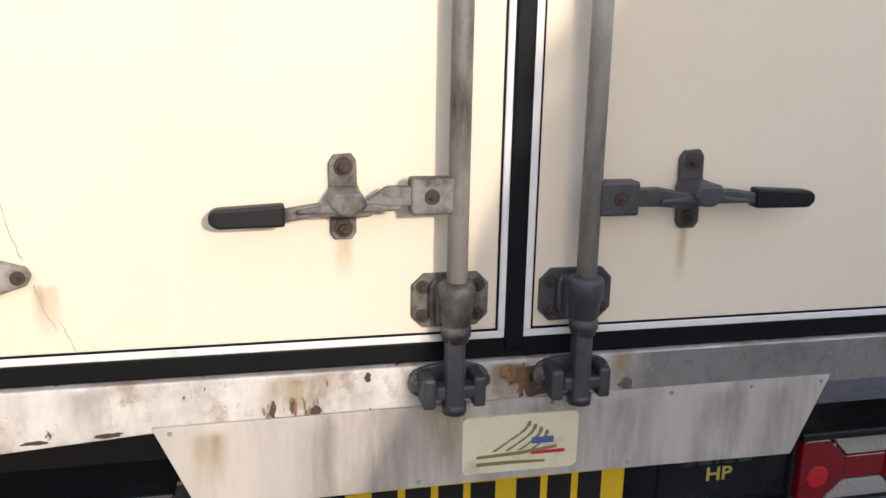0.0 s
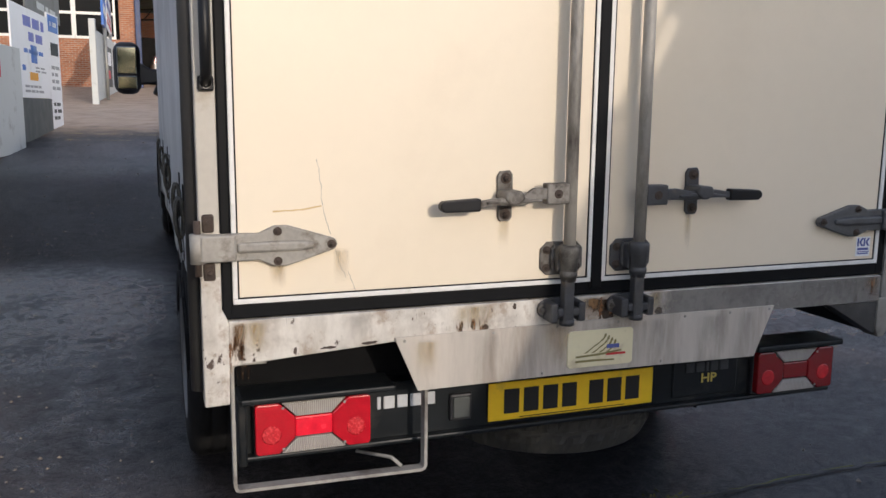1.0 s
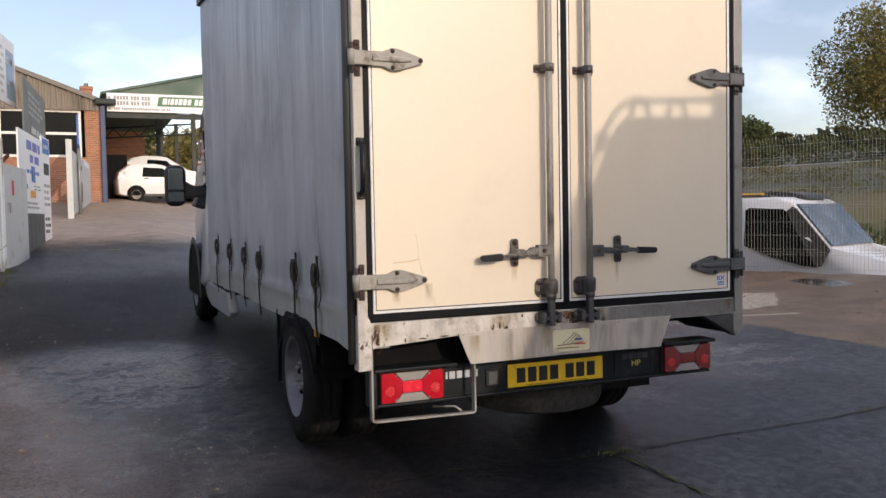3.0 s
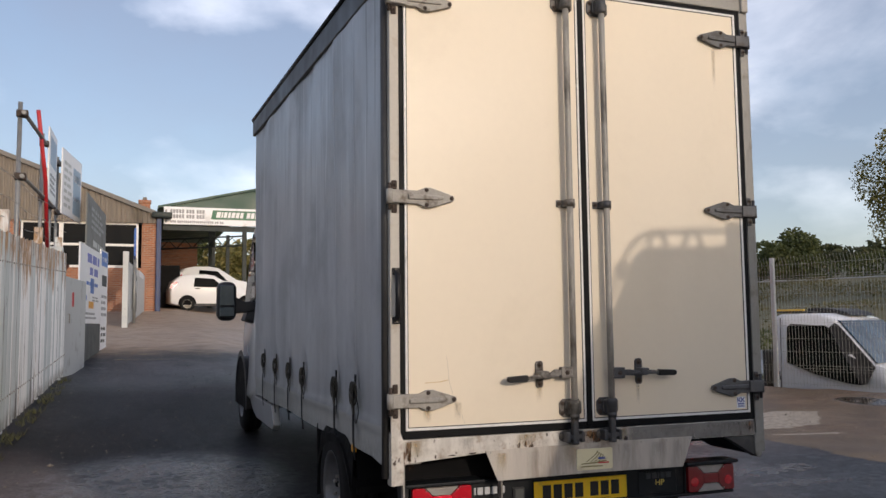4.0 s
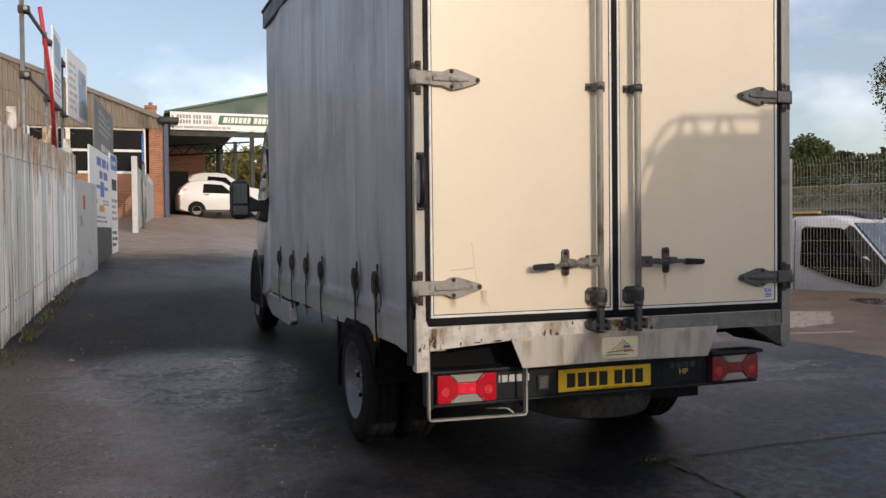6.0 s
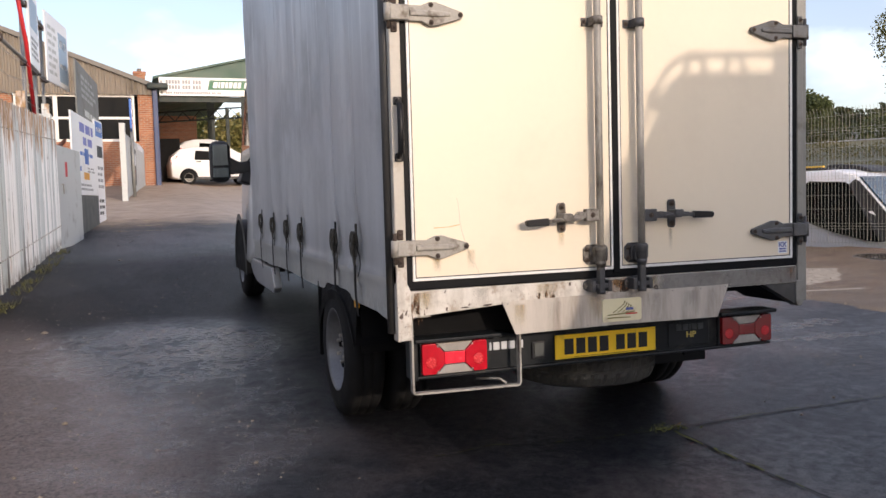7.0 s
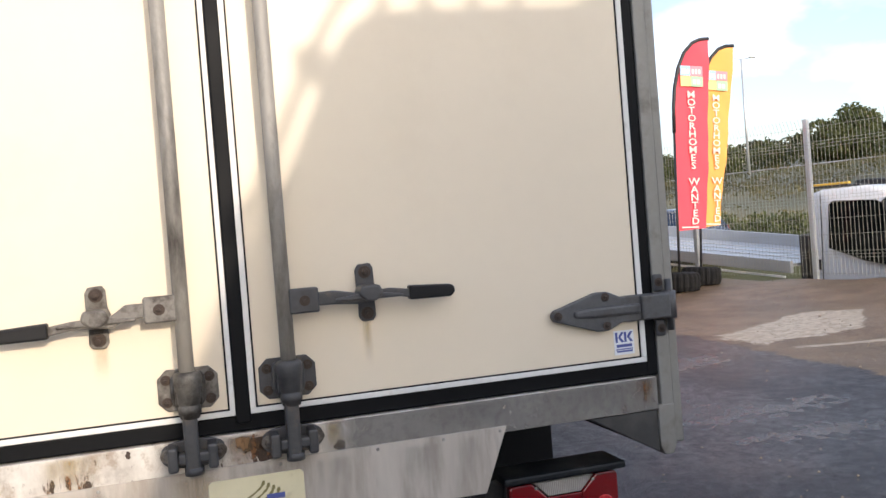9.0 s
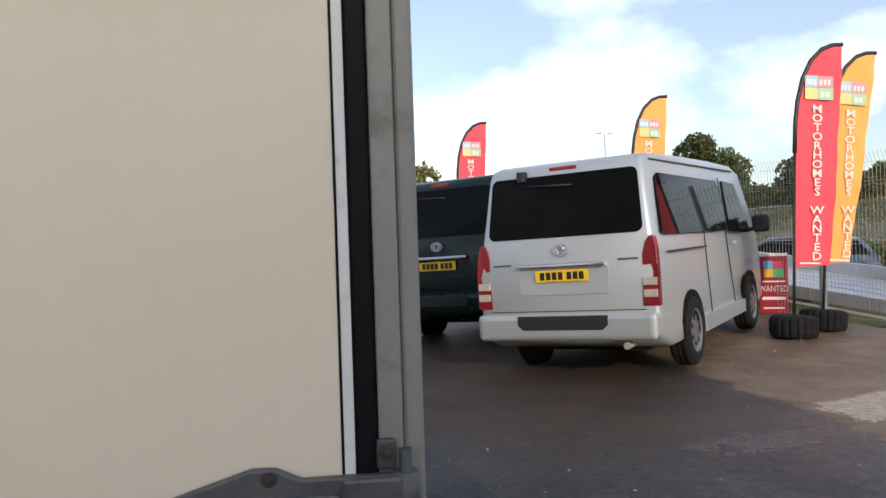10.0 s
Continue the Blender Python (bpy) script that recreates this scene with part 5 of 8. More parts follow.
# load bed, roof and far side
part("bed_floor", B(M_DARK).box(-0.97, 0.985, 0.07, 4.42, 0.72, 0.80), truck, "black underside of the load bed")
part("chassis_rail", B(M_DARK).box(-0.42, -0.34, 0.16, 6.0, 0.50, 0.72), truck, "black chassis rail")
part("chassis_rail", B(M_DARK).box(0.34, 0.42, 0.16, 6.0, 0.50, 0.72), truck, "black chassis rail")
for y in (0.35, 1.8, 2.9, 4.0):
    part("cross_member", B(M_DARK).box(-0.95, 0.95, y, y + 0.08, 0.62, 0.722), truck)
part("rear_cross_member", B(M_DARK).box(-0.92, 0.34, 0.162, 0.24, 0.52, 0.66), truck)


def side_z(y):
    return 3.00 + 0.047 * y


rf = B(M_WHITE)
rf.prism([(0.03, side_z(0) + 0.03), (4.48, side_z(4.48) + 0.03), (4.48, side_z(4.48) - 0.10), (0.03, 2.965)], YZ, -0.985, 0.985)
part("roof", rf, truck, "white truck box roof")
rl = B(M_RAIL)
for s in (-1, 1):
    a = -1.028 if s < 0 else 0.985
    b = -0.985 if s < 0 else 1.024
    rl.prism([(0.02, side_z(0) + 0.045), (4.50, side_z(4.5) + 0.045), (4.50, side_z(4.5) - 0.115), (0.02, side_z(0) - 0.115)], YZ, a, b, 0.008)
part("roof_rail", rl, truck, "dark grimy aluminium roof rail")
for s in (-1, 1):
    part("roof_bead", B(M_SEAL).tube([(s * 1.022, 0.03, side_z(0) + 0.040), (s * 1.022, 2.2, side_z(2.2) + 0.040), (s * 1.022, 4.49, side_z(4.49) + 0.040)], 0.020, 10), truck, "black rubber roof bead")
fw = B(M_WHITE)
fw.rbox(-0.99, 0.99, 4.40, 4.47, 0.75, 3.19, 0.01)
part("front_bulkhead", fw, truck, "white front bulkhead")


FOLDS = ((0.22, 0.25, 0.05), (0.61, 0.25, 0.022), (1.08, 0.35, 0.022), (1.45, 0.3, 0.09), (2.01, 0.25, 0.03), (2.30, 0.2, 0.10), (2.58, 0.2, 0.03), (3.15, 0.2, 0.03), (3.81, 0.2, 0.03))


def curtain_x(y, z, s):
    """How far out the sheet hangs: folds at the seams, slack at the buckles, a crease over the bed edge."""
    t = (z - 0.65) / 2.3
    fold = 0.0
    for yf, am, wdt in FOLDS:
        q = (y - yf - 0.05 * (t - 0.5) * noise.noise((yf * 3, 0, 7))) / wdt
        fold += am * math.exp(-q * q) * (0.35 + 0.65 * abs(t - 0.45))
    wr = 0.016 * noise.noise((y * 1.3, z * 0.5, s)) + 0.003 * noise.noise((y * 3.4 + z * 0.25, z * 0.30, 3 + s)) * min(1.0, max(0.0, (z - 1.1) / 0.8)) + 0.0012 * noise.noise((y * 7, z * 3.5, s * 2)) + 0.0006 * noise.noise((y * 18, z * 9.0, s * 3))
    diag = (0.012 * max(0.0, noise.noise((y * 3.0 + z * 1.1, z * 0.5, 5 + s))) + 0.034 * max(0.0, noise.noise((y * 6.0 - z * 1.6, z * 0.8, 9 + s)) - 0.18) * max(0.0, 1 - y / 4.0)) * max(0.0, (z - 1.2) / 1.8)
    diag += 0.010 * max(0.0, 0.25 - abs(noise.noise((y * 5.0 - z * 1.2, z * 0.6, 13 + s)))) * max(0.0, (z - 1.5) / 1.4)
    near = sum(math.exp(-((y - yb) / 0.07) ** 2) for yb in STRAPS)
    slack = 0.018 * math.exp(-((z - 0.98) / 0.10) ** 2) * near
    pull = 0.010 * math.exp(-((z - 0.80) / 0.10) ** 2) * sum(math.exp(-((y - yb - 0.12) / 0.06) ** 2) for yb in STRAPS)
    crease = 0.010 * math.exp(-((z - 0.815) / 0.014) ** 2)
    hem = 0.012 * max(0.0, min(1.0, (0.80 - z) / 0.05))
    return 1.006 + 0.011 * fold + wr + diag - slack + pull + crease - hem


def curtain(s):
    """Vinyl sheet with soft vertical folds and a slack lower hem."""
    bd = B(M_CURTAIN)
    ny, nz = 190, 70
    rows = []
    for j in range(nz + 1):
        t = j / nz
        row = []
        for i in range(ny + 1):
            y = 0.065 + (4.42 - 0.065) * i / ny
            zb = 0.655 + 0.02 * noise.noise((y * 0.9, 3, 1)) + (-0.035 * max(0, 1 - y / 0.35))
            z = zb + (side_z(y) - 0.11 - zb) * t
            row.append(bd.bm.verts.new((s * curtain_x(y, z, s), y, z)))
        rows.append(row)
    for a, b in zip(rows, rows[1:]):
        for i in range(ny):
            f = bd.bm.faces.new([a[i], a[i + 1], b[i + 1], b[i]])
            f.smooth = True
    bd.done()
    return part("side_curtain", bd, truck, "grimy grey vinyl side curtain with soft folds")


curtain(-1)
curtain(1)
# pole coloured dark to paint the shaded gap by the corner post
cb = B(M_RAIL)
cb.tube([(-1.012, 0.052, 0.60), (-1.012, 0.052, 2.9)], 0.022, 14)
part("curtain_pole", cb, truck, "curtain tension pole, coloured dark for the shaded gap beside it")

for yb in (0.61, 1.08, 2.01, 2.58, 3.15, 3.81):
    sm = B(M_SEAM)
    fwd = [(y, z) for y, z in ((yb, 1.0 + 0.09 * k) for k in range(22))]
    for (ya, za), (yc, zc_) in zip(fwd, fwd[1:]):
        xa_, xc_ = -curtain_x(ya, za, -1) - 0.0015, -curtain_x(yc, zc_, -1) - 0.0015
        sm.quad((xa_, ya - 0.004, za), (xc_, yc - 0.004, zc_), (xc_, yc + 0.004, zc_), (xa_, ya + 0.004, za))
    part('curtain_seam', sm, truck, 'pale sewn seam')

M_BUCKLE = mat("grimy_zinc_buckle", (0.085, 0.082, 0.072), 0.45, metal=0.5, var=0.4, scale=30, fine=160, bump=0.15, dirt=(0.035, 0.03, 0.022), dirt_amt=0.5, dirt_scale=22)
for yb, zt in zip(STRAPS, (1.01, 1.01, 1.02, 1.03, 1.04, 1.06)):
    x0 = -max(curtain_x(yb - 0.02, zt - 0.05, -1), curtain_x(yb, zt - 0.12, -1)) - 0.006
    bk = B(M_SEAL)
    hw = 0.0165
    out_ = max(curtain_x(yb + q, z, -1) for q in (-hw, 0.0, hw) for z in (0.86, 0.83, 0.815, 0.80, 0.76, 0.70))
    web = [(x0 - 0.012, zt - 0.12), (-out_ - 0.006, 0.82), (-out_ - 0.005, 0.70), (-out_ + 0.004, 0.60)]
    for (xa_, za), (xb_, zb_) in zip(web, web[1:]):
        bk.bm.faces.new([bk.bm.verts.new(p) for p in ((xa_, yb - hw, za), (xb_, yb - hw, zb_), (xb_, yb + hw, zb_), (xa_, yb + hw, za))])
        bk.bm.faces.new([bk.bm.verts.new(p) for p in ((xa_ + 0.003, yb - hw, za), (xa_ + 0.003, yb + hw, za), (xb_ + 0.003, yb + hw, zb_), (xb_ + 0.003, yb - hw, zb_))])
    bmesh.ops.remove_doubles(bk.bm, verts=list(bk.bm.verts), dist=0.0005)
    bk.done()
    st_ = part("curtain_strap", bk, truck, "black webbing curtain strap")
    # over-centre buckle: two looped cheeks standing out from the sheet, joined by three pins
    bc = B(M_BUCKLE)
    for sgn in (-1, 1):
        loop = [(x0 - 0.016 - 0.011 * math.cos(t), yb + sgn * 0.019, zt - 0.075 + 0.056 * math.sin(t)) for t in [2 * math.pi * j / 18 for j in range(19)]]
        bc.tube(loop, 0.0068, 8, False)
    for dx, dz in ((0.010, 0.032), (0.027, 0.072), (0.014, 0.118)):
        bc.tube([(x0 - dx, yb - 0.021, zt - dz), (x0 - dx, yb + 0.021, zt - dz)], 0.005, 8)
    part("buckle_frame", bc, st_, "grimy zinc buckle frame")
    lv = B(M_BUCKLE)
    lv.prism([(x0 - 0.031, zt - 0.068), (x0 - 0.024, zt - 0.066), (x0 - 0.016, zt - 0.118), (x0 - 0.010, zt - 0.175), (x0 - 0.018, zt - 0.178), (x0 - 0.026, zt - 0.120)], XZ, yb - 0.015, yb + 0.015, 0.002)
    part("buckle_lever", lv, st_, "worn steel lever")
    part("upper_web", B(M_SEAL).rbox(x0 - 0.006, x0 - 0.002, yb - hw, yb + hw, zt - 0.042, zt + 0.020, 0.001, 1), st_, "sewn webbing tab")
    tl_ = B(M_SEAL)
    swing = 0.075 if yb < 1.0 else 0.035
    pts_ = [(x0 - 0.009, yb - 0.012 - swing * math.sin(t * 2.9), zt - 0.075 - 0.15 * t) for t in [j / 10 for j in range(11)]]
    for p0, p1 in zip(pts_, pts_[1:]):
        tl_.bm.faces.new([tl_.bm.verts.new(p) for p in ((p0[0], p0[1] - 0.0045, p0[2]), (p1[0], p1[1] - 0.0045, p1[2]), (p1[0] - 0.003, p1[1] + 0.0045, p1[2]), (p0[0] - 0.003, p0[1] + 0.0045, p0[2]))])
    bmesh.ops.remove_doubles(tl_.bm, verts=list(tl_.bm.verts), dist=0.0005)
    tl_.done()
    part("strap_tail", tl_, st_, "loose end of the strap")


# wheels
def wheel(parent, x, y, z, r=0.355, w=0.20, face=-1, name="wheel", rim_mat=None, deep=False, cap=False):
    wh = B(M_TYRE)
    h = w / 2
    wh.lathe([(-h, r * 0.62), (-h, r * 0.80), (-h * 0.92, r * 0.93), (-h * 0.72, r * 0.985), (-h * 0.66, r), (-h * 0.30, r), (-h * 0.27, r * 0.975), (-h * 0.22, r), (h * 0.22, r), (h * 0.27, r * 0.975), (h * 0.30, r), (h * 0.66, r), (h * 0.72, r * 0.985), (h * 0.92, r * 0.93), (h, r * 0.80), (h, r * 0.62), (h * 0.9, r * 0.6), (-h * 0.9, r * 0.6), (-h, r * 0.62)], (0, 0, 0), 'X', 48, True, False)
    tyre = part(name, wh, parent, "worn black tyre on a steel wheel", pose(x, y, z))
    rm = B(rim_mat or M_RIM)
    f = face
    prof = [(f * h * 0.98, r * 0.635), (f * h * 1.0, r * 0.60), (f * h * 0.86, r * 0.57), (f * h * 0.30, r * 0.53), (f * h * 0.22, r * 0.40), (f * h * 0.55, r * 0.28), (f * h * 0.60, r * 0.12), (f * h * 0.60, r * 0.01)]
    if deep:
        prof = [(f * h * 0.98, r * 0.635), (f * h * 1.0, r * 0.605), (f * h * 0.85, r * 0.58), (-f * h * 0.30, r * 0.555), (-f * h * 0.36, r * 0.42), (-f * h * 0.10, r * 0.28), (f * h * 0.25, r * 0.20), (f * h * 0.30, r * 0.01)]
    if cap:
        prof = [(f * h * 0.98, r * 0.635), (f * h * 1.0, r * 0.60), (f * h * 0.80, r * 0.575), (f * h * 0.72, r * 0.50), (f * h * 0.84, r * 0.42), (f * h * 0.90, r * 0.22), (f * h * 0.95, r * 0.12), (f * h * 0.96, r * 0.01)]
    rm.lathe(prof, (0, 0, 0), 'X', 40, True, False)
    # black plugs stand in for the shaded holes in the rim
    rm.use(M_DARK)
    for j in range(7 if cap else 0):
        a = 2 * math.pi * j / 7
        rm.tube([(f * h * 0.885, r * 0.37 * math.cos(a), r * 0.37 * math.sin(a)), (f * h * 0.70, r * 0.37 * math.cos(a), r * 0.37 * math.sin(a))], r * 0.075, 12)
    for j in range(0 if cap else 8):
        a = 2 * math.pi * j / 8
        rm.tube([(f * h * 0.36, r * 0.43 * math.cos(a), r * 0.43 * math.sin(a)), (f * h * 0.20, r * 0.43 * math.cos(a), r * 0.43 * math.sin(a))], r * 0.045, 10)
    rm.use(M_ROD)
    for j in range(6):
        a = 2 * math.pi * (j + 0.5) / 6
        rm.tube([(f * h * 0.50, r * 0.2 * math.cos(a), r * 0.2 * math.sin(a)), (f * h * 0.72, r * 0.2 * math.cos(a), r * 0.2 * math.sin(a))], r * 0.03, 6)
    part("rim", rm, tyre, "silver painted steel rim")
    return tyre


wheel(truck, -0.915, 1.17, 0.355, 0.352, 0.19, -1, "wheel", None, True)
wheel(truck, -0.685, 1.17, 0.355, 0.352, 0.19, 1)
wheel(truck, 0.865, 1.13, 0.355, 0.352, 0.19, -1)
wheel(truck, 0.655, 1.13, 0.355, 0.352, 0.19, 1)
wheel(truck, -0.885, 5.52, 0.552, 0.352, 0.20, -1)
wheel(truck, 0.82, 5.52, 0.552, 0.352, 0.20, 1)
part("axle", B(M_DARK).tube([(-0.9, 1.13, 0.355), (0.9, 1.13, 0.355)], 0.06, 12).lathe([(-0.16, 0.05), (-0.1, 0.15), (0.1, 0.15), (0.16, 0.05)], (0, 1.13, 0.355), 'X', 20), truck)
M_SPARE = mat("dusty_spare_rubber", (0.040, 0.038, 0.033), 0.85, var=0.35, scale=9, bump=0.25, dirt=(0.085, 0.078, 0.062), dirt_amt=0.3, dirt_scale=7)
sp = B(M_SPARE)
sp.lathe([(-0.105, 0.20), (-0.11, 0.28), (-0.09, 0.335), (-0.055, 0.352), (-0.036, 0.355), (-0.030, 0.346), (-0.022, 0.346), (-0.016, 0.356), (0.016, 0.356), (0.022, 0.346), (0.030, 0.346), (0.036, 0.355), (0.055, 0.352), (0.09, 0.335), (0.11, 0.28), (0.105, 0.20)], (0, 0, 0), 'Z', 144, False)
for v in sp.bm.verts:
    if v.co.xy.length > 0.350 and math.sin(36 * math.atan2(v.co.y, v.co.x) + v.co.z * 60) > 0.55:
        v.co.x *= 0.978
        v.co.y *= 0.978
part("spare_wheel", sp, truck, "black spare tyre slung under the bed", pose(0.09, 0.50, 0.345))
part("mud_flap", B(M_SEAL).rbox(-1.0, -0.56, 1.60, 1.615, 0.25, 0.68, 0.004), truck, "black rubber mud flap ahead of the wheel")
part("mud_flap", B(M_SEAL).rbox(-0.97, -0.56, 0.74, 0.755, 0.40, 0.66, 0.004), truck, "black rubber mud flap")
part("mud_flap", B(M_SEAL).rbox(0.56, 0.98, 0.70, 0.715, 0.20, 0.66, 0.004), truck, "black rubber mud flap")
ar = B(M_DARK)
pts = [(1.13 + 0.42 * math.cos(radians(a)), 0.36 + 0.42 * math.sin(radians(a)) * 0.75) for a in range(15, 170, 10)]
for (a, b), (c, d) in zip(pts, pts[1:]):
    ar.quad((-1.016, a, b), (-1.016, c, d), (-0.56, c, d), (-0.56, a, b))
    ar.quad((-1.016, a, b), (-1.016, c, d), (-1.012, c, d - 0.05), (-1.012, a, b - 0.05))
    ar.quad((-1.004, a, b), (-1.004, c, d), (-0.99, c, 0.69), (-0.99, a, 0.69))
part("wheel_guard", ar, truck, "black plastic wheel guard")
part("side_marker", B(M_ORANGE).rbox(-1.0, -0.985, 0.69, 0.75, 0.625, 0.66, 0.004), truck, "small amber side marker")

# cab
CAB_Z = 0.13
cab = B(M_WHITECAR)
cab_prof = [(4.50, 0.55), (4.50, 2.18), (4.62, 2.27), (5.14, 2.26), (5.38, 2.20), (6.12, 1.42), (6.58, 1.22), (6.76, 1.05), (6.80, 0.60), (6.76, 0.42), (5.0, 0.42)]


def loft_body(bd, prof, wfun, r=0.05):
    """Side outline carried across the width, narrowing with height, with rounded flanks."""
    cy = sum(p[0] for p in prof) / len(prof)
    cz = sum(p[1] for p in prof) / len(prof)
    cols = []
    for k, off in ((-1.0, 1.0), (-1.0, 0.35), (-1.0, 0.0), (1.0, 0.0), (1.0, 0.35), (1.0, 1.0)):
        inset = {1.0: 0.0, 0.35: r * 0.35, 0.0: r}[off]
        shrink = {1.0: r, 0.35: r * 0.35, 0.0: 0.0}[off]
        ring = []
        for y, z in prof:
            d = Vector((cy - y, cz - z))
            q = Vector((y, z)) + d.normalized() * shrink
            ring.append(bd.bm.verts.new((k * (wfun(y, z) - inset), q.x, q.y)))
        cols.append(ring)
    n = len(prof)
    for a, b in zip(cols, cols[1:]):
        for j in range(n):
            f = bd.bm.faces.new([a[j], a[(j + 1) % n], b[(j + 1) % n], b[j]])
            f.smooth = True
    for c_ in (cols[0], cols[-1][::-1]):
        bd.bm.faces.new(c_).smooth = True
    return bd.done()


def cab_w(y, z):
    return 0.995 - 0.085 * max(0.0, z - 0.95) - 0.14 * max(0.0, y - 5.6)


loft_body(cab, [(y, z + CAB_Z) for y, z in cab_prof], lambda y, z: cab_w(y, z - CAB_Z), 0.06)
part("cab", cab, truck, "white painted cab")
cg = B(M_GLASS)
cg.prism([(4.75, 1.42 + CAB_Z), (5.98, 1.36 + CAB_Z), (5.34, 2.06 + CAB_Z), (4.78, 2.08 + CAB_Z)], lambda u, v, d: (d * (cab_w(u, v - CAB_Z) + 0.002), u, v), -1.0, -0.985, 0)
part("side_window", cg, truck, "dark cab side window")
part("windscreen_pillar", B(M_BLACKP).prism([(5.98, 1.36 + CAB_Z), (6.08, 1.40 + CAB_Z), (5.40, 2.12 + CAB_Z), (5.34, 2.06 + CAB_Z)], lambda u, v, d: (d * (cab_w(u, v - CAB_Z) + 0.004), u, v), -1.0, -0.97, 0), truck, "black windscreen pillar")
arc = B(M_BLACKP)
pts = [(5.52 + 0.44 * math.cos(radians(a)), 0.53 + 0.44 * math.sin(radians(a))) for a in range(-10, 191, 8)]
for (a, b), (c, d) in zip(pts, pts[1:]):
    arc.quad((-1.0, a, b), (-1.0, c, d), (-0.62, c, d), (-0.62, a, b))
pts2 = [(5.52 + 0.50 * math.cos(radians(a)), 0.53 + 0.50 * math.sin(radians(a))) for a in range(-10, 191, 8)]
for p0, p1, q0, q1 in zip(pts, pts[1:], pts2, pts2[1:]):
    arc.quad((-1.002, *p0), (-1.002, *p1), (-0.995, *q1), (-0.995, *q0))
# black sheet paints the shade inside the front arch
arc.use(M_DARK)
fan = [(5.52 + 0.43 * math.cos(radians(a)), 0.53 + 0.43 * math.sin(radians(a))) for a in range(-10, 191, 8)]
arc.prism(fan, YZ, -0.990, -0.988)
part("wheel_arch", arc, truck, "black plastic front wheel arch")
stp = B(M_WHITECAR)
stp.prism([(3.66, 0.44), (3.66, 0.61), (4.9, 0.62), (5.06, 0.58), (4.95, 0.46), (4.75, 0.40), (3.80, 0.39)], lambda u, v, d: (d + (0.62 - v) * 0.12, u, v), -0.965, -0.90, 0.012)
part("side_skirt", stp, truck, "white side skirt ahead of the bed")
mr = B(M_BLACKP)
mr.rbox(-1.295, -1.100, 5.00, 5.15, 1.335, 1.725, 0.072, 5)
mr.prism([(-1.14, 1.405), (-0.90, 1.425), (-0.90, 1.535), (-1.02, 1.525), (-1.14, 1.59)], XZ, 5.05, 5.13, 0.018)
mr.prism([(-1.02, 1.34), (-0.90, 1.30), (-0.90, 1.46), (-0.98, 1.44)], XZ, 5.06, 5.40, 0.02)
mirror = part("door_mirror", mr, truck, "black door mirror on a stout arm")
mg = B(M_MIRROR)
mg.rbox(-1.268, -1.128, 4.990, 5.004, 1.485, 1.685, 0.006, 2)
mg.rbox(-1.268, -1.128, 4.990, 5.004, 1.375, 1.470, 0.006, 2)
part("mirror_glass", mg, mirror, "mirror glass")


# ---- palisade fence along the yard ----
M_PALEB = mat("faded_blue_print", (0.33, 0.45, 0.58), 0.5, var=0.1)
fence = thing("palisade_fence", "weathered pale steel palisade fence with rusty streaks", "fence")


def fence_x(y):
    return -3.27 + 0.026 * (y - 4.8) if y > 4.8 else -3.27


pb = B(M_FENCE)
PW = 0.132
pale_prof = [(-PW / 2, 0.0), (-PW / 4, 0.018), (0, 0.024), (PW / 4, 0.018), (PW / 2, 0.0)]
heads = [2.00, 2.015, 2.025, 2.015, 2.00]
for back in (0, 1):
    lowv = [pb.bm.verts.new((d - 0.003 * back, u, 0.10)) for (u, d) in pale_prof]
    topv = [pb.bm.verts.new((d - 0.003 * back, u, h)) for (u, d), h in zip(pale_prof, heads)]
    for a in range(4):
        q = [lowv[a], lowv[a + 1], topv[a + 1], topv[a]]
        pb.bm.faces.new(q if not back else q[::-1])
pb.done()
first = None
random.seed(3)
y = -5.0
while y < 11.3:
    lift = random.uniform(-0.014, 0.014)
    m = pose(fence_x(y) + random.uniform(-0.004, 0.004), y, ground_z(fence_x(y), y) + lift, random.uniform(-0.7, 0.7), 0, 0)
    if first is None:
        first = part("pale", pb, fence, "", m)
    else:
        share("pale", first, m, fence)
    y += 0.136
for h in (0.42, 1.74):
    rb = B(M_FENCE)
    for y0 in range(-5, 11):
        a, b = y0, min(y0 + 1, 11.25)
        rb.prism([(a, ground_z(0, a) + h - 0.025), (b, ground_z(0, b) + h - 0.025), (b, ground_z(0, b) + h + 0.025), (a, ground_z(0, a) + h + 0.025)], YZ, fence_x(a) - 0.05, fence_x(a) - 0.006)
    part("rail", rb, fence, "steel angle rail behind the pales")
for h in (0.42, 1.74):
    nb = B(M_ROD)
    y = -2.0
    while y < 11.2:
        nb.lathe([(0.0, 0.011), (0.008, 0.010), (0.012, 0.004)], (fence_x(y) + 0.023, y, ground_z(0, y) + h), 'X', 6, False)
        y += 0.136
    tagged(part("fixing_bolts", nb, fence, "rows of bolt heads"), kind="stuff")
for y in (-2.2, 0.55, 3.3, 6.05, 8.8, 11.25):
    fx = fence_x(y)
    part("fence_post", B(M_FENCE).rbox(fx - 0.16, fx - 0.055, y - 0.05, y + 0.05, ground_z(fx, y) - 0.05, ground_z(fx, y) + 2.28, 0.004), fence, "steel fence post")
for k, h in enumerate((2.20, 2.36, 2.52)):
    wr = B(M_ROD)
    pts = []
    for j in range(60):
        y = -2.2 + 13.4 * j / 59
        pts.append((fence_x(y) - 0.10 + 0.10 * k, y, ground_z(0, y) + h + 0.02 * math.sin(y * 2.3 + k)))
    wr.tube(pts, 0.003, 5)
    part("barbed_wire", wr, fence, "strand of barbed wire")
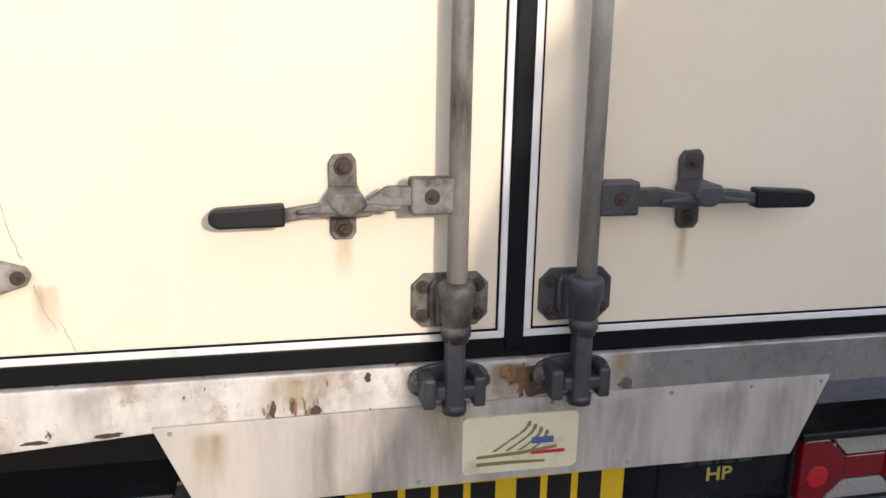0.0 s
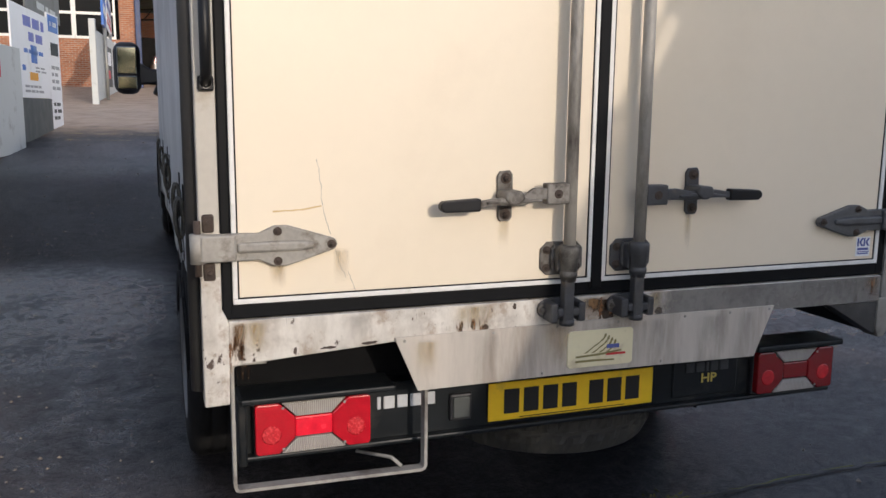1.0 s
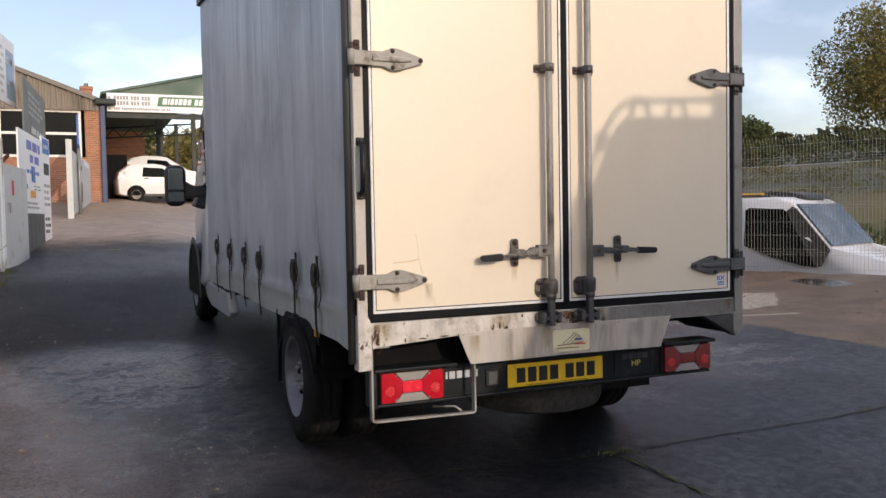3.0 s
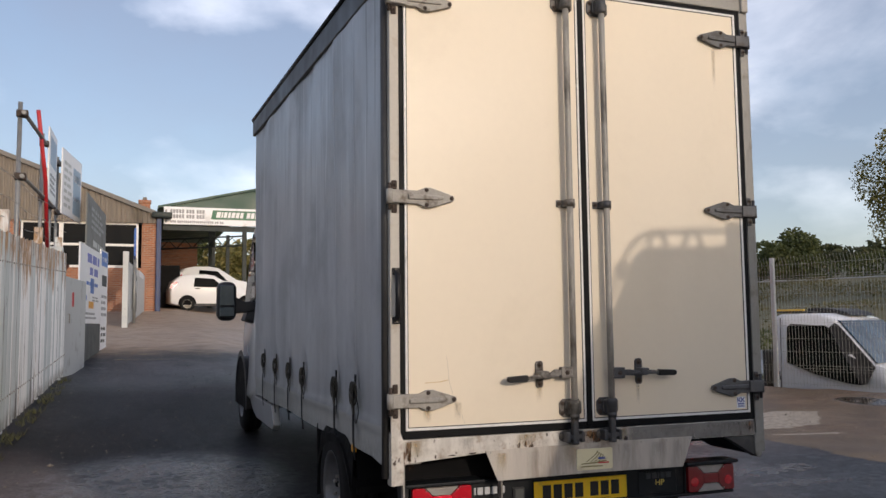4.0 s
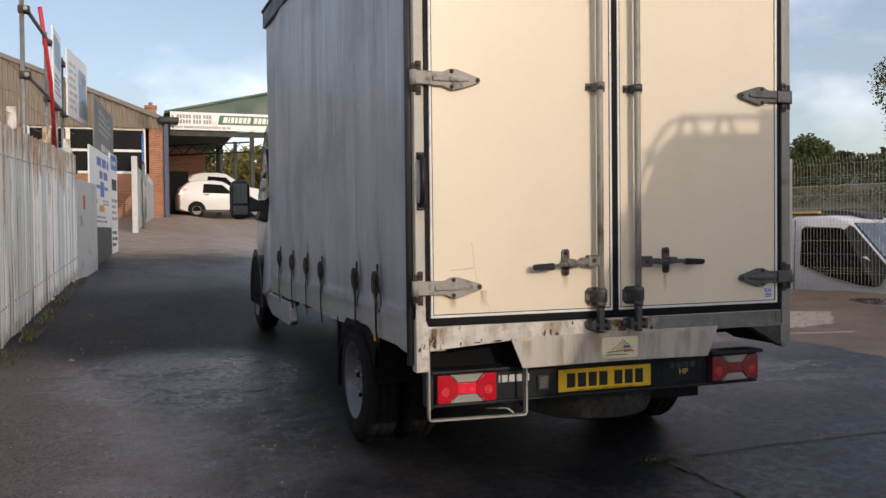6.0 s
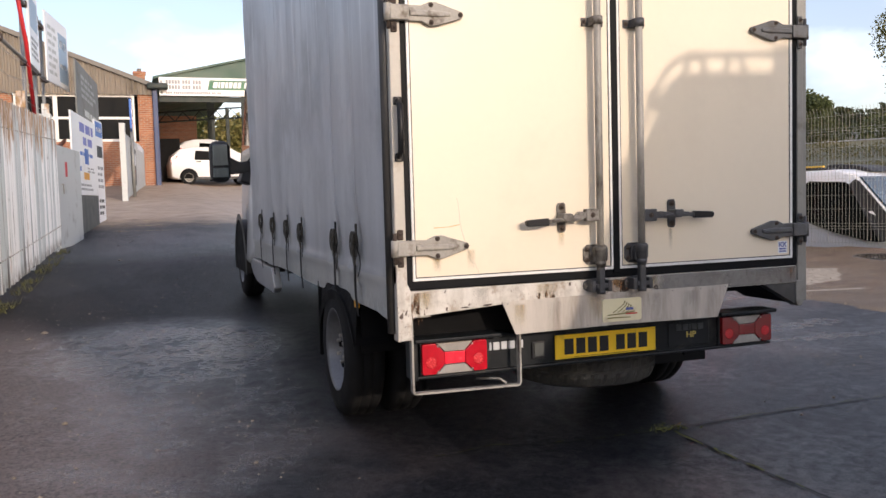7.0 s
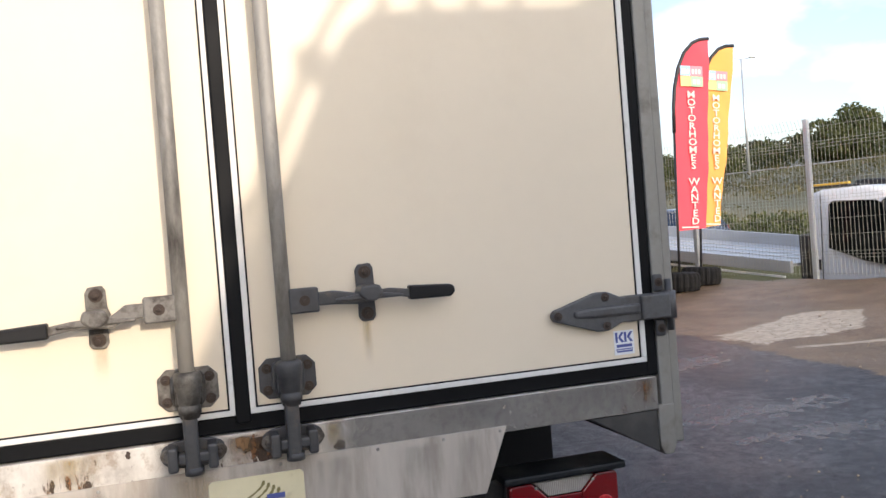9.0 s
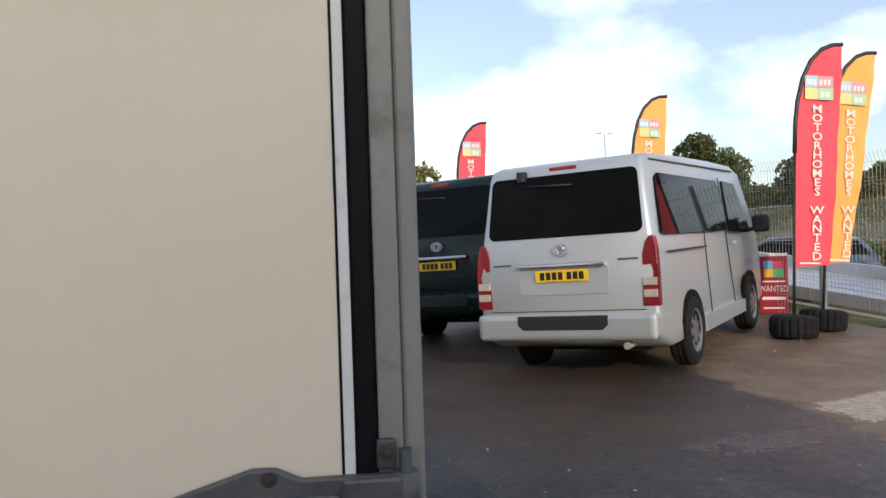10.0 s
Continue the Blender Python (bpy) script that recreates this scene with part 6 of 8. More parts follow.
M_WEED = mat("rough_weeds", (0.085, 0.085, 0.03), 0.9, var=0.5, scale=6)
wd_ = Build().use(M_WEED)
random.seed(9)
for j in range(900):
    y = random.uniform(2.0, 11.3)
    if noise.noise((y * 1.7, 2.0, 5.0)) < -0.05:
        continue
    x0 = fence_x(y) + random.uniform(0.0, 0.30) ** 1.5
    z0 = ground_z(x0, y) - 0.005
    a, h = random.uniform(0, 6.28), random.uniform(0.02, 0.10)
    dx, dy = 0.006 * math.cos(a), 0.006 * math.sin(a)
    wd_.bm.faces.new([wd_.bm.verts.new(p) for p in ((x0 - dx, y - dy, z0), (x0 + dx, y + dy, z0), (x0 + random.uniform(-0.05, 0.05), y + random.uniform(-0.05, 0.05), z0 + h))])
wd_.done()
tagged(part("fence_weeds", wd_), "tufts of weed along the foot of the fence", "weeds", kind="stuff")

# folded gate leaf at the end of the fence
g1 = thing("sheet_gate", "grey sheet steel gate leaf folded against the fence", "gate")
gl = B(M_GATE)
gm = Matrix.Translation((-3.09, 11.22, ground_z(-3.09, 11.2))) @ Matrix.Rotation(radians(-6.6), 4, 'Z')
gl.rbox(-0.03, 0.0, 0.0, 1.95, 0.04, 1.66, 0.006)
gl.rbox(-0.10, -0.03, -0.06, 0.02, 0.0, 1.98, 0.006)
part("leaf", gl, g1, "", gm)
hk = B(M_ROD).tube([(0.005, 0.25, 1.05), (0.03, 0.27, 1.05), (0.03, 0.27, 0.90)], 0.01, 8)
hk.use(M_REDP).box(0.0, 0.004, 0.62, 0.78, 1.18, 1.42)
part("latch", hk, g1, "latch and small red notice", gm)
part("gate_post", B(M_GATE).rbox(-3.33, -3.14, 11.18, 11.40, ground_z(0, 11.2), ground_z(0, 11.2) + 2.15, 0.006), g1, "pale steel gate post")


def bars(bd, rows, face, m):
    """Plain print bars: (u0, u1, z0, z1) on a board face at depth `face`."""
    bd.use(m)
    for u0, u1, z0, z1 in rows:
        bd.box(face, face + 0.003, u0, u1, z0, z1)


def side_board(name, label, x0, y0, x1, y1, z0, z1, m, prints, base=None, t=0.03):
    """A board standing on edge along the yard, seen from its +x face."""
    ln = math.hypot(x1 - x0, y1 - y0)
    ang = math.degrees(math.atan2(-(x1 - x0), y1 - y0))
    root = thing(name, label, "sign", "signs by the gate", Matrix.Translation((x0, y0, 0)) @ Matrix.Rotation(radians(ang), 4, 'Z'))
    part("board", B(m).rbox(-t, 0.0, 0.0, ln, z0, z1, 0.004, 1), root)
    for rows, pm in prints:
        b = B(pm)
        for u0, u1, v0, v1 in rows:
            b.box(0.001, 0.004, u0 * ln, u1 * ln, z0 + (z1 - z0) * v0, z0 + (z1 - z0) * v1)
        tagged(part("print", b, root), kind="stuff")
    if base:
        part("base_panel", B(M_SIGND).rbox(-t, -0.002, 0.0, ln, base, z0 - 0.004, 0.003, 1), root, "dark lower panel")
    return root


def words(u0, u1, v0, v1, n, seed):
    """A row of n plain word bars of uneven length."""
    rng = random.Random(seed)
    ws = [rng.uniform(0.5, 1.3) for _ in range(n)]
    unit = (u1 - u0) / (sum(ws) + 0.28 * (n - 1))
    out, u = [], u0
    for wv in ws:
        out.append((u, u + wv * unit, v0, v1))
        u += (wv + 0.28) * unit
    return out


def text_rows(u0, u1, v0, v1, rows, n, seed):
    out, h = [], (v1 - v0) / rows
    for j in range(rows):
        out += words(u0, u1 - 0.12 * ((seed + j * 7) % 3) * (u1 - u0), v0 + j * h, v0 + j * h + h * 0.5, n, seed * 31 + j)
    return out


M_SIGNV = mat("violet_blue_print", (0.15, 0.17, 0.50), 0.5, var=0.15)
side_board("notice_board", "white notice board with blue print bars on a dark base", -2.98, 13.2, -2.70, 16.05, 1.36, 2.86, M_BOARD,
           [(words(0.30, 0.86, 0.795, 0.91, 3, 2) + words(0.42, 0.80, 0.64, 0.74, 2, 3), M_SIGNV), (words(0.28, 0.80, 0.50, 0.545, 4, 5) + [(0.46, 0.62, 0.40, 0.60), (0.22, 0.30, 0.30, 0.36)], M_SIGNB),
            ([(0.40, 0.62, 0.20, 0.29)], M_ORANGE), (text_rows(0.26, 0.82, 0.06, 0.17, 2, 4, 4) + text_rows(0.56, 0.86, 0.30, 0.38, 2, 2, 6), M_SIGNGR)], base=0.62)
side_board("notice_board", "narrow white board with a blue head and grey print bars", -2.72, 16.15, -2.60, 17.1, 0.78, 2.98, M_BOARD,
           [([(0.08, 0.92, 0.84, 0.985)], M_SIGNB), (words(0.2, 0.8, 0.89, 0.93, 2, 8), M_WPRINT), ([(0.2, 0.85, 0.64, 0.75)], M_INK), (text_rows(0.18, 0.86, 0.34, 0.58, 4, 2, 9), M_SIGNGR), (text_rows(0.2, 0.85, 0.08, 0.26, 3, 2, 11), M_SIGND)])
M_REDB = mat("brown_red_plank", (0.16, 0.05, 0.03), 0.7, var=0.3, scale=5)
M_WEATHER = mat("weathered_grey_board", (0.185, 0.19, 0.18), 0.6, var=0.2, scale=2, dirt=(0.11, 0.105, 0.09), dirt_amt=0.3)
side_board("hanging_board", "weathered grey board with faint print bars", -2.98, 15.3, -2.72, 19.2, 2.98, 4.10, M_WEATHER,
           [(text_rows(0.2, 0.85, 0.40, 0.88, 4, 4, 14), M_SIGNGR), (words(0.3, 0.85, 0.08, 0.20, 3, 15), M_GATE)])
part("board_post", B(M_SCAF).tube([(-2.98, 15.4, 0.6), (-2.98, 15.4, 3.9)], 0.04, 10), bpy.data.objects["hanging_board"])
part("red_strut", B(M_REDB).tube([(-2.90, 15.2, 2.95), (-2.66, 17.6, 3.75)], 0.07, 4), bpy.data.objects["hanging_board"], "brown-red painted plank")

# scaffold frame with two boards behind the fence
sf = thing("scaffold_frame", "grey scaffold tubes behind the fence with a red pole", "scaffold")
SX = -3.55
for y, top in ((8.85, 4.33), (11.9, 4.56), (13.55, 4.75), (15.0, 4.75)):
    part("standard", B(M_SCAF).tube([(SX, y, ground_z(SX, y) - 0.05), (SX, y, top)], 0.030, 12), sf, "upright scaffold tube")
for z0, z1 in ((4.16, 4.62), (3.30, 3.62)):
    part("ledger", B(M_SCAF).tube([(SX + 0.06, 8.7, z0), (SX + 0.06, 15.2, z1)], 0.028, 12), sf, "scaffold ledger tube")
for y in (8.85, 11.9, 13.55, 15.0):
    for z in (4.17 + 0.0708 * (y - 8.85), 3.31 + 0.049 * (y - 8.85)):
        part("coupler", B(M_RUST).rbox(SX - 0.045, SX + 0.10, y - 0.05, y + 0.05, z - 0.05, z + 0.05, 0.014), sf, "rusty scaffold coupler")
part("red_pole", B(M_REDP).tube([(SX + 0.02, 10.9, 4.72), (SX + 0.1, 11.5, 3.7), (SX + 0.1, 12.2, 2.5)], 0.032, 10), sf, "leaning red pole")
side_board("site_board", "pale weathered board clamped to scaffold", -3.44, 11.95, -3.41, 13.05, 3.46, 4.70, M_BOARD, [([(0.12, 0.88, 0.50, 0.90)], M_PALEB), (text_rows(0.15, 0.85, 0.12, 0.42, 4, 3, 21), M_SIGNGR)])
side_board("site_board", "white board with grey-blue print bars clamped to scaffold", -3.40, 14.3, -3.15, 16.1, 3.52, 4.82, M_BOARD, [(text_rows(0.08, 0.46, 0.12, 0.88, 7, 2, 22), M_GATE), ([(0.54, 0.93, 0.08, 0.82)], M_PALEB), (words(0.58, 0.90, 0.60, 0.72, 2, 23) + words(0.58, 0.88, 0.3, 0.36, 2, 24), M_BOARD)])

# second gate leaf, further up
g2 = thing("sheet_gate", "pale sheet steel gate leaf standing open with posters", "gate")
gm = Matrix.Translation((-2.20, 23.5, 0)) @ Matrix.Rotation(radians(-4.2), 4, 'Z')
leaf = B(M_GATE).rbox(-0.04, 0.0, 0.0, 8.3, 1.9, 3.28, 0.006)
leaf.prism([(0.0, 1.34), (8.3, 1.90), (8.3, 3.30), (0.0, 3.05)], YZ, -0.035, 0.002, 0.0)
part("leaf", leaf, g2, "", gm)
part("gate_post", B(M_GATE).rbox(-0.13, 0.03, -0.12, 0.10, 1.25, 3.55, 0.008), g2, "pale steel gate post", gm)
pp = B(M_SIGND).box(0.003, 0.012, 2.0, 3.9, 1.80, 3.0)
pp.use(M_BOARD).box(0.013, 0.016, 2.2, 3.7, 2.45, 2.85)
pp.use(M_REDP).box(0.013, 0.016, 2.5, 3.4, 2.05, 2.3)
pp.use(M_BOARD).box(0.003, 0.010, 5.0, 7.4, 3.1, 3.3)
part("poster", pp, g2, "dark poster", gm)
bs = thing("projecting_sign", "blue and white projecting sign by the brick corner", "sign")
sgn = B(M_SIGNB).rbox(-2.03, -1.97, 24.0, 26.4, 3.45, 4.32, 0.01)
sgn.use(M_BOARD).rbox(-1.968, -1.955, 26.45, 31.2, 3.55, 4.75, 0.005)
sgn.use(M_REDP)
for u0, u1, v0, v1 in words(26.8, 30.6, 3.72, 3.88, 3, 31) + words(26.8, 30.2, 3.98, 4.06, 4, 32):
    sgn.box(-1.955, -1.950, u0, u1, v0, v1)
sgn.use(M_SIGNN)
for u0, u1, v0, v1 in words(26.8, 30.8, 4.24, 4.52, 2, 33):
    sgn.box(-1.955, -1.950, u0, u1, v0, v1)
sgn.use(M_WPRINT)
for u0, u1, v0, v1 in words(24.3, 26.1, 3.78, 4.05, 2, 34):
    sgn.box(-1.972, -1.964, u0, u1, v0, v1)
sgn.use(M_SCAF).tube([(-1.99, 25.2, 1.4), (-1.99, 25.2, 3.5)], 0.05, 8)
sgn.tube([(-1.97, 29.5, 1.7), (-1.97, 29.5, 3.6)], 0.05, 8)
part("sign_face", sgn, bs)

# ---- workshop building ----
wk = thing("workshop_building", "brick workshop with brown corrugated gable and white-framed windows", "building")
WY = 33.0


def gable(x):
    return 6.16 + 0.380 * (-1.7 - x) if x > -14 else 6.16 + 0.380 * 12.3 - 0.380 * (-14 - x)


wl_ = B(M_BRICK)
wl_.box(-1.72, -1.02, WY, WY + 0.30, 1.6, 5.58)
wl_.box(-26.0, -1.72, WY, WY + 0.30, 0.8, 3.68)
wl_.box(-1.32, -1.02, WY + 0.3, WY + 22, 1.6, 5.9)
for x in (-6.6, -11.5, -16.4):
    wl_.box(x - 0.35, x + 0.35, WY, WY + 0.30, 3.68, 5.55)
part("brick_wall", wl_, wk, "orange brick wall")
cl = B(M_CLAD)
pitch = 0.2
x = -26.0
rows = []
while x < -1.02:
    for dx, d in ((0.0, 0.0), (0.07, 0.0), (0.10, 0.06), (0.17, 0.06)):
        rows.append((x + dx, WY - 0.06 - d))
    x += pitch
for (xa, ya), (xb, yb) in zip(rows, rows[1:]):
    cl.bm.faces.new([cl.bm.verts.new(p) for p in ((xa, ya, 5.52), (xb, yb, 5.52), (xb, yb, gable(xb) - 0.05), (xa, ya, gable(xa) - 0.05))])
cl.done()
part("cladding", cl, wk, "brown-grey corrugated cladding")
ba = B(M_ROOF)
ba.prism([(-26.5, gable(-26.5) - 0.1), (-14, gable(-14) - 0.1), (-1.0, gable(-1.0) - 0.12), (-1.0, gable(-1.0) + 0.06), (-14, gable(-14) + 0.08), (-26.5, gable(-26.5) + 0.08)], XZ, WY - 0.22, WY + 24)
part("roof", ba, wk, "grey sheet roof with verge")
part("gutter", B(M_DARKST).rbox(-1.35, -0.55, WY - 0.4, WY + 0.1, 5.74, 5.98, 0.06), wk, "dark gutter end")
part("downpipe", B(M_BLUE).rbox(-1.16, -0.96, WY - 0.16, WY - 0.02, 1.86, 5.9, 0.03), wk, "blue downpipe")
wi = 0
for x0, x1 in ((-6.2, -1.85), (-11.1, -6.98), (-16.0, -11.9)):
    nwin = 3
    step = (x1 - x0) / nwin
    for j in range(nwin):
        a, b = x0 + step * j, x0 + step * (j + 1)
        fr = B(M_WHITE)
        fr.box(a, b, WY + 0.04, WY + 0.12, 3.68, 3.78)
        fr.box(a, b, WY + 0.04, WY + 0.12, 5.44, 5.54)
        fr.box(a, b, WY + 0.04, WY + 0.12, 4.56, 4.66)
        fr.box(a, a + 0.08, WY + 0.03, WY + 0.12, 3.68, 5.54)
        fr.box(b - 0.08, b, WY + 0.03, WY + 0.12, 3.68, 5.54)
        wnd = part("window", fr, wk, "white window frame with dark panes")
        for z0, z1 in ((3.78, 4.56), (4.66, 5.44)):
            part("pane", B(M_PANE).box(a + 0.08, b - 0.08, WY + 0.07, WY + 0.085, z0, z1), wnd)
# black sheet in place of the workshop's unlit inside
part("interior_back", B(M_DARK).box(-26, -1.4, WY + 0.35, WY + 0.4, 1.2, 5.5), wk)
ch = B(M_BRICK)
ch.box(-1.80, -1.30, WY + 6, WY + 6.5, 5.6, 7.25)
ch.box(-1.84, -1.26, WY + 5.96, WY + 6.54, 7.20, 7.34)
ch.use(M_CLAD).tube([(-1.55, WY + 6.25, 7.3), (-1.55, WY + 6.25, 7.5)], 0.1, 10)
part("chimney", ch, wk, "brick chimney with a pot")

# canopy with the long sign
cn = thing("canopy_building", "green roofed open canopy on dark columns with a white sign", "building")
CY = 33.2
rfc = B(M_GREENR)
rfc.prism([(-0.9, 6.27), (3.3, 7.23), (3.3, 6.27)], XZ, CY, CY + 0.12)
rfc.prism([(-1.1, 6.2), (3.35, 7.22), (3.35, 7.30), (-1.1, 6.30)], XZ, CY - 0.1, CY + 24)
part("canopy_roof", rfc, cn, "dark green sheet roof")
sb = part("sign_panel", B(M_BOARD).rbox(-0.88, 3.3, CY - 0.14, CY - 0.02, 5.53, 6.27, 0.01), cn, "long white sign with plain bars")
p1 = B(M_SIGNGR)
for z0, z1, groups, x0_ in ((6.00, 6.16, (5, 3, 3), -0.62), (5.79, 5.95, (5, 3, 3), -0.62), (5.60, 5.69, (3, 18, 2, 2), -0.62)):
    x = x0_
    wch = 0.088 if z0 > 5.7 else 0.062
    p1.prism([(x - 0.17 + 0.05 * math.cos(a), (z0 + z1) / 2 + 0.06 * math.sin(a)) for a in [0.785 * j for j in range(8)]], XZ, CY - 0.150, CY - 0.138)
    for count in groups:
        for j in range(count):
            p1.box(x, x + wch, CY - 0.150, CY - 0.138, z0, z1)
            x += wch * 1.32
        x += wch * 0.7
tagged(part("print", p1, sb), "grey print bars", kind="stuff")
p2 = B(M_SIGNG)
p2.prism([(1.02, 5.78), (1.10, 6.17), (3.25, 6.17), (3.25, 5.78)], XZ, CY - 0.150, CY - 0.138)
part("print", p2, sb, "green name panel")
p3 = B(M_WPRINT)
x = 1.22
for wbar in (0.17, 0.06, 0.13, 0.11, 0.14, 0.14, 0.13, 0.0, 0.14, 0.14, 0.14, 0.12):
    if wbar:
        p3.prism([(x, 5.86), (x + 0.05, 6.10), (x + wbar + 0.05, 6.10), (x + wbar, 5.86)], XZ, CY - 0.160, CY - 0.148)
    x += wbar + (0.04 if wbar else 0.10)
tagged(part("print", p3, sb), "white plain bars", kind="stuff")
for xx, yy in ((1.62, CY + 7), (2.20, CY + 12), (3.05, CY + 5), (1.5, CY + 20), (3.2, CY + 14)):
    part("column", B(M_DARKST).rbox(xx - 0.10, xx + 0.10, yy - 0.10, yy + 0.10, ground_z(xx, yy) - 0.1, 6.6, 0.01), cn, "dark steel column")
tr_ = B(M_DARKST)
for j in range(5):
    a = -0.8 + j * 0.75
    tr_.tube([(a, CY + 6, 5.0 + 0.05 * j), (a + 0.37, CY + 6, 5.45 + 0.05 * j), (a + 0.75, CY + 6, 5.04 + 0.05 * j)], 0.03, 6)
tr_.tube([(-0.9, CY + 6, 5.0), (3.2, CY + 6, 5.27)], 0.04, 6)
tr_.tube([(-0.9, CY + 6, 5.45), (3.2, CY + 6, 5.75)], 0.04, 6)
part("roof_truss", tr_, cn, "dark lattice truss")
part("eaves_beam", B(M_DARKST).box(-0.9, 3.3, CY + 0.02, CY + 0.14, 5.30, 5.52), cn, "dark eaves beam")
bw = thing("rear_brick_block", "orange brick block with a shutter under the canopy", "building")
bwb = B(M_BRICK)
bwb.box(-1.0, 1.55, CY + 15, CY + 16, 2.0, 6.2)
part("brick_wall", bwb, bw)
shb = B(M_DARK).box(-0.8, 0.75, CY + 14.9, CY + 14.98, 2.2, 4.5)
shb.use(M_WHITE).box(-0.8, 0.8, CY + 14.86, CY + 14.9, 4.30, 4.48)
part("shutter", shb, bw, "dark doorway with pale lintel")
fl = thing("flue_shutters", "dark store door beside the brick corner", "door")
part("door_leaf", B(M_DARK).rbox(-0.95, -0.05, CY + 2.6, CY + 2.7, 1.9, 4.0, 0.01), fl)

# ---- right-hand mesh fence ----
mfence = thing("mesh_fence", "galvanised welded mesh security fence", "fence")
FU = Vector((0.363, -0.932))      # along the fence, towards the near end
FP = Vector((7.456, 7.13))
RUNS = (-11.8, -9.3, -6.8, -4.27, -1.75, 0.0, 2.52, 5.04, 7.56, 10.08)      # posts along the fence
for k0, k1 in zip(RUNS, RUNS[1:]):
    p = FP + FU * k0
    zb = ground_z(p.x, p.y)
    post = part("fence_post", B(M_MESHPOST).rbox(-0.03, 0.03, -0.03, 0.03, -0.1, 2.02, 0.004), mfence, "galvanised square post", pose(p.x, p.y, zb, 0, 0, 21.3))
    q = FP + FU * k1
    wz = B(M_MESH)
    r = 0.0021

    def wire(a, b, rad):
        a, b = Vector(a), Vector(b)
        n1 = (b - a).orthogonal().normalized() * rad
        n2 = (b - a).normalized().cross(n1)
        va = [wz.bm.verts.new(a + o) for o in (n1, n2, -n1, -n2)]
        vb = [wz.bm.verts.new(b + o) for o in (n1, n2, -n1, -n2)]
        for j in range(4):
            wz.bm.faces.new([va[j], va[(j + 1) % 4], vb[(j + 1) % 4], vb[j]])
    zq = ground_z(q.x, q.y)
    nrm = Vector((0.932, 0.363))
    nw = int((k1 - k0) / 0.05)
    for j in range(nw + 1):
        t = j / nw
        c = p + (q - p) * t - nrm * 0.04
        z0 = zb + (zq - zb) * t
        wire((c.x, c.y, z0 + 0.03), (c.x, c.y, z0 + 1.90), r)
        wire((c.x, c.y, z0 + 1.90), (c.x - nrm.x * 0.06, c.y - nrm.y * 0.06, z0 + 2.02), r)
    for h in (0.06, 0.26, 0.30, 0.34, 0.55, 0.75, 0.95, 0.99, 1.03, 1.24, 1.44, 1.64, 1.68, 1.72, 1.90):
        o = 0.065 if h in (0.30, 0.99, 1.68) else 0.045
        a, b = p - nrm * o, q - nrm * o
        wire((a.x, a.y, zb + h), (b.x, b.y, zq + h), r * 1.15)
    wz.done()
    tagged(part("mesh_panel", wz, mfence, "welded wire mesh panel"), kind="stuff")


